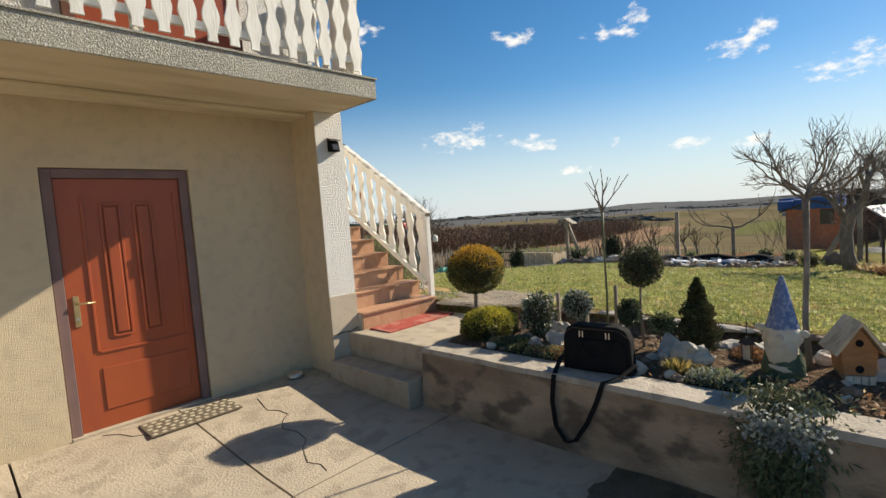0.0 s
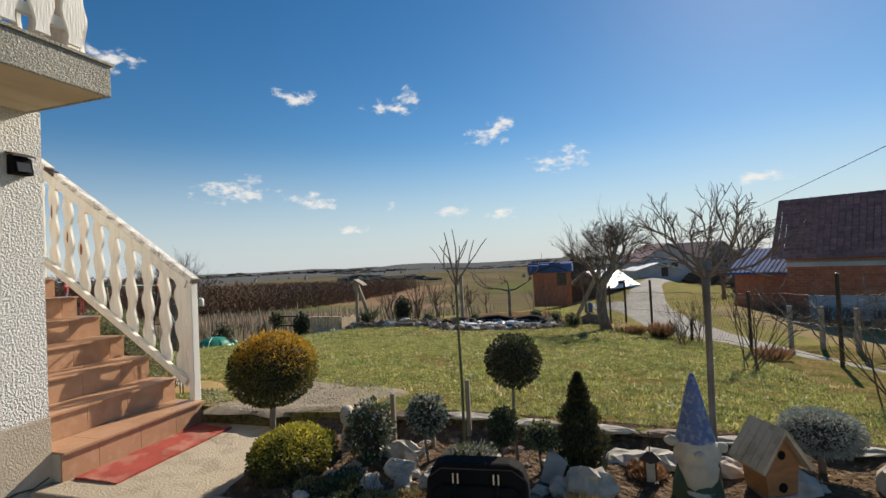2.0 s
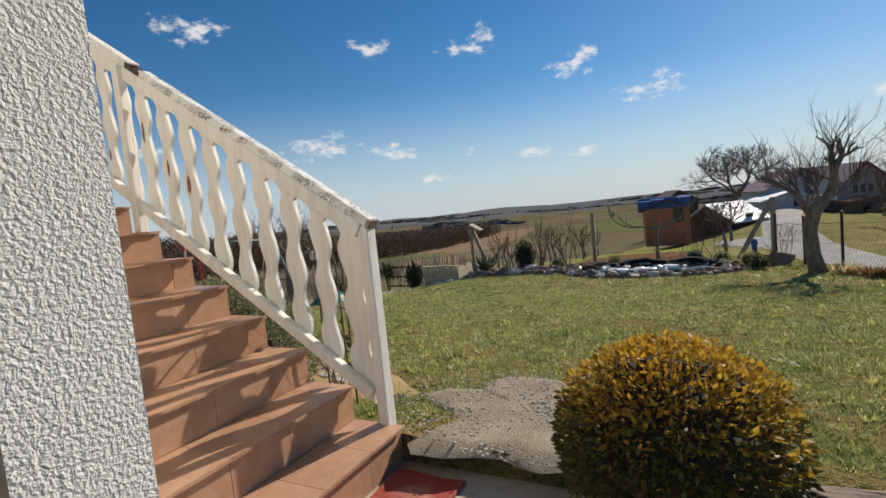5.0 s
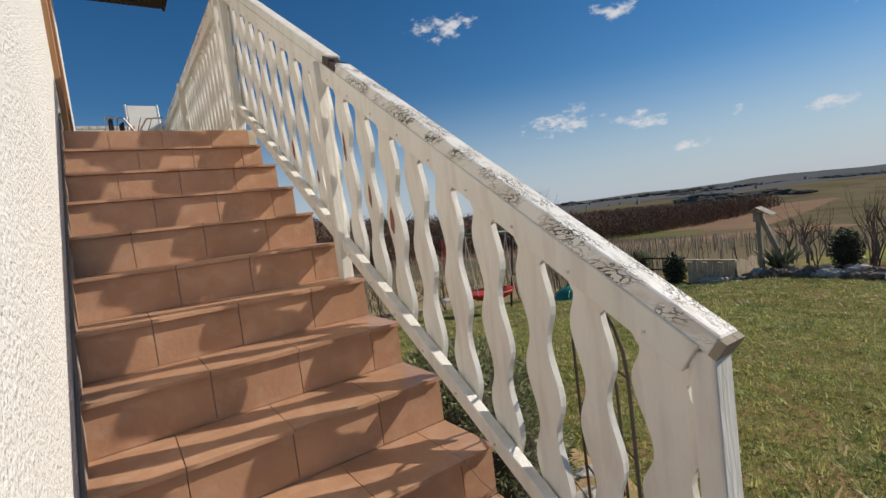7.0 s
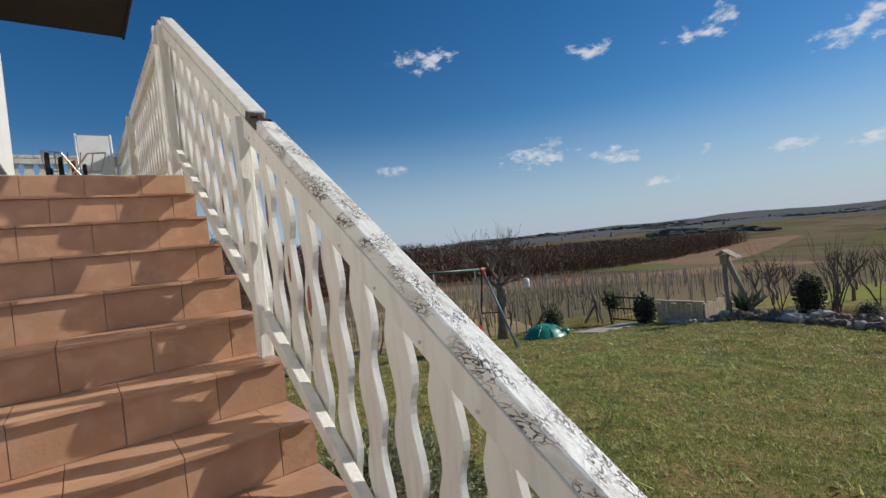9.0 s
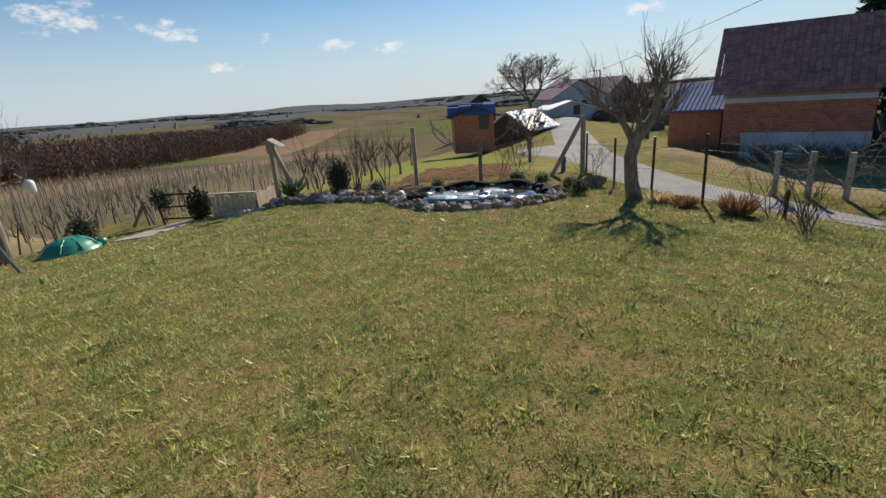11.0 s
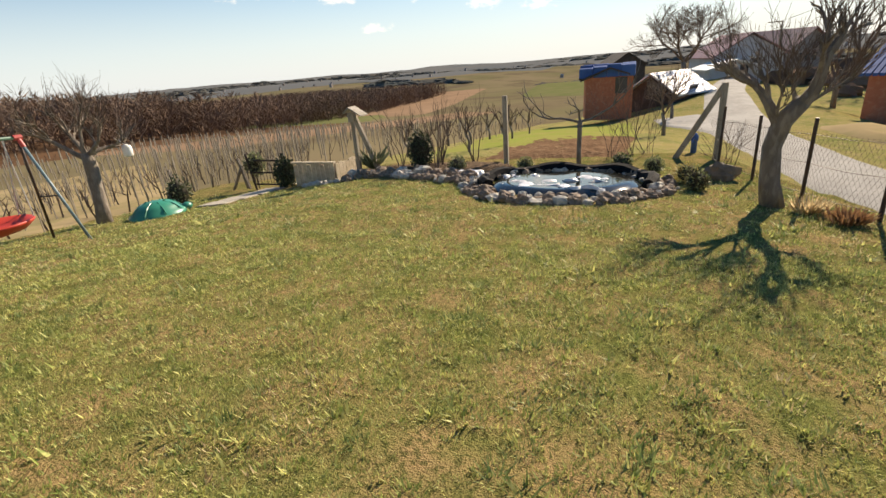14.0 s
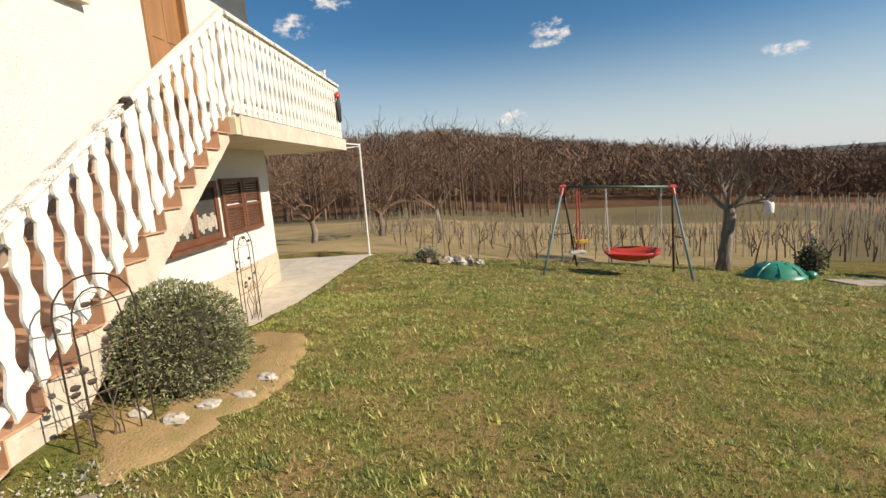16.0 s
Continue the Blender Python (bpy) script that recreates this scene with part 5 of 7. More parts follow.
# camera bag with strap
bag = thing("shoulder_bag", (3.06, 1.46, 0.385), "black nylon shoulder bag standing on the wall cap", "bag")
B_ = Matrix.Translation((2.98, 1.46, -0.082)) @ Matrix.Rotation(radians(6), 4, "Z") @ Matrix.Diagonal((0.62, 1.04, 1.2, 1))
ol = [(-0.225, 0.39), (-0.215, 0.385), (0.215, 0.385), (0.225, 0.39), (0.215, 0.58), (0.19, 0.63), (0.14, 0.65), (-0.14, 0.65), (-0.19, 0.63), (-0.215, 0.58)]
part("body", turned(Shape().prism(ol, "x", -0.075, 0.085), B_), BAGCLOTH, bag, bevel=0.02)
part("front_pocket", turned(Shape().prism([(-0.19, 0.40), (0.19, 0.40), (0.185, 0.555), (0.15, 0.575), (-0.15, 0.575), (-0.185, 0.555)], "x", -0.105, -0.07), B_), BAGCLOTH, bag, bevel=0.012)
part("handle", turned(Shape().tube([(-0.10, -0.09, 0.59), (-0.108, -0.085, 0.53), (-0.112, 0, 0.47), (-0.108, 0.085, 0.53), (-0.10, 0.09, 0.59)], 0.012, 8), B_), BAGCLOTH, bag, smooth=True)
for y in (-0.095, -0.075, 0.075, 0.095):
    part("buckle", turned(Shape().box(-0.112, -0.100, y - 0.003, y + 0.003, 0.585, 0.62), B_), CHROME, bag)
part("zip", turned(Shape().tube([(-0.078, -0.20, 0.60), (-0.082, -0.15, 0.632), (-0.082, 0.15, 0.632), (-0.078, 0.20, 0.60)], 0.003, 5), B_), STEEL, bag)
st = [(3.08, 1.71, 0.52), (2.88, 1.70, 0.44), (2.725, 1.66, 0.38), (2.70, 1.665, 0.22), (2.69, 1.64, 0.06), (2.685, 1.57, -0.03), (2.685, 1.50, 0.0), (2.70, 1.42, 0.13), (2.715, 1.36, 0.27), (2.735, 1.32, 0.40), (2.84, 1.26, 0.41), (2.98, 1.21, 0.46)]
sv, sf = [], []
for p in st:
    sv += [(p[0] - 0.003, p[1] - 0.016, p[2]), (p[0] + 0.003, p[1] - 0.016, p[2]), (p[0] + 0.003, p[1] + 0.016, p[2]), (p[0] - 0.003, p[1] + 0.016, p[2])]
for i in range(len(st) - 1):
    sf += [(4 * i + j, 4 * i + (j + 1) % 4, 4 * i + 4 + (j + 1) % 4, 4 * i + 4 + j) for j in range(4)]
part("strap", Shape().add(sv, sf + [(3, 2, 1, 0), tuple(range(len(sv) - 4, len(sv)))]), BAGCLOTH, bag)
# stakes
for x, y, h in ((3.78, 2.21, 0.36), (3.95, 1.75, 0.42), (3.80, 1.95, 0.30)):
    whole("stake", Shape().box(x - 0.014, x + 0.014, y - 0.014, y + 0.014, 0.34, 0.38 + h), OLDWOOD, "grey wooden stake pushed into the bed", "stake", "garden stakes", bevel=0.003)
whole("tile_shard", Shape().hexa(((3.40, 1.16, 0.36), (3.42, 1.25, 0.36), (3.40, 1.26, 0.36), (3.38, 1.17, 0.36), (3.50, 1.10, 0.50), (3.52, 1.19, 0.56), (3.50, 1.20, 0.56), (3.48, 1.11, 0.50))), ROCK, "leaning grey stone slab in the bed", "stone")
# pruned tree and sapling
t1 = thing("tree", (3.55, 0.39, 0.40), "small bare grafted tree with a dense pruned crown", "tree")
gt = random.Random(12)
part("trunk", Shape().tube([(3.57, 0.38, 0.33), (3.54, 0.40, 0.7), (3.56, 0.39, 1.1), (3.55, 0.39, 1.46)], [0.019, 0.016, 0.015, 0.02], 8), BARK, t1, smooth=True)
cr = Shape()
for i in range(9):
    a, e = i * 0.71 + gt.uniform(-0.2, 0.2), gt.uniform(0.35, 1.2)
    branch(cr, (3.55, 0.39, 1.44), (math.cos(a), math.sin(a), e), 0.235, 0.0085, 3, gt, 4, 0.6, 0.64, 0.16, 0.25, 5, 0.65)
part("crown", cr, BARK, t1)
t2 = thing("sapling", (3.70, 1.72, 0.40), "thin bare sapling with a forked top", "tree")
part("trunk", Shape().tube([(3.70, 1.72, 0.34), (3.705, 1.715, 0.8), (3.695, 1.72, 1.2), (3.70, 1.72, 1.44)], [0.010, 0.009, 0.008, 0.010], 7), LEAFOLIVE, t2, smooth=True)
cr = Shape()
for i in range(5):
    a = i * 1.27
    branch(cr, (3.70, 1.72, 1.43), (math.cos(a) * 0.55, math.sin(a) * 0.55, 1), 0.17, 0.0075, 1, gt, 2, 0.35, 1.05, 0.10, 0.25, 5, 0.6)
part("crown", cr, BARK, t2)
for k in range(16):
    gk = random.Random(300 + k)
    x, y = gk.uniform(3.05, 3.35), 2.55 - 0.13 * k + gk.uniform(-0.05, 0.05)
    r = gk.uniform(0.05, 0.085)
    if abs(y - 1.46) < 0.26 or abs(y - 1.02) < 0.1:
        continue
    mat_of_leaves("ground_cover", (x, y, 0.385), (r, r * 1.2, r * 0.8), 420, 0.02, [(LEAFOLIVE, LEAFDARK), (LEAFLAV, LEAFRUST), (LEAFDARK, LEAFGREY)][k % 3], ("low dark green cushion plant in the bed", "brownish heather cushion in the bed", "small grey-flecked evergreen cushion in the bed")[k % 3], "plant")
for k in range(14):
    gk = random.Random(360 + k)
    x, y = gk.uniform(3.1, 3.8), gk.uniform(0.9, 2.5)
    sk = Shape()
    for _ in range(4):
        branch(sk, (x + gk.gauss(0, 0.02), y + gk.gauss(0, 0.02), 0.37), (gk.gauss(0, 0.5), gk.gauss(0, 0.5), 1), gk.uniform(0.06, 0.13), 0.0028, 1, gk, 3, 0.6, 0.7, 0.15, 0.1, 4, 0.6)
    whole("dry_stems", sk, LEAFRUST if k % 2 else TWIG, "dry leafless flower stems standing in the bed", "plant", "dry stems")
# stones
gr = random.Random(4)
for x, y, z, a, b, c in ((3.36, 0.98, 0.45, 0.09, 0.12, 0.10), (3.62, -0.40, 0.43, 0.09, 0.12, 0.11), (3.42, -0.36, 0.42, 0.08, 0.10, 0.09), (3.75, -0.55, 0.42, 0.10, 0.13, 0.10), (3.55, 2.05, 0.45, 0.07, 0.12, 0.09), (3.45, 1.52, 0.44, 0.07, 0.09, 0.09), (3.22, 2.12, 0.41, 0.05, 0.06, 0.06), (3.70, 0.28, 0.42, 0.08, 0.10, 0.08), (3.30, 1.78, 0.42, 0.07, 0.08, 0.07), (3.45, 1.70, 0.45, 0.08, 0.10, 0.08), (3.38, 2.0, 0.43, 0.07, 0.11, 0.06),
                         (3.28, 1.95, 0.41, 0.05, 0.05, 0.06), (3.10, 1.25, 0.40, 0.05, 0.06, 0.05), (3.35, 1.12, 0.41, 0.07, 0.07, 0.08), (3.60, 0.05, 0.42, 0.10, 0.11, 0.08), (3.72, 0.78, 0.44, 0.09, 0.16, 0.05), (3.80, 0.62, 0.42, 0.10, 0.12, 0.05), (3.20, -0.10, 0.40, 0.09, 0.09, 0.06)):
    rock((x, y, z), (a, b, c), x * 7 + y * 3, "pale limestone boulder set in the rock garden")
for i in range(46):
    x, y = gr.uniform(3.03, 3.75), gr.uniform(-1.6, 2.75)
    r = gr.uniform(0.018, 0.05)
    rock((x, y, 0.385 + 0.3 * r), (r, r * gr.uniform(0.8, 1.3), r * 0.75), i * 1.7, "small rounded stone on dark soil", ROCK if gr.random() < 0.6 else ROCKB, "small garden stones", "pebble")
for i in range(16):
    y = 2.2 - i * 0.42
    rock((4.06 + gr.uniform(-0.03, 0.03), y, height(4.06, y) - 0.004), (0.06, 0.21, 0.022), i * 2.3, "flat pale stone edging between bed and lawn", ROCK if i % 4 else ROCKB, "bed edging stones", "edging_stone")
# litter of dead leaves and crumbs over the bed
gq = np.random.default_rng(17)
lp, ld = [], []
for i in range(2600):
    x, y = gq.uniform(3.0, 4.0), gq.uniform(-1.2, 2.55)
    lp.append((x, y, 0.392 + 0.012 * gq.random() + 0.012 * noise.noise(Vector((x * 3, y * 3, 0)))))
    a = gq.uniform(0, 6.283)
    ld.append((math.cos(a), math.sin(a), gq.uniform(0.0, 0.5)))
whole("leaf_litter", Shape().leaves(lp[:1700], ld[:1700], 0.032, 0.45, 0, 0.5, gq).leaves(lp[1700:], ld[1700:], 0.028, 0.4, 1, 0.5, gq), [LEAFRUST, DRYBLADE], "dry brown leaves scattered over the bed", "leaf litter", kind="stuff")
for i in range(46):
    x, y = 3.08 + 0.85 * gr.random(), -0.9 + 3.3 * gr.random()
    r = gr.uniform(0.018, 0.05)
    rock((x, y, 0.39 + 0.3 * r), (r, r * gr.uniform(0.8, 1.3), r * 0.75), i * 2.9 + 50, "small rounded stone on dark soil", ROCK if gr.random() < 0.7 else ROCKB, "small garden stones", "pebble")

# ---- shrub, trellises and gravel beside the stairs ----
bush("lavender_bush", (4.34, 5.46, 0.70), (0.48, 0.48, 0.56), 20000, 0.032, [LEAFLAV, LEAFOLIVE], "large rounded grey-green lavender bush by the stairs", "shrub", None, 0.17, 0.35, 0.10, 0.3, 0.5, low=-0.85)
bush("herb_clump", (4.42, 4.36, 0.34), (0.22, 0.20, 0.14), 900, 0.05, [LEAFGREY, LEAFLAV], "small silver herb clump at the stair foot", "shrub", None, 0.22, 0.3, 0.2, 0.3, low=-0.3)


def trellis(x, y, h, w, turn, label):
    z = height(x, y)
    ob = thing("trellis", (x, y, z), label, "trellis", "iron trellises")
    m = Matrix.Translation((x, y, z)) @ Matrix.Rotation(radians(turn), 4, "Z")
    arc = [(0.5 * w * math.cos(a), 0, h * 0.8 + h * 0.2 * math.sin(a)) for a in np.linspace(math.pi, 0, 9)]
    part("arch", turned(Shape().tube([(-w / 2, 0, -0.05)] + arc + [(w / 2, 0, -0.05)], 0.006, 5), m), STEEL, ob)
    part("arch", turned(Shape().tube([(-w / 2 * 0.6, 0, -0.05)] + [(p[0] * 0.6, 0, p[2] * 0.92) for p in arc] + [(w / 2 * 0.6, 0, -0.05)], 0.005, 5), m), STEEL, ob)
    for q in (0.3, 0.55, 0.8):
        part("crossbar", turned(Shape().tube([(-w / 2, 0, h * q), (w / 2, 0, h * q + 0.02)], 0.004, 5), m), STEEL, ob)
    g_ = random.Random(int(x * 100))
    for i in range(9):
        bx, bz = g_.uniform(-w / 2, w / 2), g_.uniform(0.15, h * 0.95)
        part("iron_leaf", turned(Shape().blob((bx, 0, bz), (0.028, 0.006, 0.018), 0.2, i, 6), m), STEEL, ob)
    for i in range(3):
        sp = Shape()
        c0, z0 = g_.uniform(-w / 3, w / 3), h * (0.35 + 0.25 * i)
        sp.tube([(c0 + 0.06 * math.cos(a) * (1 - a / 9), 0.004, z0 + 0.06 * math.sin(a) * (1 - a / 9)) for a in np.linspace(0, 7, 12)], 0.003, 4)
        part("scroll", turned(sp, m), STEEL, ob)
    vine = Shape()
    for i in range(5):
        branch(vine, m @ Vector((g_.uniform(-w / 2, w / 2), 0.02, -0.02)), (g_.gauss(0, 0.2), g_.gauss(0, 0.1), 1), h * 0.4, 0.005, 2, g_, 2, 0.5, 0.7, 0.2, 0.1, 4)
    part("dry_vine", vine, TWIG, ob)


trellis(4.40, 4.66, 1.0, 0.42, 62, "black iron trellis with leaf ornaments beside the stairs")
trellis(3.98, 7.42, 1.05, 0.34, 80, "black iron trellis at the terrace corner")
for i, (x, y) in enumerate(((4.75, 5.05), (4.9, 5.2), (4.62, 4.85), (4.35, 4.9), (4.95, 5.5))):
    rock((x, y, height(x, y) + 0.01), (0.09, 0.06, 0.035), i * 3.3, "pale flat stone at the edge of the lawn", ROCK)

def drape(name, outline_fn, nu, nv, lift, mat, label, category, rough=0.0, kind="structure"):
    """A sheet laid over the land; outline_fn gives x, y for u, v in 0..1."""
    s = Shape()
    for j in range(nv + 1):
        for i in range(nu + 1):
            x, y = outline_fn(i / nu, j / nv)
            edge = min(i, nu - i, j, nv - j)
            s.v.append((x, y, height(x, y) + (lift + rough * noise.noise(Vector((x * 2.7, y * 2.7, 7))) if edge else -0.02)))
    for j in range(nv):
        for i in range(nu):
            q = j * (nu + 1) + i
            s.f.append((q, q + 1, q + nu + 2, q + nu + 1))
            s.k.append(0)
    ob = structure(name, s, mat, label, category, smooth=True)
    return ob


def disc(cx, cy, rx, ry, wob=0.12, seed=0.0):
    def fn(u, v):
        a, r = u * 6.28318, 1 - v
        k = 1 + wob * noise.noise(Vector((math.cos(a) * 1.6, math.sin(a) * 1.6, seed)))
        return cx + rx * r * k * math.cos(a), cy + ry * r * k * math.sin(a)
    return fn


def disc_sheet(name, cx, cy, rx, ry, lift, mat, label, category, rough=0.0, wob=0.15, seed=0.0, n=28, m=7):
    fn = disc(cx, cy, rx, ry, wob, seed)
    s = Shape()
    s.v.append((cx, cy, height(cx, cy) + lift))
    for j in range(1, m + 1):
        for i in range(n):
            x, y = fn(i / n, 1 - j / m)
            s.v.append((x, y, height(x, y) + (lift if j < m else -0.03) + rough * (noise.noise(Vector((x * 3, y * 3, 2))) + 0.5 * noise.noise(Vector((x * 8, y * 8, 4))))))
    for i in range(n):
        s.f.append((0, 1 + i, 1 + (i + 1) % n))
        s.k.append(0)
    for j in range(m - 1):
        for i in range(n):
            a = 1 + j * n
            s.f.append((a + i, a + n + i, a + n + (i + 1) % n, a + (i + 1) % n))
            s.k.append(0)
    return structure(name, s, mat, label, category, smooth=True)


disc_sheet("gravel", 4.52, 3.42, 0.56, 0.74, 0.020, GRAVEL, "grey gravel patch between landing and lawn", "gravel", 0.012, 0.6, 3.0, 44)
peb = Shape()
gg = random.Random(9)
for i in range(1500):
    a, r = gg.uniform(0, 6.283), gg.random() ** 0.6 * 1.1
    x, y = 4.54 + 0.56 * r * math.cos(a), 3.45 + 0.8 * r * math.sin(a)
    q = gg.uniform(0.003, 0.009)
    peb.blob((x, y, height(x, y) + 0.021), (q, q * gg.uniform(0.7, 1.3), q * 0.7), 0.2, i, 3)
whole("gravel_stones", peb, ROCK, "loose grey gravel stones", "gravel", kind="stuff")
disc_sheet("bare_soil", 4.6, 5.55, 0.54, 1.3, 0.012, LAWNSOIL, "bare brown soil strip under the lavender", "soil", 0.03, 0.25, 5.0)

# ---- swing set ----
BL, BR = Vector((8.55, 12.05, 1.41)), Vector((10.62, 11.76, 1.29))
sw = thing("swing_set", (9.5, 11.9, -0.45), "children's metal swing frame with green bar and red joints", "swing")
part("top_bar", Shape().tube([BL, BR], 0.028, 8), GREENTUBE, sw, "dark green top bar", smooth=True)
for e, feet in ((BL, ((7.98, 11.3), (9.0, 12.9))), (BR, ((10.68, 10.92), (10.98, 12.5)))):
    for k, (fx, fy) in enumerate(feet):
        part("leg", Shape().tube([e, (fx, fy, height(fx, fy) - 0.03)], 0.024, 8), BLUEGREY if k == 0 else STEEL, sw, smooth=True)
    part("joint", Shape().tube([e + Vector((-0.06, 0, 0)), e + Vector((0.06, 0, 0.0))], 0.045, 8).tube([e, e + (Vector((feet[0][0], feet[0][1], -0.4)) - e) * 0.09], 0.034, 8), REDTUBE, sw, "red joint sleeve")
    mid = [e + (Vector((fx, fy, height(fx, fy))) - e) * 0.55 for fx, fy in feet]
    part("brace", Shape().tube(mid, 0.014, 6), STEEL, sw)


def along(q):
    return BL + (BR - BL) * q


s1 = thing("rod_swing", along(0.22) + Vector((0, 0, -1.35)), "red two-rod swing with yellow seat", "swing", "swings on the frame")
a0 = along(0.14)
for dx in (-0.03, 0.03):
    part("rod", Shape().tube([along(0.14) + Vector((dx, 0, 0)), along(0.14) + Vector((dx, 0.0, -1.30))], 0.014, 6), REDTUBE, s1)
sc = along(0.14) + Vector((0.03, 0, -1.34))
part("seat", Shape().box(sc.x - 0.22, sc.x + 0.10, sc.y - 0.12, sc.y + 0.12, sc.z - 0.03, sc.z + 0.02), PALEROPE, s1, bevel=0.012)
part("backrest", Shape().box(sc.x - 0.12, sc.x + 0.16, sc.y - 0.05, sc.y + 0.0, sc.z + 0.18, sc.z + 0.26), YELLOW, s1, bevel=0.015)
s2 = thing("nest_swing", along(0.62) + Vector((0, 0, -1.4)), "round red basket swing hanging on pale ropes", "swing", "swings on the frame")
nc = along(0.62) + Vector((0.05, 0, -1.33))
part("basket", Shape().lathe(nc, ((0.30, -0.13), (0.42, -0.10), (0.55, 0.0), (0.57, 0.03), (0.55, 0.05), (0.42, -0.04), (0.2, -0.07), (0.02, -0.08)), 28, 0, 0.85), REDPLASTIC, s2, smooth=True)
for dx, dy, q in ((-0.52, -0.2, 0.40), (-0.52, 0.2, 0.41), (0.5, -0.2, 0.90), (0.5, 0.2, 0.91)):
    part("rope", Shape().tube([along(q), nc + Vector((dx, dy, 0.03))], 0.012, 5), PALEROPE, s2)
tz0 = height(12.9, 12.15)
tt = Shape().lathe((12.9, 12.15, tz0), ((0.56, -0.03), (0.60, 0.02), (0.58, 0.08), (0.50, 0.12), (0.44, 0.20), (0.30, 0.29), (0.12, 0.33), (0.01, 0.335)), 22, 0, 0.9)
turtle = thing("sandbox", (12.9, 12.15, tz0), "green turtle-shaped plastic sandbox with a domed lid", "sandbox")
part("lid", tt, GREENPLASTIC, turtle, smooth=True)
for a in (0.4, 1.2, 2.0, 2.8, 3.6, 4.4, 5.2, 6.0):
    part("ridge", Shape().tube([(12.9 + 0.54 * math.cos(a), 12.15 + 0.49 * math.sin(a), tz0 + 0.115), (12.9 + 0.40 * math.cos(a), 12.15 + 0.36 * math.sin(a), tz0 + 0.235), (12.9 + 0.18 * math.cos(a), 12.15 + 0.16 * math.sin(a), tz0 + 0.325)], 0.015, 5), GREENPLASTIC, turtle)
part("head", Shape().blob((13.45, 11.9, tz0 + 0.07), (0.13, 0.11, 0.09), 0.05, 1, 8), GREENPLASTIC, turtle, smooth=True)

# ---- fruit trees on the lawn ----


def fruit_tree(name, x, y, pts, radii, limbs, seed, label, depth=3, kids=4):
    z = height(x, y)
    ob = thing(name, (x, y, z), label, "tree")
    part("trunk", Shape().tube([(x + a, y + b, z + c) for a, b, c in pts], radii, 9), BARK, ob, smooth=True)
    g_ = random.Random(seed)
    s = Shape()
    for (a, b, c), d, length, r in limbs:
        branch(s, (x + a, y + b, z + c), d, length, r, depth, g_, kids, 0.62, 0.62, 0.16, 0.36, 6, 0.55)
    part("crown", s, BARK, ob)
    if depth > 2:
        high = [p for p in s.v if p[2] > z + 1.45]
        tw = Shape()
        for i in range(150):
            p = high[g_.randrange(len(high))]
            a = g_.uniform(0, 6.283)
            branch(tw, p, (0.45 * math.cos(a) + 0.5 * (p[0] - x), 0.45 * math.sin(a) + 0.5 * (p[1] - y), g_.uniform(0.5, 1.1)), g_.uniform(0.25, 0.6), 0.006, 1, g_, 3, 0.5, 0.55, 0.1, 0.25, 4, 0.5)
        part("upper_crown", tw, TWIG, ob, "thin upright bare shoots")
    return ob


fruit_tree("apple_tree", 13.25, 0.66, ((0, 0, -0.08), (-0.03, 0.1, 0.35), (0.05, 0.12, 0.8), (-0.02, 0.06, 1.15), (-0.12, -0.1, 1.4)), (0.16, 0.125, 0.115, 0.12, 0.10),
           (((-0.02, 0.1, 1.1), (-0.1, 0.28, 1), 0.62, 0.085), ((-0.12, -0.1, 1.38), (-0.1, -0.55, 0.9), 0.66, 0.09), ((-0.1, -0.05, 1.3), (0.5, 0.2, 0.7), 0.36, 0.035), ((-0.02, 0.1, 1.15), (-0.6, 0.6, 0.35), 0.36, 0.03), ((-0.12, -0.1, 1.35), (-0.4, -0.9, 0.3), 0.36, 0.03)), 3, "old bare apple tree with a forked trunk at the lawn edge", 3, 4)
tA = fruit_tree("apple_tree", 12.35, 13.15, ((0, 0, -0.08), (0.06, 0, 0.4), (0.12, 0.05, 0.85), (0.16, 0.05, 1.25), (0.12, 0.05, 1.5)), (0.17, 0.13, 0.125, 0.13, 0.10),
                (((0.16, 0.05, 1.35), (-0.8, 0.2, 0.55), 0.8, 0.06), ((0.16, 0.05, 1.4), (0.8, -0.2, 0.45), 0.7, 0.06), ((0.12, 0.05, 1.5), (0.1, 0.5, 0.9), 0.6, 0.06), ((0.14, 0.0, 1.45), (0.2, -0.8, 0.5), 0.6, 0.05), ((0.12, 0.05, 1.5), (-0.3, -0.2, 1), 0.6, 0.045)), 8, "gnarled bare fruit tree with pale bark behind the swing", 3, 4)
fz = height(12.35, 13.15)
whole("bird_feeder", Shape().lathe((13.15, 12.85, fz + 1.30), ((0.09, 0), (0.10, 0.03), (0.10, 0.20), (0.07, 0.25), (0.01, 0.27)), 12).tube([(13.15, 12.85, fz + 1.55), (13.0, 12.95, fz + 1.72)], 0.006, 4), WHITEPL, "white plastic bird feeder hung in the tree", "bird feeder", smooth=True)
fruit_tree("fig_tree", 16.6, 3.6, ((0, 0, -0.06), (0.02, 0.01, 0.4), (0, 0, 0.85), (0, 0, 1.02)), (0.055, 0.048, 0.05, 0.055),
           (((0, 0, 0.98), (0.1, 1.0, 0.28), 0.9, 0.032), ((0, 0, 1.0), (0.1, -1.0, 0.25), 0.85, 0.03), ((0, 0, 1.0), (-0.3, 0.2, 0.9), 0.45, 0.025)), 6, "young bare tree with arms trained sideways", 2, 3)

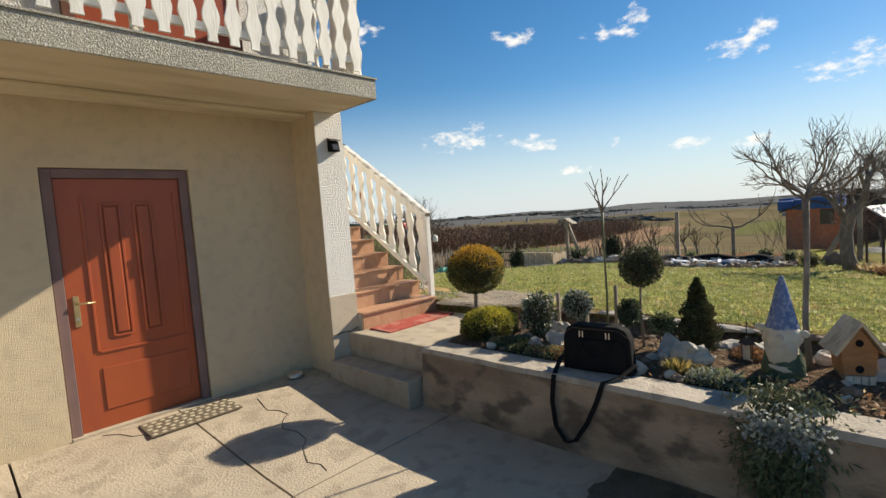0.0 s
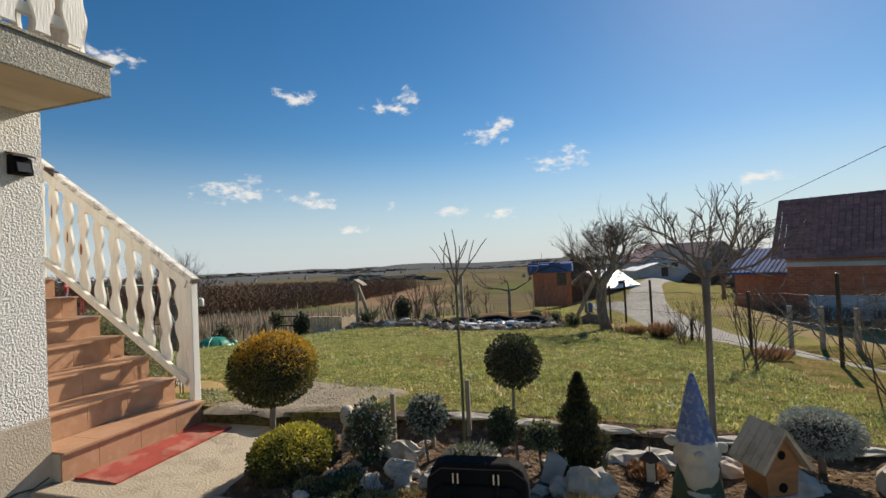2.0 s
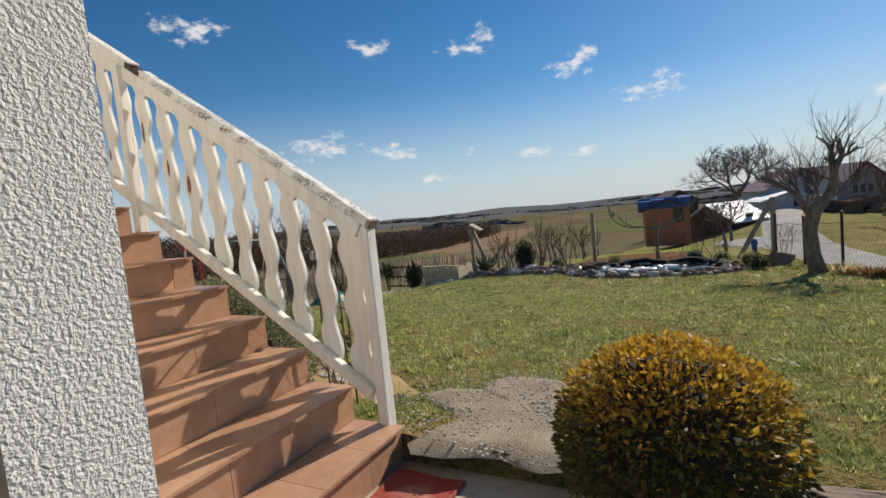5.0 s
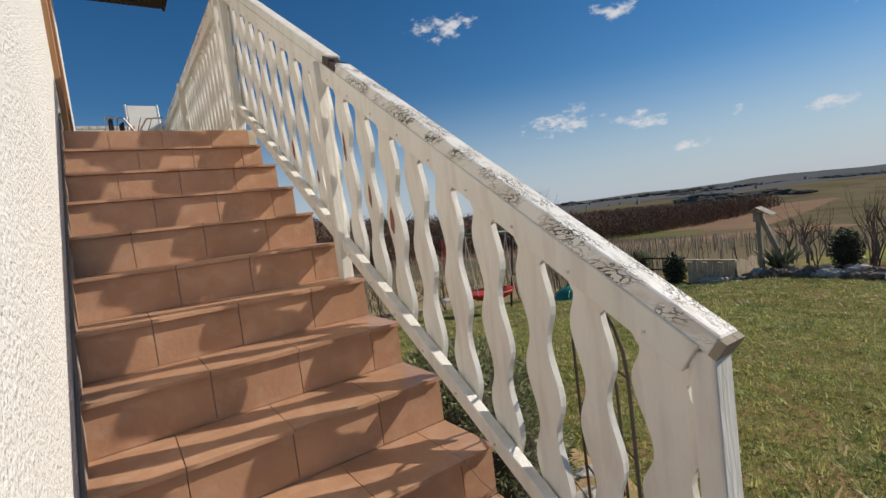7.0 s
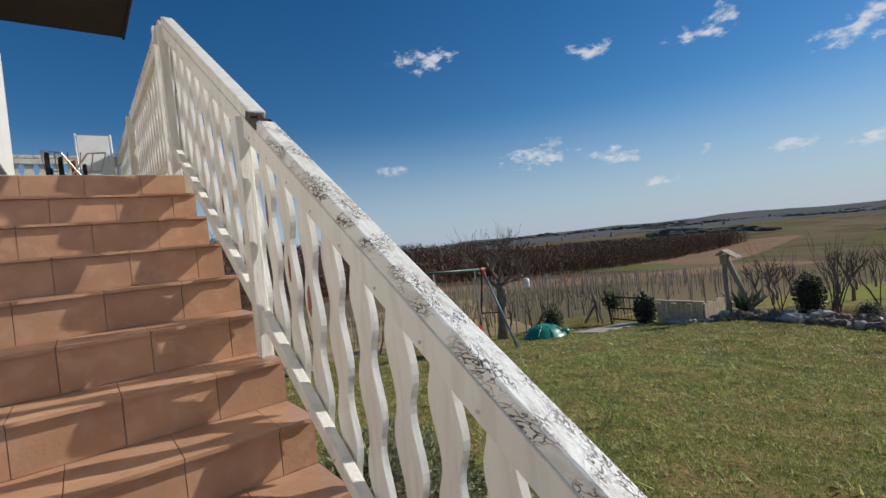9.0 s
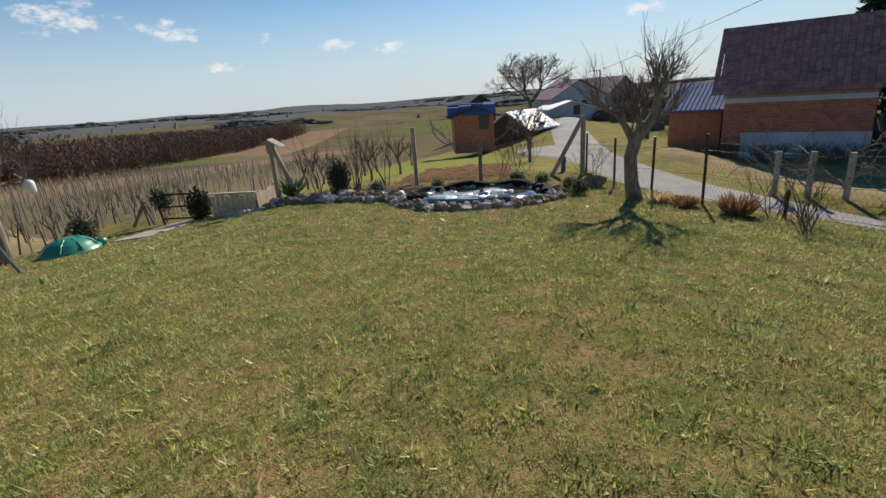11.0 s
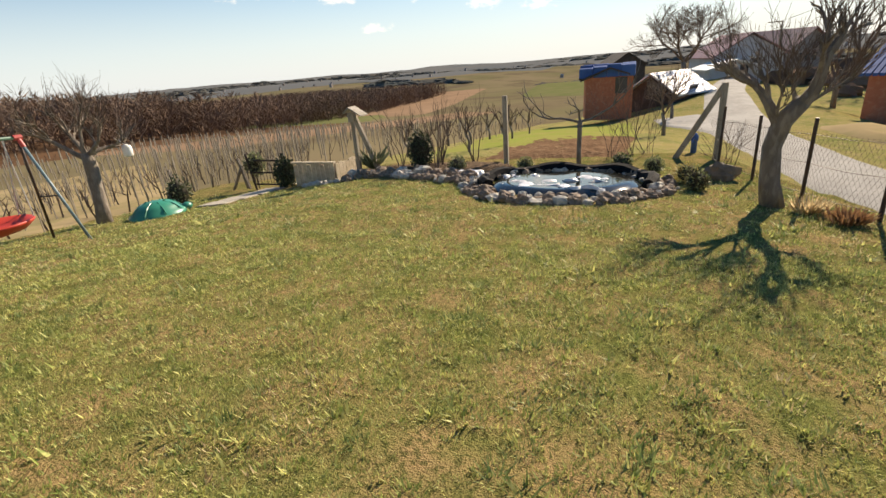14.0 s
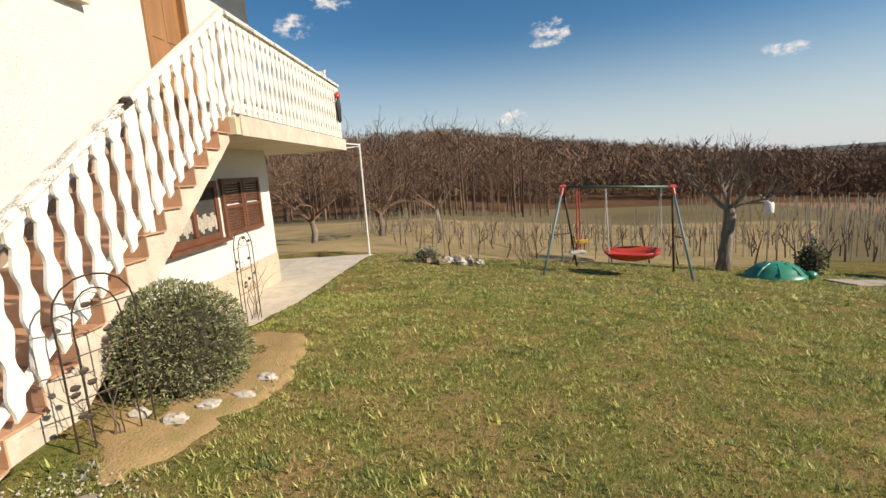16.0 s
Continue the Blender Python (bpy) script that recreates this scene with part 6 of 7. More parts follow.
# ---- pond and rock border ----
disc_sheet("pond_water", 14.5, 3.65, 1.25, 1.4, 0.10, POND, "dark still water of a small garden pond", "pond", 0.0, 0.1, 1.0)
for i, (x, y, rx, ry) in enumerate(((14.1, 4.15, 0.42, 0.42), (14.5, 3.2, 0.3, 0.38), (15.4, 5.9, 0.4, 0.5), (13.7, 3.3, 0.2, 0.3), (14.9, 4.5, 0.2, 0.3))):
    disc_sheet("pond_sheet", x, y, rx, ry, 0.10, LINER, "crumpled pale sheet lying on the pond edge", "sheet", 0.08, 0.9, i * 2.0, 36, 12)
gp = random.Random(21)
rim = Shape()
rim.tube([(14.55 + 1.32 * math.cos(a), 3.65 + 1.5 * math.sin(a), height(14.55 + 1.32 * math.cos(a), 3.65 + 1.5 * math.sin(a)) + 0.10 + 0.04 * math.sin(a * 7)) for a in np.linspace(-1.9, 2.2, 30)], 0.11, 7)
whole("pond_liner", rim, BAGCLOTH, "black folded pond liner along the water's edge", "pond liner")
for i in range(70):
    a, rr = gp.uniform(0, 6.283), gp.uniform(0.88, 1.22)
    x, y = 14.4 + 1.4 * rr * math.cos(a), 3.65 + 1.55 * rr * math.sin(a)
    q = gp.uniform(0.025, 0.06)
    rock((x, y, height(x, y) + q * 0.6 + (0.05 if rr < 1 else 0)), (q, q * 1.2, q * 0.8), i * 0.7, "small stone among the pond rim", ROCK if i % 3 else ROCKB, "pond rim stones")
for i in range(58):
    a = 6.283 * i / 58
    for lay in range(2 if math.cos(a) < 0.3 else 1):
        rr = 1.0 + gp.uniform(-0.03, 0.05) + 0.13 * lay
        x, y = 14.4 + 1.4 * rr * math.cos(a), 3.65 + 1.55 * rr * math.sin(a)
        q = gp.uniform(0.05, 0.135)
        rock((x, y, height(x, y) + q * (0.55 - 0.3 * lay)), (q, q * gp.uniform(0.8, 1.3), q * gp.uniform(0.6, 0.9)), i * 1.3 + lay, "field stone in the rim of the garden pond", ROCK if gp.random() < 0.25 else ROCKB, "pond rim stones")
chain = ((14.6, 5.5), (15.0, 6.3), (15.5, 7.2), (15.8, 8.2), (15.85, 9.2), (15.7, 10.1))
for (ax, ay), (bx, by) in zip(chain, chain[1:]):
    for i in range(9):
        q = i / 9
        for lay in range(2):
            x, y = ax + (bx - ax) * q + gp.uniform(-0.12, 0.12) + 0.25 * lay, ay + (by - ay) * q
            r = gp.uniform(0.06, 0.145) * (1 if y < 9 else 0.75)
            if lay and y > 9:
                continue
            x -= 0.3 * smooth01((y - 8.6) / 0.8)
            rock((x, y, height(x, y) + r * (0.4 + 0.6 * lay)), (r, r * gp.uniform(0.8, 1.4), r * 0.75), i * 2.1 + ax + lay * 5, "rough stone in the low border wall", ROCK if gp.random() < 0.3 or y > 9 else ROCKB, "border wall stones")
disc_sheet("planting_soil", 16.6, 7.5, 0.9, 2.6, 0.10, SOIL, "dark planting soil behind the stone border", "soil", 0.08, 0.2, 8.0)
for x, y, r, m, lab in ((15.9, 2.1, 0.17, LEAFLAV, "small grey-green bush at the pond"), (16.1, 2.7, 0.2, LEAFDARK, "low dark bush at the pond"), (14.9, 1.6, 0.19, LEAFSTRAW, "rounded straw-coloured grass clump at the pond"), (16.2, 4.7, 0.16, LEAFLAV, "small grey-green bush at the pond"), (14.3, 1.5, 0.17, LEAFBROWN, "low brown clump at the pond"), (16.2, 6.3, 0.2, LEAFOLIVE, "low green clump behind the border")):
    bush("shrub", (x, y, height(x, y) + r * 0.9), (r, r, r * 0.95), 700, 0.05, [m, LEAFLAV], lab, "shrub", None, None, 0.45, 0.2, 0.4, 0.6)
bush("shrub", (16.75, 7.45, height(16.7, 7.4) + 0.48), (0.30, 0.30, 0.48), 2200, 0.06, [LEAFEVER, LEAFDARK], "dark upright evergreen behind the stone border", "shrub", 0.03, None, 0.45, 0.15)
yz = height(16.6, 8.75)
tuft("yucca", (16.6, 8.75, yz + 0.12), 60, 0.6, LEAFOLIVE, "spiky green yucca behind the stone border", "yucca", 0.9, 0.05, 0.06)
for x, y in ((16.9, 7.0), (17.4, 7.2), (16.4, 6.9), (17.1, 8.2), (17.8, 6.4)):
    g_ = random.Random(int(x * 10))
    s = Shape()
    for i in range(4):
        branch(s, (x + g_.gauss(0, 0.05), y + g_.gauss(0, 0.05), height(x, y) - 0.02), (g_.gauss(0, 0.15), g_.gauss(0, 0.15), 1), 0.75, 0.016, 3, g_, 2, 0.35, 0.72, 0.08, 0.3, 5, 0.6)
    whole("shrub", s, TWIG, "tall bare-twigged shrub behind the border", "shrub")
# tall forked post with nesting box
bz = height(16.4, 8.95)
bp_ = thing("birdhouse_post", (16.4, 8.95, bz), "grey wooden post with slanting brace and nesting box", "birdhouse")
part("post", Shape().beam((16.4, 9.05, bz - 0.1), (16.4, 9.05, bz + 1.55), 0.10, 0.10, 0, (1, 0, 0)), OLDWOOD, bp_)
part("brace", Shape().beam((16.5, 8.45, bz - 0.1), (16.4, 9.0, bz + 1.5), 0.11, 0.09, 0, (1, 0, 0)), OLDWOOD, bp_)
part("box", Shape().box(16.31, 16.49, 8.96, 9.14, bz + 1.36, bz + 1.6), OLDWOOD, bp_, bevel=0.01)
part("roof", Shape().hexa(((16.22, 8.72, bz + 1.50), (16.58, 8.72, bz + 1.50), (16.58, 9.04, bz + 1.70), (16.22, 9.04, bz + 1.70), (16.22, 8.72, bz + 1.53), (16.58, 8.72, bz + 1.53), (16.58, 9.04, bz + 1.73), (16.22, 9.04, bz + 1.73))), CAP, bp_, "pale board roof")
part("roof", Shape().hexa(((16.22, 9.04, bz + 1.70), (16.58, 9.04, bz + 1.70), (16.58, 9.2, bz + 1.58), (16.22, 9.2, bz + 1.58), (16.22, 9.04, bz + 1.73), (16.58, 9.04, bz + 1.73), (16.58, 9.2, bz + 1.61), (16.22, 9.2, bz + 1.61))), CAP, bp_, "pale board roof")
# planter of old boards, gate and path
pz = height(16.3, 10.4)
pb = thing("planter_box", (16.3, 10.05, pz), "low bin of weathered grey boards beside the gate", "planter")
for i in range(9):
    y = 9.45 + i * 0.135
    part("board", Shape().box(15.82, 15.86, y, y + 0.125, pz - 0.05, pz + 0.60 + 0.03 * math.sin(i * 2.2)), SHAKE, pb)
for i in range(7):
    x = 15.90 + i * 0.16
    part("board", Shape().box(x, x + 0.15, 9.42, 9.45, pz - 0.05, pz + 0.58 + 0.03 * math.sin(i * 1.7)), SHAKE, pb)
part("rim", Shape().box(15.79, 15.90, 9.40, 10.7, pz + 0.61, pz + 0.65), SHAKE, pb)
part("fill", Shape().box(15.86, 17.0, 9.45, 10.65, pz - 0.05, pz + 0.38), SOIL, pb)
gz = height(16.2, 11.7)
gate = thing("garden_gate", (16.2, 11.7, gz), "dark wire garden gate between slanting posts", "gate")
for y, lean in ((12.3, 0.12), (11.2, 0.0)):
    part("post", Shape().tube([(16.15, y, gz - 0.1), (16.1, y + lean, gz + 0.98)], 0.035, 7), STEEL, gate)
for z in (0.12, 0.45, 0.78):
    part("crossbar", Shape().tube([(16.13, 12.3, gz + z), (16.13, 11.2, gz + z)], 0.026, 6), STEEL, gate)
for i in range(9):
    y = 11.3 + i * 0.11
    part("wire", Shape().tube([(16.13, y, gz + 0.1), (16.13, y, gz + 0.8)], 0.006, 4), STEEL, gate)
bush("ivy", (16.05, 11.15, gz + 0.45), (0.22, 0.28, 0.42), 1500, 0.07, [LEAFDARK, LEAFEVER], "dark ivy clump climbing the gate post", "shrub", None, gz, 0.6, 0.2, 0.4)
bush("ivy", (16.3, 12.35, gz + 0.65), (0.2, 0.3, 0.3), 900, 0.07, [LEAFOLIVE, LEAFLAV], "grey-green climber on the gate post", "shrub", 0.02, gz, 0.6, 0.25, 0.5)
for i in range(4):
    x = 13.7 + i * 0.62
    s = Shape()
    zz = [height(q, w) + 0.03 for q, w in ((x, 11.05), (x + 0.58, 11.15), (x + 0.58, 12.0), (x, 11.9))]
    s.hexa([(x, 11.05, zz[0] - 0.1), (x + 0.58, 11.15, zz[1] - 0.1), (x + 0.58, 12.0, zz[2] - 0.1), (x, 11.9, zz[3] - 0.1), (x, 11.05, zz[0]), (x + 0.58, 11.15, zz[1]), (x + 0.58, 12.0, zz[2]), (x, 11.9, zz[3])])
    whole("paving_slab", s, CAP, "pale concrete slab of the short path to the gate", "paving slab", "path slabs", bevel=0.01)
for x, y in ((16.6, 13.2), (14.6, 13.6)):
    z = height(x, y)
    ob = thing("trestle", (x, y, z), "dark wooden vine trestle leaning by the fence", "trestle", "vine trestles")
    part("leg", Shape().beam((x - 0.1, y - 0.35, z - 0.05), (x, y, z + 0.85), 0.06, 0.06), BARK, ob)
    part("leg", Shape().beam((x + 0.1, y + 0.5, z - 0.05), (x, y - 0.1, z + 0.72), 0.06, 0.06), BARK, ob)
    part("leg", Shape().beam((x + 0.2, y + 0.05, z - 0.05), (x, y, z + 0.9), 0.06, 0.06), BARK, ob)

# ---- posts, fence and twigs along the road ----
fp = height(17.3, 5.4)
whole("wooden_post", Shape().box(17.25, 17.36, 5.35, 5.46, fp - 0.1, 1.05), OLDWOOD, "squared grey wooden post by the garden plot", "post", bevel=0.008)
wz = height(18.0, 0.75)
wp = thing("brace_post", (18.0, 0.75, wz), "wooden corner post with a slanting brace", "post")
part("post", Shape().box(17.94, 18.06, 0.69, 0.81, wz - 0.1, wz + 1.65), OLDWOOD, wp, bevel=0.008)
part("brace", Shape().beam((18.3, 1.6, wz - 0.1), (18.0, 0.77, wz + 1.58), 0.11, 0.11), OLDWOOD, wp)
rock((15.3, 1.05, height(15.3, 1.05) + 0.12), (0.24, 0.26, 0.19), 3, "squared brown boulder by the fence", ROCKB)
hz_ = height(19.2, 1.1)
pump = thing("hand_pump", (19.2, 1.1, hz_), "small blue garden standpipe by the brace post", "standpipe")
part("pipe", Shape().lathe((19.2, 1.1, hz_), ((0.07, -0.05), (0.07, 0.28), (0.09, 0.30), (0.09, 0.40), (0.05, 0.47), (0.01, 0.48)), 12), BLUESHEET, pump, smooth=True)
part("spout", Shape().tube([(19.2, 1.1, hz_ + 0.33), (19.07, 1.15, hz_ + 0.34), (19.03, 1.16, hz_ + 0.27)], 0.022, 6), BLUESHEET, pump)


fence = thing("wire_fence", (11.0, fence_y(11), height(11, 0)), "wire mesh fence on dark iron posts along the road", "fence")
TALL = {13.8: 1.15, 12.6: 1.2, 11.2: 0.42, 9.7: 0.95, 15.4: 1.1}
xs = (5.0, 6.6, 8.2, 9.7, 11.2, 12.6, 13.8, 15.4, 17.0)
for i, x in enumerate(xs):
    y = fence_y(x)
    z = height(x, y)
    part("post", Shape().tube([(x, y, z - 0.1), (x + 0.03 * math.sin(i * 3), y, z + TALL.get(x, 1.2))], 0.026, 7), STEEL, fence)
for z in (0.08, 0.5, 0.9):
    part("wire", Shape().tube([(x, fence_y(x), height(x, fence_y(x)) + z + (0.03 if i % 2 else 0)) for i, x in enumerate(np.arange(4.8, 18.0, 0.6))], 0.004, 4), STEEL, fence)
net = Shape()
x = 9.0
while x < 17.2:
    for sg in (-1, 1):
        a, b = (x, x + 0.55) if sg > 0 else (x + 0.55, x)
        net.tube([(a, fence_y(a), height(a, fence_y(a)) + 0.05), (b, fence_y(b), height(b, fence_y(b)) + 0.95)], 0.0014, 3, caps=False)
    x += 0.075
part("mesh", net, STEEL, fence, "thin diamond wire mesh")
for k, (x, y, n, h, m, lab) in enumerate(((11.5, -0.32, 420, 0.30, LEAFRUST, "rust-red dry grass tussock by the fence"), (12.4, 0.1, 260, 0.18, LEAFRUST, "rust-red dry grass tussock on the lawn"), (8.6, -1.4, 160, 0.2, LEAFRUST, "rust-brown dry tussock by the fence"), (12.9, 0.35, 200, 0.2, DRYBLADE, "straw-coloured dry tussock by the tree"), (6.4, 12.9, 160, 0.2, DRYBLADE, "dry straw tussock by the stone pile"))):
    tuft("grass_tussock", (x, y, height(x, y)), n, h, m, lab, "grass tuft", 0.75, 0.012, 0.16)
for x, y, h, n in ((10.1, -0.5, 0.42, 12), (7.5, -0.85, 0.95, 10), (10.9, -0.9, 0.75, 8), (11.4, -0.8, 0.7, 7), (5.4, -1.2, 0.8, 7), (7.9, 13.1, 0.6, 10), (16.2, 0.8, 0.9, 7), (18.4, 2.6, 1.5, 8), (18.8, 2.2, 1.4, 7), (18.0, 3.0, 1.1, 6)):
    g_ = random.Random(int(x * 37 + y * 11))
    s = Shape()
    for i in range(n):
        branch(s, (x + g_.gauss(0, 0.06), y + g_.gauss(0, 0.06), height(x, y) - 0.02), (g_.gauss(0, 0.35), g_.gauss(0, 0.35), 1), h * 0.6, 0.008, 2, g_, 3, 0.4, 0.65, 0.08, 0.3, 4, 0.6)
    whole("shrub", s, TWIG, "leafless shrub of upright brown twigs", "shrub", "bare shrubs")
for k in range(9):
    x, y = 30.6 - 0.42 * k + 0.3 * math.sin(k * 2.3), -8.3 - 0.86 * k
    g_ = random.Random(700 + k)
    s = Shape()
    for i in range(14):
        branch(s, (x + g_.gauss(0, 0.3), y + g_.gauss(0, 0.3), height(x, y) - 0.05), (g_.gauss(0, 0.45), g_.gauss(0, 0.45), 1), 0.55, 0.022, 2, g_, 4, 0.6, 0.7, 0.12, 0.2, 4, 0.6)
    whole("thicket", s, TWIG, "dark leafless thicket on the bank below the barn", "shrub", "thickets on the bank")
# stone pile by the vineyard
for i in range(18):
    x, y = 6.3 + gp.gauss(0, 0.35), 12.6 + gp.gauss(0, 0.2)
    r = gp.uniform(0.05, 0.13)
    rock((x, y, height(x, y) + r * 0.5), (r, r * 1.2, r * 0.8), i * 1.9, "grey stone in a loose heap by the vineyard", ROCKB if i % 2 else ROCK, "heap of stones")
bush("herb_clump", (5.6, 12.7, height(5.6, 12.7) + 0.15), (0.30, 0.22, 0.2), 700, 0.06, [LEAFGREY, LEAFLAV], "silver herb clump beside the stone heap", "shrub", None, None, 0.3, 0.25, 0.4)
bush("shrub", (14.15, 12.9, height(14.15, 12.9) + 0.3), (0.28, 0.28, 0.42), 900, 0.07, [LEAFOLIVE, LEAFDARK], "upright green shrub beside the path", "shrub", 0.02, None, 0.5, 0.3, 0.6)

# ---- road, fields and buildings beyond ----
ROAD = ((3.0, -13.5), (8.0, -10.4), (12.0, -7.1), (14.8, -4.9), (17.9, -3.7), (21.3, -2.6), (26.0, -2.0), (31.0, -1.8), (42.0, -2.9), (53.0, -4.4), (70.0, -9.0), (95.0, -20.0))


def lane(u, v):
    q = u * (len(ROAD) - 1)
    i = min(int(q), len(ROAD) - 2)
    t = q - i
    p0, p1, p2, p3 = (Vector(ROAD[max(0, min(len(ROAD) - 1, i + k))]) for k in (-1, 0, 1, 2))
    p = 0.5 * ((2 * p1) + (p2 - p0) * t + (2 * p0 - 5 * p1 + 4 * p2 - p3) * t * t + (3 * p1 - p0 - 3 * p2 + p3) * t ** 3)
    d = (p2 - p1).normalized()
    p = p + Vector((-d.y, d.x)) * (v - 0.5) * 2.9
    return p.x, p.y


drape("road", lane, 90, 6, 0.05, ROADMAT, "pale worn asphalt lane past the garden", "road", 0.01)


def quad(a, b, c, d):
    def fn(u, v):
        return ((a[0] * (1 - u) + b[0] * u) * (1 - v) + (d[0] * (1 - u) + c[0] * u) * v, (a[1] * (1 - u) + b[1] * u) * (1 - v) + (d[1] * (1 - u) + c[1] * u) * v)
    return fn


drape("garden_plot", quad((18.2, 2.6), (26, 2.4), (27, 6.2), (18.2, 6.4)), 24, 18, 0.05, BAREGROUND, "dug brown vegetable plot beyond the pond", "soil", 0.10)
drape("lane_apron", quad((27, -0.9), (37, -1.0), (38, 1.6), (33, 1.2)), 14, 10, 0.06, ROADMAT, "pale worn turning place beside the lane", "road", 0.02)
drape("meadow", quad((26, 2.2), (40, 2.6), (46, 14), (20, 9.5)), 20, 16, 0.06, MEADOW, "bright green grass strip beyond the plot", "meadow", 0.04)
drape("dry_field_north", quad((-12, 14.1), (15.2, 14.1), (34, 40), (-12, 44)), 40, 40, 0.08, DRYFIELD, "pale dry grass between vineyard and wood", "field", 0.08)
drape("bank", quad((14.5, -7.3), (30, -4.1), (31, -9.0), (17, -12.5)), 24, 10, 0.12, DRYFIELD, "dry grassy bank across the lane", "bank", 0.12)
drape("ploughed_field", quad((48, 45), (150, 40), (165, 58), (46, 72)), 30, 14, 0.15, PLOUGH, "long ploughed brown field on the slope", "field", 0.1)
drape("ploughed_field_far", quad((160, 70), (420, 120), (420, 170), (150, 105)), 20, 10, 0.6, PLOUGH, "far ploughed field", "field")
drape("green_field_far", quad((230, -10), (520, 20), (560, 90), (260, 60)), 20, 12, 0.6, GREENFIELD, "far green field across the valley", "field")
drape("green_field_valley", quad((130, 75), (230, 100), (240, 150), (120, 120)), 14, 10, 0.5, GREENFIELD, "green field in the valley", "field")

# brick barn across the lane
U, N = Vector((-0.505, -0.863, 0)), Vector((0.863, -0.505, 0))
C0 = Vector((32.2, -9.4, 0))
bzb = -2.5
barn = thing("brick_barn", (31.5, -12.5, bzb), "unplastered red-brick barn with an old tiled roof", "barn")


def face(p, u0, u1, z0, z1, d0, d1, k=0, s=None):
    s = s or Shape()
    pts = [C0 + U * a + N * b for a, b in ((u0, d0), (u1, d0), (u1, d1), (u0, d1))]
    return s.hexa([(q.x, q.y, z0) for q in pts] + [(q.x, q.y, z1) for q in pts], k)


EAVE, RIDGE = 0.95, 4.15
part("wall", face(0, 0, 6.2, bzb - 0.5, EAVE, 0.03, 6.0), MORTAR, barn, "mortar and inner wall")
part("base", face(0, 0.9, 6.25, bzb - 0.5, bzb + 1.25, -0.06, 0.03), PALEPLASTER, barn, "pale plastered base")
part("ring_beam", face(0, -0.01, 6.21, 0.28, 0.52, -0.03, 0.03), PALEPLASTER, barn, "pale concrete ring beam")
bs = Shape()
zrow, row = bzb - 0.3, 0
while zrow < EAVE - 0.1:
    if not 0.20 < zrow < 0.50:
        u = -0.02 if row % 2 else -0.18
        while u < 6.2:
            face(0, max(u, -0.02), min(u + 0.30, 6.22), zrow, zrow + 0.135, 0.0, 0.04, 0, bs)
            u += 0.315
    zrow += 0.15
    row += 1
zrow, row = bzb - 0.3, 0
while zrow < EAVE - 0.1:
    d = 0.05
    while d < 5.9:
        face(0, -0.03, 0.0, zrow, zrow + 0.135, d, d + 0.30, 0, bs)
        d += 0.315
    zrow += 0.15
part("brickwork", bs, BRICKI, barn, "courses of red hollow bricks")
rs = Shape()
nrow, ncol = 17, 26
for i in range(nrow):
    for j in range(ncol):
        a0, a1 = -0.65 + j * (7.5 / ncol), -0.65 + (j + 1) * (7.5 / ncol) - 0.02
        t0, t1 = i / nrow, (i + 1.12) / nrow
        p = [C0 + U * a0 + N * (-0.45 + 2.5 * t0), C0 + U * a1 + N * (-0.45 + 2.5 * t0), C0 + U * a1 + N * (-0.45 + 2.5 * t1), C0 + U * a0 + N * (-0.45 + 2.5 * t1)]
        za, zb = EAVE - 0.22 + (RIDGE - EAVE + 0.22) * t0, EAVE - 0.22 + (RIDGE - EAVE + 0.22) * t1
        rs.hexa([(p[0].x, p[0].y, za), (p[1].x, p[1].y, za), (p[2].x, p[2].y, zb - 0.04), (p[3].x, p[3].y, zb - 0.04), (p[0].x, p[0].y, za + 0.05), (p[1].x, p[1].y, za + 0.05), (p[2].x, p[2].y, zb), (p[3].x, p[3].y, zb)])
part("roof", rs, CLAYROOF, barn, "rows of dark red clay tiles")["kind"] = "stuff"
pb1 = [C0 + U * a + N * b for a, b in ((-0.65, 2.05), (6.85, 2.05), (6.85, 6.4), (-0.65, 6.4))]
part("roof_back", Shape().hexa([(pb1[0].x, pb1[0].y, RIDGE - 0.06), (pb1[1].x, pb1[1].y, RIDGE - 0.06), (pb1[2].x, pb1[2].y, EAVE - 0.2), (pb1[3].x, pb1[3].y, EAVE - 0.2), (pb1[0].x, pb1[0].y, RIDGE), (pb1[1].x, pb1[1].y, RIDGE), (pb1[2].x, pb1[2].y, EAVE - 0.1), (pb1[3].x, pb1[3].y, EAVE - 0.1)]), CLAYROOF, barn)
for u in (0.0, 6.2):
    a, b, c = C0 + U * u + N * 0.03, C0 + U * u + N * 2.05, C0 + U * u + N * 6.0
    o = U * 0.2
    part("gable", Shape().add([(a.x, a.y, EAVE), (b.x, b.y, RIDGE - 0.1), (c.x, c.y, EAVE), (a.x + o.x, a.y + o.y, EAVE), (b.x + o.x, b.y + o.y, RIDGE - 0.1), (c.x + o.x, c.y + o.y, EAVE)], ((0, 1, 2), (5, 4, 3), (0, 3, 4, 1), (1, 4, 5, 2), (0, 2, 5, 3))), BRICKI, barn)
lean = thing("lean_to", (33.5, -7.6, bzb), "brick lean-to with a blue corrugated roof beside the barn", "shed")
part("wall", face(0, -2.9, -0.2, bzb - 0.5, -0.05, 0.9, 4.5), BRICKI, lean)
ls = Shape()
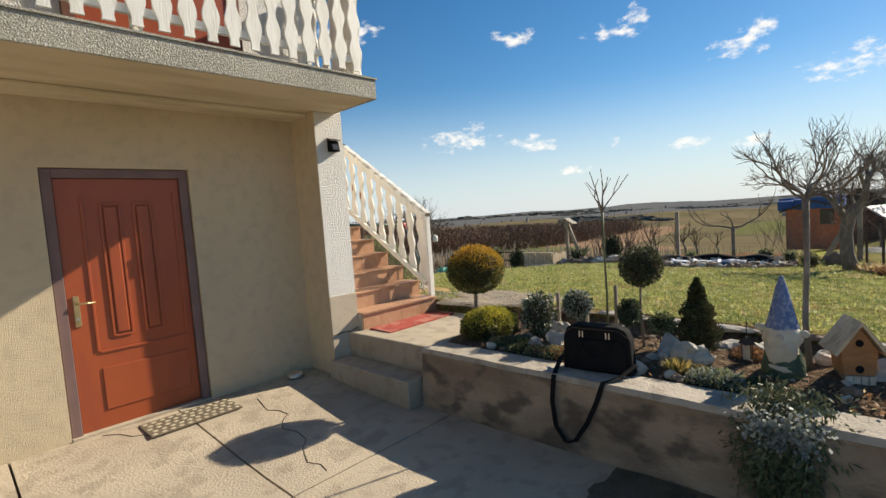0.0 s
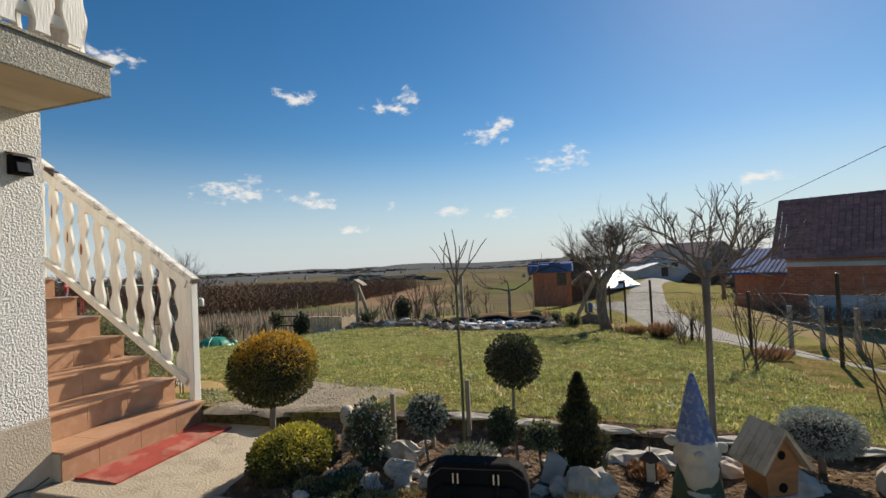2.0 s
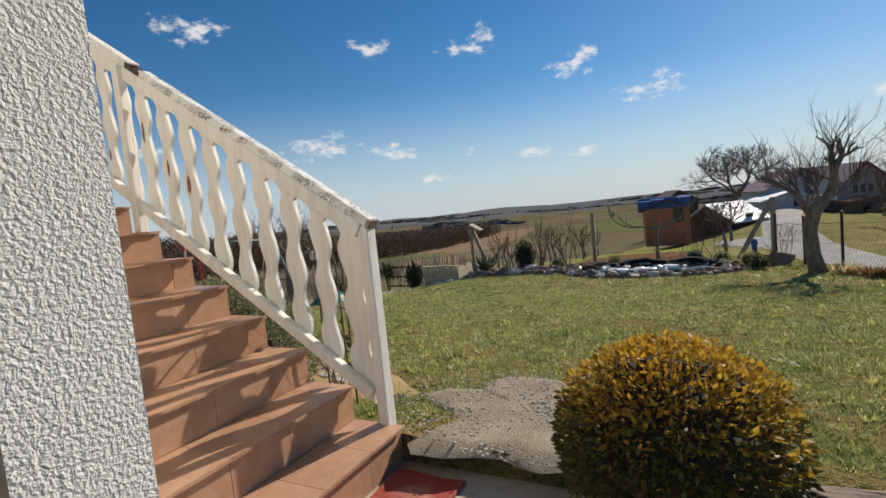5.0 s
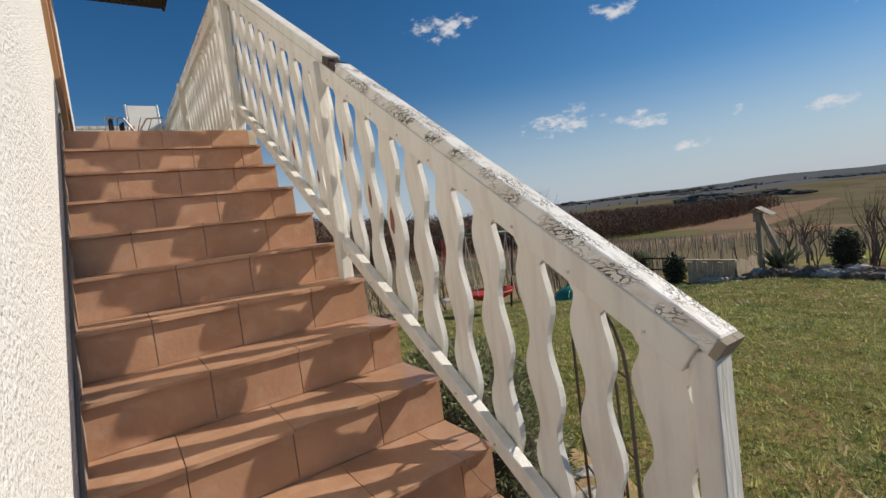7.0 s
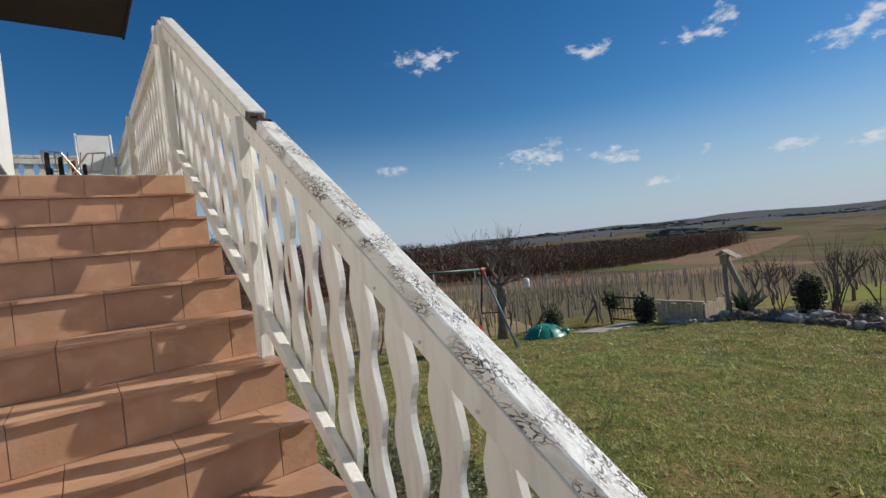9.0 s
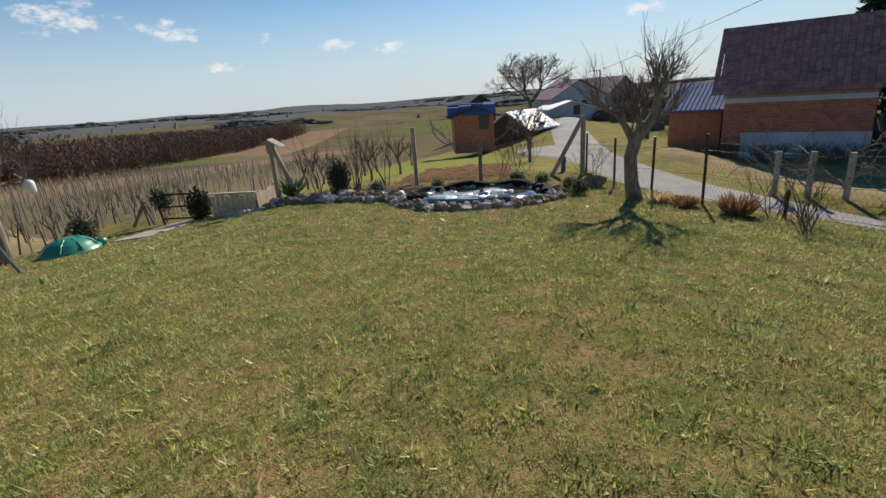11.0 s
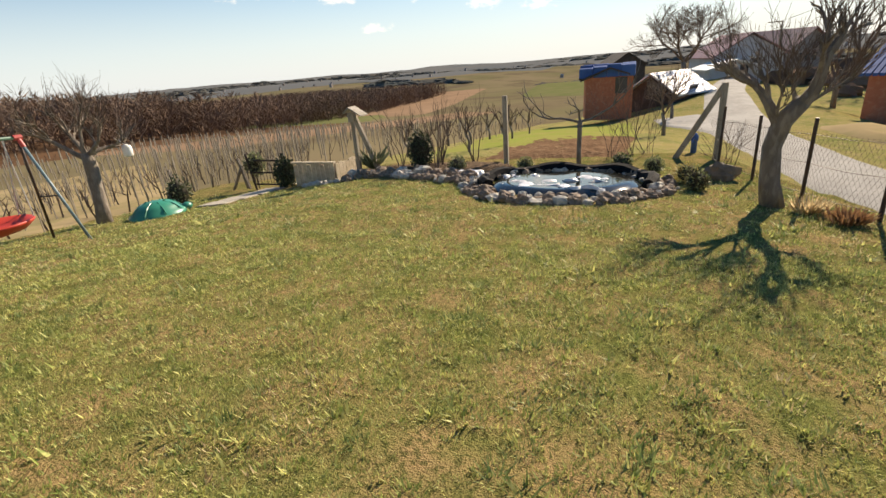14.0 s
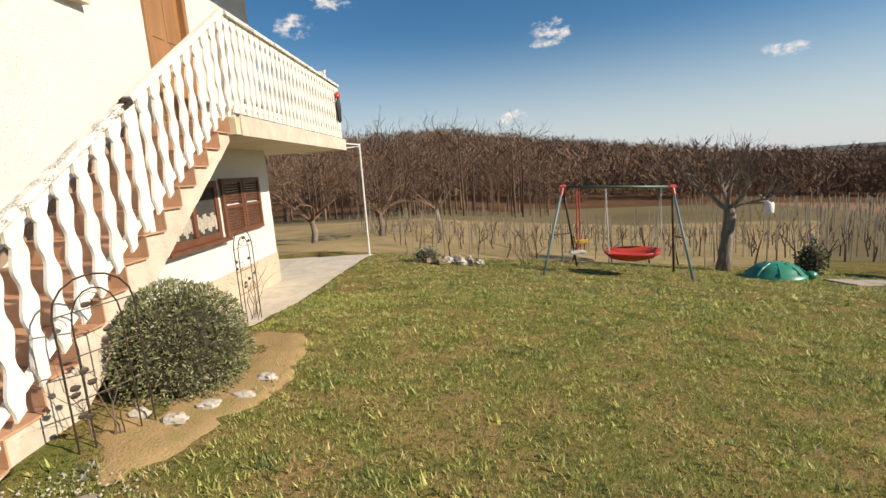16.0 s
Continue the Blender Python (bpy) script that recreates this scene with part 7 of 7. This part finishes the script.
for i in range(13):
    u0 = -3.2 + i * 0.245
    p = [C0 + U * u0 + N * 0.4, C0 + U * (u0 + 0.19) + N * 0.4, C0 + U * (u0 + 0.19) + N * 4.7, C0 + U * u0 + N * 4.7]
    ls.hexa([(p[0].x, p[0].y, -0.15), (p[1].x, p[1].y, -0.15), (p[2].x, p[2].y, 1.2), (p[3].x, p[3].y, 1.2), (p[0].x, p[0].y, -0.02), (p[1].x, p[1].y, -0.02), (p[2].x, p[2].y, 1.35), (p[3].x, p[3].y, 1.35)])
part("roof", ls, BLUESHEET, lean, "blue corrugated sheet roof")["kind"] = "stuff"


def small_house(name, x, y, w, d, wall_h, roof_h, turn, wall_mat, roof_mat, label, windows=2, z=None, cat="house"):
    gz_ = (height(x, y) if z is None else z) - 0.3
    ob = thing(name, (x, y, gz_), label, cat)
    m = Matrix.Translation((x, y, gz_)) @ Matrix.Rotation(radians(turn), 4, "Z")
    part("wall", turned(Shape().box(-w / 2, w / 2, -d / 2, d / 2, -1, wall_h).prism([(-d / 2, wall_h), (d / 2, wall_h), (0, wall_h + roof_h - 0.08)], "x", -w / 2, w / 2), m), wall_mat, ob)
    for sg in (-1, 1):
        e = sg * (d / 2 + 0.4)
        part("roof", turned(Shape().hexa(((-w / 2 - 0.4, 0, wall_h + roof_h), (w / 2 + 0.4, 0, wall_h + roof_h), (w / 2 + 0.4, e, wall_h - 0.25), (-w / 2 - 0.4, e, wall_h - 0.25), (-w / 2 - 0.4, 0, wall_h + roof_h + 0.12), (w / 2 + 0.4, 0, wall_h + roof_h + 0.12), (w / 2 + 0.4, e, wall_h - 0.12), (-w / 2 - 0.4, e, wall_h - 0.12))), m), roof_mat, ob)
    for i in range(windows):
        q = -w / 2 + w * (i + 0.5) / windows
        wn = part("window", turned(Shape().box(q - 0.45, q + 0.45, -d / 2 - 0.03, -d / 2 + 0.02, wall_h * 0.4, wall_h * 0.4 + 1.1), m), GLASS, ob)
        part("frame", turned(Shape().box(q - 0.55, q + 0.55, -d / 2 - 0.06, -d / 2 - 0.03, wall_h * 0.4 + 1.1, wall_h * 0.4 + 1.2).box(q - 0.55, q + 0.55, -d / 2 - 0.06, -d / 2 - 0.03, wall_h * 0.4 - 0.1, wall_h * 0.4), m), PALEPLASTER, wn)
        wn2 = part("window", turned(Shape().box(-w / 2 - 0.03, -w / 2 + 0.02, -0.5 + 1.4 * (i - 0.5), 0.3 + 1.4 * (i - 0.5), wall_h * 0.4, wall_h * 0.4 + 1.1), m), GLASS, ob)
    return ob


small_house("shed", 50.0, 0.2, 3.8, 4.4, 1.3, 1.3, -40, DARKHUT, SHEETROOF, "dark shed with a bright sheet-metal roof by the lane", 1, -2.5, "shed")
small_house("shed", 45.2, 4.6, 3.0, 3.2, 2.0, 0.5, 8, BRICKI, DARKHUT, "small brick shed with blue sheeting on its roof", 1, -1.6, "shed")
tsh = 0.05
for i in range(5):
    x0 = 43.5 + i * 0.7
    tp_ = Shape()
    for k in range(4):
        y0 = 2.7 + k * 0.95
        tp_.hexa([(x0 + a * 0.68 + 0.05 * math.sin(i + k), y0 + b * 0.93, tsh + c * (0.75 + 0.12 * math.sin(i * 2.3 + k * 1.7 + a))) for c in (0, 1) for a, b in ((0, 0), (1, 0), (1, 1), (0, 1))])
    whole("roof_sheeting", tp_, BLUESHEET, "bright blue plastic sheeting bunched on the shed roof", "sheeting", "blue roof sheets", bevel=0.05)
small_house("house", 115.0, 6.0, 8.0, 7.0, 3.0, 2.2, 20, DARKHUT, DARKHUT, "grey house with a dark roof behind the sheds", 3, -3.9)
small_house("house", 72.0, -7.4, 7.0, 7.0, 2.6, 2.0, 15, PALEPLASTER, CLAYROOF, "pale plastered house at the bend of the lane", 2, -2.0)
small_house("outbuilding", 66.0, -6.0, 4.0, 5.0, 1.6, 0.6, 15, PALEPLASTER, SHEETROOF, "low pale outbuilding before the plastered house", 1, -2.0, "shed")
small_house("house", 95.0, -16.0, 11.0, 8.0, 3.0, 2.4, 40, TOWN, CLAYROOF, "pale house among trees farther down the lane", 3, -2.6)

# ---- bare trees beyond ----


def bare_tree(name, x, y, h, seed, label, trunk=0.35, depth=4, kids=4, fan=0.62, spread_=0.9, mat=None, first=5):
    z = height(x, y)
    ob = thing(name, (x, y, z), label, "tree")
    g_ = random.Random(seed)
    part("trunk", Shape().tube([(x, y, z - 0.2), (x + 0.1, y, z + h * trunk * 0.5), (x, y + 0.1, z + h * trunk)], [h * 0.030, h * 0.024, h * 0.020], 7), BARK, ob, smooth=True)
    s = Shape()
    for i in range(first):
        a = i * 6.283 / first + g_.uniform(-0.4, 0.4)
        branch(s, (x, y + 0.05, z + h * trunk * g_.uniform(0.85, 1)), (math.cos(a) * spread_, math.sin(a) * spread_, g_.uniform(0.7, 1.5)), h * 0.27, h * 0.012, depth, g_, kids, fan, 0.66, 0.14, 0.2, 5, 0.6)
    part("crown", s, mat or TWIG, ob)
    return ob


bare_tree("walnut_tree", 58.0, -1.4, 9.6, 2, "large bare walnut tree by the shed", 0.28, 4, 5, 0.75, 1.0)
bare_tree("tree", 36.5, 0.6, 3.6, 5, "bare fruit tree on the slope beyond the plot", 0.3, 3, 4)
bare_tree("tree", 27.5, 1.4, 3.0, 6, "bare fruit tree near the lane", 0.3, 3, 4)
bare_tree("tree", 56.0, -14.0, 9.0, 9, "tall bare tree behind the lane", 0.3, 3, 4)
bare_tree("tree", 41.0, -8.2, 5.6, 10, "bare tree beside the brick barn", 0.3, 3, 4)
bare_tree("tree", 1.5, 17.5, 4.2, 14, "dense bare fruit tree behind the terrace", 0.2, 4, 4, 0.8, 1.1, WOODS, 7)
bare_tree("tree", 3.2, 20.5, 4.6, 15, "dense bare fruit tree behind the terrace", 0.2, 4, 4, 0.8, 1.1, WOODS, 7)
bare_tree("tree", 5.2, 24.0, 5.0, 16, "bare fruit tree in the dry field", 0.25, 4, 3, 0.8, 1.1, WOODS, 6)
for i, (x, y, h) in enumerate(((21.0, 7.6, 1.9), (23.0, 6.9, 2.0), (25.5, 9.0, 2.1), (28.0, 7.8, 2.0), (30.5, 9.6, 2.2), (33.0, 8.0, 2.0), (36.0, 10.0, 2.2), (20.3, 9.4, 1.8), (22.5, 10.6, 1.9), (27.0, 11.5, 2.0), (32.0, 12.5, 2.1))):
    bare_tree("orchard_tree", x, y, h, 40 + i, "young bare orchard tree on the grass strip", 0.35, 2, 3, 0.5, 0.6)
# dark fir behind the barn
fx, fy = 34.6, -18.6
fzz = height(fx, fy)
fir = thing("fir_tree", (fx, fy, fzz), "tall dark fir behind the barn", "tree")
part("trunk", Shape().tube([(fx, fy, fzz - 0.3), (fx, fy, fzz + 13.5)], [0.24, 0.04], 7), BARK, fir)
fp_, fd_ = [], []
gf = np.random.default_rng(3)
for i in range(13000):
    q = gf.random() ** 0.8
    tier = (q * 16) % 1
    r = 3.3 * (1 - q) * (1.0 - 0.45 * tier) * math.sqrt(gf.random())
    a = gf.uniform(0, 6.283)
    fp_.append((fx + r * math.cos(a), fy + r * math.sin(a), fzz + 0.8 + 13.0 * q - 0.25 * r))
    fd_.append((math.cos(a), math.sin(a), -0.35))
part("crown", Shape().leaves(fp_, fd_, 0.45, 0.35, 0, 0.35, gf), LEAFEVER, fir)
# pale vine posts across the lane
for i, (x, y) in enumerate(((18.9, -5.0), (18.5, -5.7), (18.0, -6.4), (17.4, -7.1), (16.8, -7.9), (15.2, -6.2), (14.6, -6.9))):
    z = height(x, y) + 0.2
    ob = thing("vine_post", (x, y, z), "pale concrete vine post on the bank across the lane", "post", "vine posts across the lane")
    part("post", Shape().box(x - 0.06, x + 0.06, y - 0.06, y + 0.06, z - 0.3, z + 1.1), CAP, ob, bevel=0.01)
    g_ = random.Random(i)
    s = Shape()
    for k in range(4):
        a = g_.uniform(0, 6.28)
        branch(s, (x + 0.08, y + 0.05, z + 0.1 + 0.3 * k), (math.cos(a), math.sin(a), 0.6), 0.75, 0.025, 2, g_, 3, 0.7, 0.8, 0.25, 0.1, 5, 0.6)
    part("vine", s, BARK, ob)
lines = Shape()
for z in (0.7, 1.05):
    lines.tube([(19.1, -4.7, height(19, -4.7) + 0.2 + z), (18.0, -6.4, height(18, -6.4) + 0.2 + z), (16.6, -8.2, height(16.6, -8.2) + 0.2 + z)], 0.006, 4)
whole("vine_wires", lines, STEEL, "thin wires strung between vine posts", "wire")
# utility poles and cable
for x, y, top in ((80.0, -13.3, 3.5), (12.0, -15.5, 8.6)):
    z = height(x, y)
    ob = thing("utility_pole", (x, y, z), "slim weathered utility pole along the lane", "pole", "utility poles")
    part("pole", Shape().tube([(x, y, z - 0.5), (x, y, top)], [0.13, 0.09], 8), OLDWOOD, ob)
    part("crossarm", Shape().box(x - 0.05, x + 0.05, y - 0.1, y + 1.5, top - 0.14, top - 0.04), OLDWOOD, ob)
ca_, cb_ = Vector((80.0, -13.3, 3.45)), Vector((12.0, -15.5, 8.55))
whole("power_cable", Shape().tube([ca_ + (cb_ - ca_) * q - Vector((0, 0, 0.3 * 4 * q * (1 - q))) for q in np.linspace(0, 1, 16)], 0.02, 4), BAGCLOTH, "thin black cable sagging between poles", "cable")

# ---- vineyard, woods, distance ----
gv = random.Random(77)
stakes, vines = Shape(), Shape()


def vine_at(x, y, h, r=0.02):
    z = height(x, y)
    stakes.tube([(x, y, z - 0.05), (x + gv.gauss(0, 0.03), y + gv.gauss(0, 0.03), z + h)], r, 4, caps=False)


def vine_stem(x, y, h):
    z = height(x, y)
    p = [(x, y, z), (x + gv.gauss(0, 0.05), y + gv.gauss(0, 0.05), z + h * 0.5), (x + gv.gauss(0, 0.15), y + gv.gauss(0, 0.15), z + h)]
    vines.tube(p, [0.025, 0.02, 0.008], 3, caps=False)
    for _ in range(2):
        vines.tube([p[1], (p[1][0] + gv.gauss(0, 0.25), p[1][1] + gv.gauss(0, 0.25), p[1][2] + gv.uniform(0.1, 0.6))], [0.012, 0.004], 3, caps=False)


for r in range(9):
    y = 14.3 + r * 1.9
    x = 4.9 - r * 0.6
    while x < 21 + r * 2.6:
        if not (15.4 < x < 17.4 and y < 15):
            for _ in range(2 if r < 4 else 1):
                vine_at(x + gv.uniform(-0.4, 0.4), y + gv.gauss(0, 0.25), gv.uniform(0.6, 1.5), gv.uniform(0.009, 0.02))
            vine_stem(x + 0.4, y, gv.uniform(0.5, 0.9))
        x += gv.uniform(0.7, 1.1)
for r in range(26):
    o = 20.5 + r * 2.3
    d = 0.0
    while d < 62:
        x, y = o + d * 0.25, 11.5 + d - r * 0.06 + max(0, (r - 6)) * 0.25
        if gv.random() < 0.7:
            vine_at(x, y, gv.uniform(1.0, 1.5), 0.025 + 0.0008 * d)
        else:
            vine_stem(x, y, gv.uniform(0.6, 1.0))
        d += gv.uniform(1.3, 2.0) + d * 0.012
whole("vineyard_stakes", stakes, OLDWOOD, "rows of grey wooden vineyard stakes", "vineyard", kind="stuff")
whole("vineyard_vines", vines, TWIG, "bare brown vine stems in rows", "vineyard", kind="stuff")

protos = []
for k in range(9):
    g_ = random.Random(500 + k)
    s = Shape()
    s.tube([(0, 0, -0.5), (0.1, 0, 3), (0.05, 0.1, 6.5)], [0.10, 0.075, 0.03], 4, caps=False)
    for i in range(9):
        a, zz = g_.uniform(0, 6.283), g_.uniform(1.6, 6.0)
        branch(s, (0.05, 0.05, zz), (math.cos(a), math.sin(a), g_.uniform(0.3, 1.1)), 1.5, 0.035, 2, g_, 3, 0.85, 0.7, 0.12, 0.25, 3, 0.55)
    protos.append((np.array(s.v), s.f))


def forest(name, spots, label, mat):
    v, f, n = [], [], 0
    for x, y, sc, k, a in spots:
        pv, pf = protos[k]
        c, s_ = math.cos(a) * sc, math.sin(a) * sc
        q = np.stack([pv[:, 0] * c - pv[:, 1] * s_ + x, pv[:, 0] * s_ + pv[:, 1] * c + y, pv[:, 2] * sc + height(x, y)], 1)
        v.extend(q.tolist())
        f.extend(tuple(i + n for i in t) for t in pf)
        n += len(pv)
    s = Shape()
    s.v, s.f, s.k = v, f, [0] * len(f)
    return whole(name, s, mat, label, "wood", kind="stuff")


spots = []
for i in range(135):
    x = gv.uniform(-28, 18)
    y = 47 + 0.20 * x + gv.uniform(0, 16) ** 1.0
    spots.append((x, y, gv.uniform(0.7, 1.15) * (1.18 if x < 14 else 0.8), gv.randrange(9), gv.uniform(0, 6.28)))
forest("wood_edge", spots, "leafless wood edge of slender brown trees", WOODS)
spots = []
protos = []
for k in range(9):
    g_ = random.Random(900 + k)
    s = Shape()
    s.add([(-0.12, 0, -0.5), (0.12, 0, -0.5), (0, 0.05, 6.6)], [(0, 1, 2)])
    s.add([(0, -0.12, -0.5), (0, 0.12, -0.5), (0.05, 0, 6.6)], [(0, 1, 2)])
    for i in range(110):
        q = g_.random()
        zz = 1.2 + 6.2 * q
        rr = 2.0 * math.sqrt(g_.random()) * (0.35 + math.sin(3.0 * min(q + 0.08, 1)))
        a = g_.uniform(0, 6.283)
        x, y, le, w = rr * math.cos(a), rr * math.sin(a), g_.uniform(0.7, 1.4), g_.uniform(0.06, 0.13)
        b = g_.uniform(0, 6.283)
        dx, dy = math.cos(b) * w, math.sin(b) * w
        s.add([(x - dx, y - dy, zz - le * 0.5), (x + dx, y + dy, zz - le * 0.5), (x + math.cos(a) * le * 0.8 + g_.gauss(0, 0.4), y + math.sin(a) * le * 0.8 + g_.gauss(0, 0.4), zz + le * g_.uniform(0.0, 0.5))], [(0, 1, 2)])
    protos.append((np.array(s.v), s.f))
for i in range(3800):
    x = gv.uniform(-70, 330)
    y = gv.uniform(72, 190) + 0.16 * x
    spots.append((x, y, gv.uniform(0.95, 1.3), gv.randrange(9), gv.uniform(0, 6.28)))
forest("wood_hill", spots, "leafless brown wood covering the northern rise", WOODHILL)
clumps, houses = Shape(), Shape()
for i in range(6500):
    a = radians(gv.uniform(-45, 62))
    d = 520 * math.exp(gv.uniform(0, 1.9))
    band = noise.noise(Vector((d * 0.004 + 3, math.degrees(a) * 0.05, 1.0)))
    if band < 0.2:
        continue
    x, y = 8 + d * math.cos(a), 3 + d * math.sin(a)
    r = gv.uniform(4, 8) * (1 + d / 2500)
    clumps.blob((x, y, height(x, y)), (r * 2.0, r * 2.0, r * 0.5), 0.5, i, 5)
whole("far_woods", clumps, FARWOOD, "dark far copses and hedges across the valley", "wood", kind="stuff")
for i in range(90):
    a = radians(gv.uniform(-35, 45))
    d = gv.uniform(800, 2300)
    x, y = 8 + d * math.cos(a), 3 + d * math.sin(a)
    z = height(x, y)
    w = gv.uniform(1.6, 3.0)
    houses.hexa(((x - w, y - w, z - 2), (x + w, y - w, z - 2), (x + w, y + w, z - 2), (x - w, y + w, z - 2), (x - w, y - w, z + 4), (x + w, y - w, z + 4), (x + w, y + w, z + 4), (x - w, y + w, z + 4)))
    houses.hexa(((x - w, y - w, z + 4), (x + w, y - w, z + 4), (x + w, y + w, z + 4), (x - w, y + w, z + 4), (x - 0.2, y - w, z + 6.5), (x + 0.2, y - w, z + 6.5), (x + 0.2, y + w, z + 6.5), (x - 0.2, y + w, z + 6.5)))
whole("far_village", houses, TOWN, "tiny far village houses across the valley", "village", kind="stuff")
hs = Shape()
for i in range(34):
    x, y = 20 + gv.uniform(0, 60), gv.uniform(-22, -6) - 0.1 * 20
    r = gv.uniform(0.5, 1.4)
    if abs(y - (-12)) < 4 and x < 40:
        continue
    hs.blob((x, y, height(x, y) + r * 0.4), (r * 1.3, r * 1.3, r * 0.8), 0.4, i, 6)
whole("hedgerow", hs, WOODS, "brown leafless hedgerow along the lane", "hedge", kind="stuff")

# ---- pieces: stair tiles, base-course bricks, lawn ----
XS = (2.97, 3.20, 3.50, 3.80, 4.06)
XS2 = (2.97, 3.33, 3.63, 3.93, 4.06)
for i in range(1, STEPS + 1):
    y, z = tread(i)
    cuts = XS if i % 2 else XS2
    for a, b in zip(cuts, cuts[1:]):
        part("riser_tile", Shape().box(a + 0.0014, b - 0.0014, y, y + 0.012, z - RISE + 0.001, z - 0.016), TILE, stairs)
        if i < STEPS:
            part("tread_tile", Shape().box(a + 0.0014, b - 0.0014, y - 0.022, y + RUN - 0.003, z - 0.014, z), TILE, stairs)
part("wall_skirting", Shape().add(*(lambda p: (p, [tuple(range(3, -1, -1)), (4, 5, 6, 7), (0, 1, 5, 4), (1, 2, 6, 5), (2, 3, 7, 6), (3, 0, 4, 7)]))([(2.967, 4.2, 0.66), (2.967, 7.5, 2.80), (2.967, 7.5, 2.70), (2.967, 4.2, 0.54), (2.977, 4.2, 0.66), (2.977, 7.5, 2.80), (2.977, 7.5, 2.70), (2.977, 4.2, 0.54)])), GROUT, stairs)
bm_ = mesh_of("brick", Shape().box(0, 0.24, 0, 0.03, 0, 0.068), BRICK)
for r in range(4):
    x = -3.6 + (0.125 if r % 2 else 0)
    while x < 2.5:
        ob = new("brick", bm_)
        ob.parent = base_course
        ob.location = (x, 4.543, 2.665 + r * 0.078)
        x += 0.25


def blades(name, n, box, h, width, mat, label, seed, keep, clump=5, wide=0.02):
    """Short grass in rosettes: the blades of a clump lean outwards from its middle."""
    g_ = np.random.default_rng(seed)
    cx, cy = g_.uniform(box[0], box[1], n), g_.uniform(box[2], box[3], n)
    ok = np.array([keep(x, y) for x, y in zip(cx.tolist(), cy.tolist())])
    cx, cy = cx[ok], cy[ok]
    cz = np.array([height(x, y) + bumps(x, y) for x, y in zip(cx.tolist(), cy.tolist())])
    size = np.exp(g_.normal(-0.08, 0.38, len(cx)))
    m = len(cx) * clump
    a = g_.uniform(0, 6.283, m)
    off = wide * np.repeat(size, clump) * np.sqrt(g_.random(m))
    x = np.repeat(cx, clump) + off * np.cos(a)
    y = np.repeat(cy, clump) + off * np.sin(a)
    z = np.repeat(cz, clump) - 0.008
    sz = np.repeat(size, clump) * g_.uniform(0.6, 1.2, m)
    a = a + g_.normal(0, 0.7, m)
    tilt = g_.uniform(0.3, 1.35, m)
    d = np.stack([np.cos(a) * np.sin(tilt), np.sin(a) * np.sin(tilt), np.cos(tilt)], 1) * (h * sz)[:, None]
    s = np.stack([-np.sin(a), np.cos(a), np.zeros(m)], 1) * (width * sz)[:, None]
    p = np.stack([x, y, z], 1)
    v = np.stack([p - s, p + s, p + d + s * 0.2], 1).reshape(-1, 3)
    sh_ = Shape()
    sh_.v = v.tolist()
    sh_.f = [(3 * i, 3 * i + 1, 3 * i + 2) for i in range(m)]
    sh_.k = [0] * m
    return whole(name, sh_, mat, label, "grass", kind="stuff")


def lawn_here(x, y):
    if x < 4.15 or (x - 4.52) ** 2 / 0.30 + (y - 3.42) ** 2 / 0.52 < 0.7 + 0.9 * noise.noise(Vector((x * 4, y * 4, 6))) or (x < 4.95 and 4.4 < y < 6.8):
        return False
    if (x - 14.4) ** 2 / 3.0 + (y - 3.65) ** 2 / 3.6 < 1 or (x > 15.3 and y > 5) or y < fence_y(x) - 0.3 or (x > 13.6 and 11 < y < 12):
        return False
    q = 0.22 + 0.8 * noise.noise(Vector((x * 0.9, y * 0.9, 4))) + 0.7 * noise.noise(Vector((x * 3.1, y * 3.1, 9))) + 0.5 * noise.noise(Vector((x * 8, y * 8, 2)))
    return q > -0.5 + 0.55 * gl.random()


gl = random.Random(3)
blades("grass_near", 104000, (4.2, 10.8, -1.2, 8.8), 0.027, 0.0031, BLADE, "short spring grass of the lawn", 1, lawn_here, 9, 0.024)
blades("grass_far", 42000, (4.2, 16.6, -1.6, 14.0), 0.036, 0.0058, BLADE, "short spring grass farther down the lawn", 2, lambda x, y: (x > 9.6 or y > 7.8) and lawn_here(x, y), 7, 0.03)
blades("grass_dry", 36000, (4.2, 14.0, -1.4, 14.0), 0.028, 0.003, DRYBLADE, "dry straw-coloured blades in the lawn", 3, lambda x, y: lawn_here(x, y) and noise.noise(Vector((x * 1.3, y * 1.3, 14))) > 0.0, 6, 0.03)


def tufty(x, y):
    return lawn_here(x, y) and noise.noise(Vector((x * 2.6, y * 2.6, 24))) + 0.4 * noise.noise(Vector((x * 6, y * 6, 2))) > 0.2


blades("grass_tufts", 34000, (4.2, 15.0, -1.0, 14.0), 0.042, 0.0029, TUFTBLADE, "taller tufts of green grass in the lawn", 4, tufty, 14, 0.03)
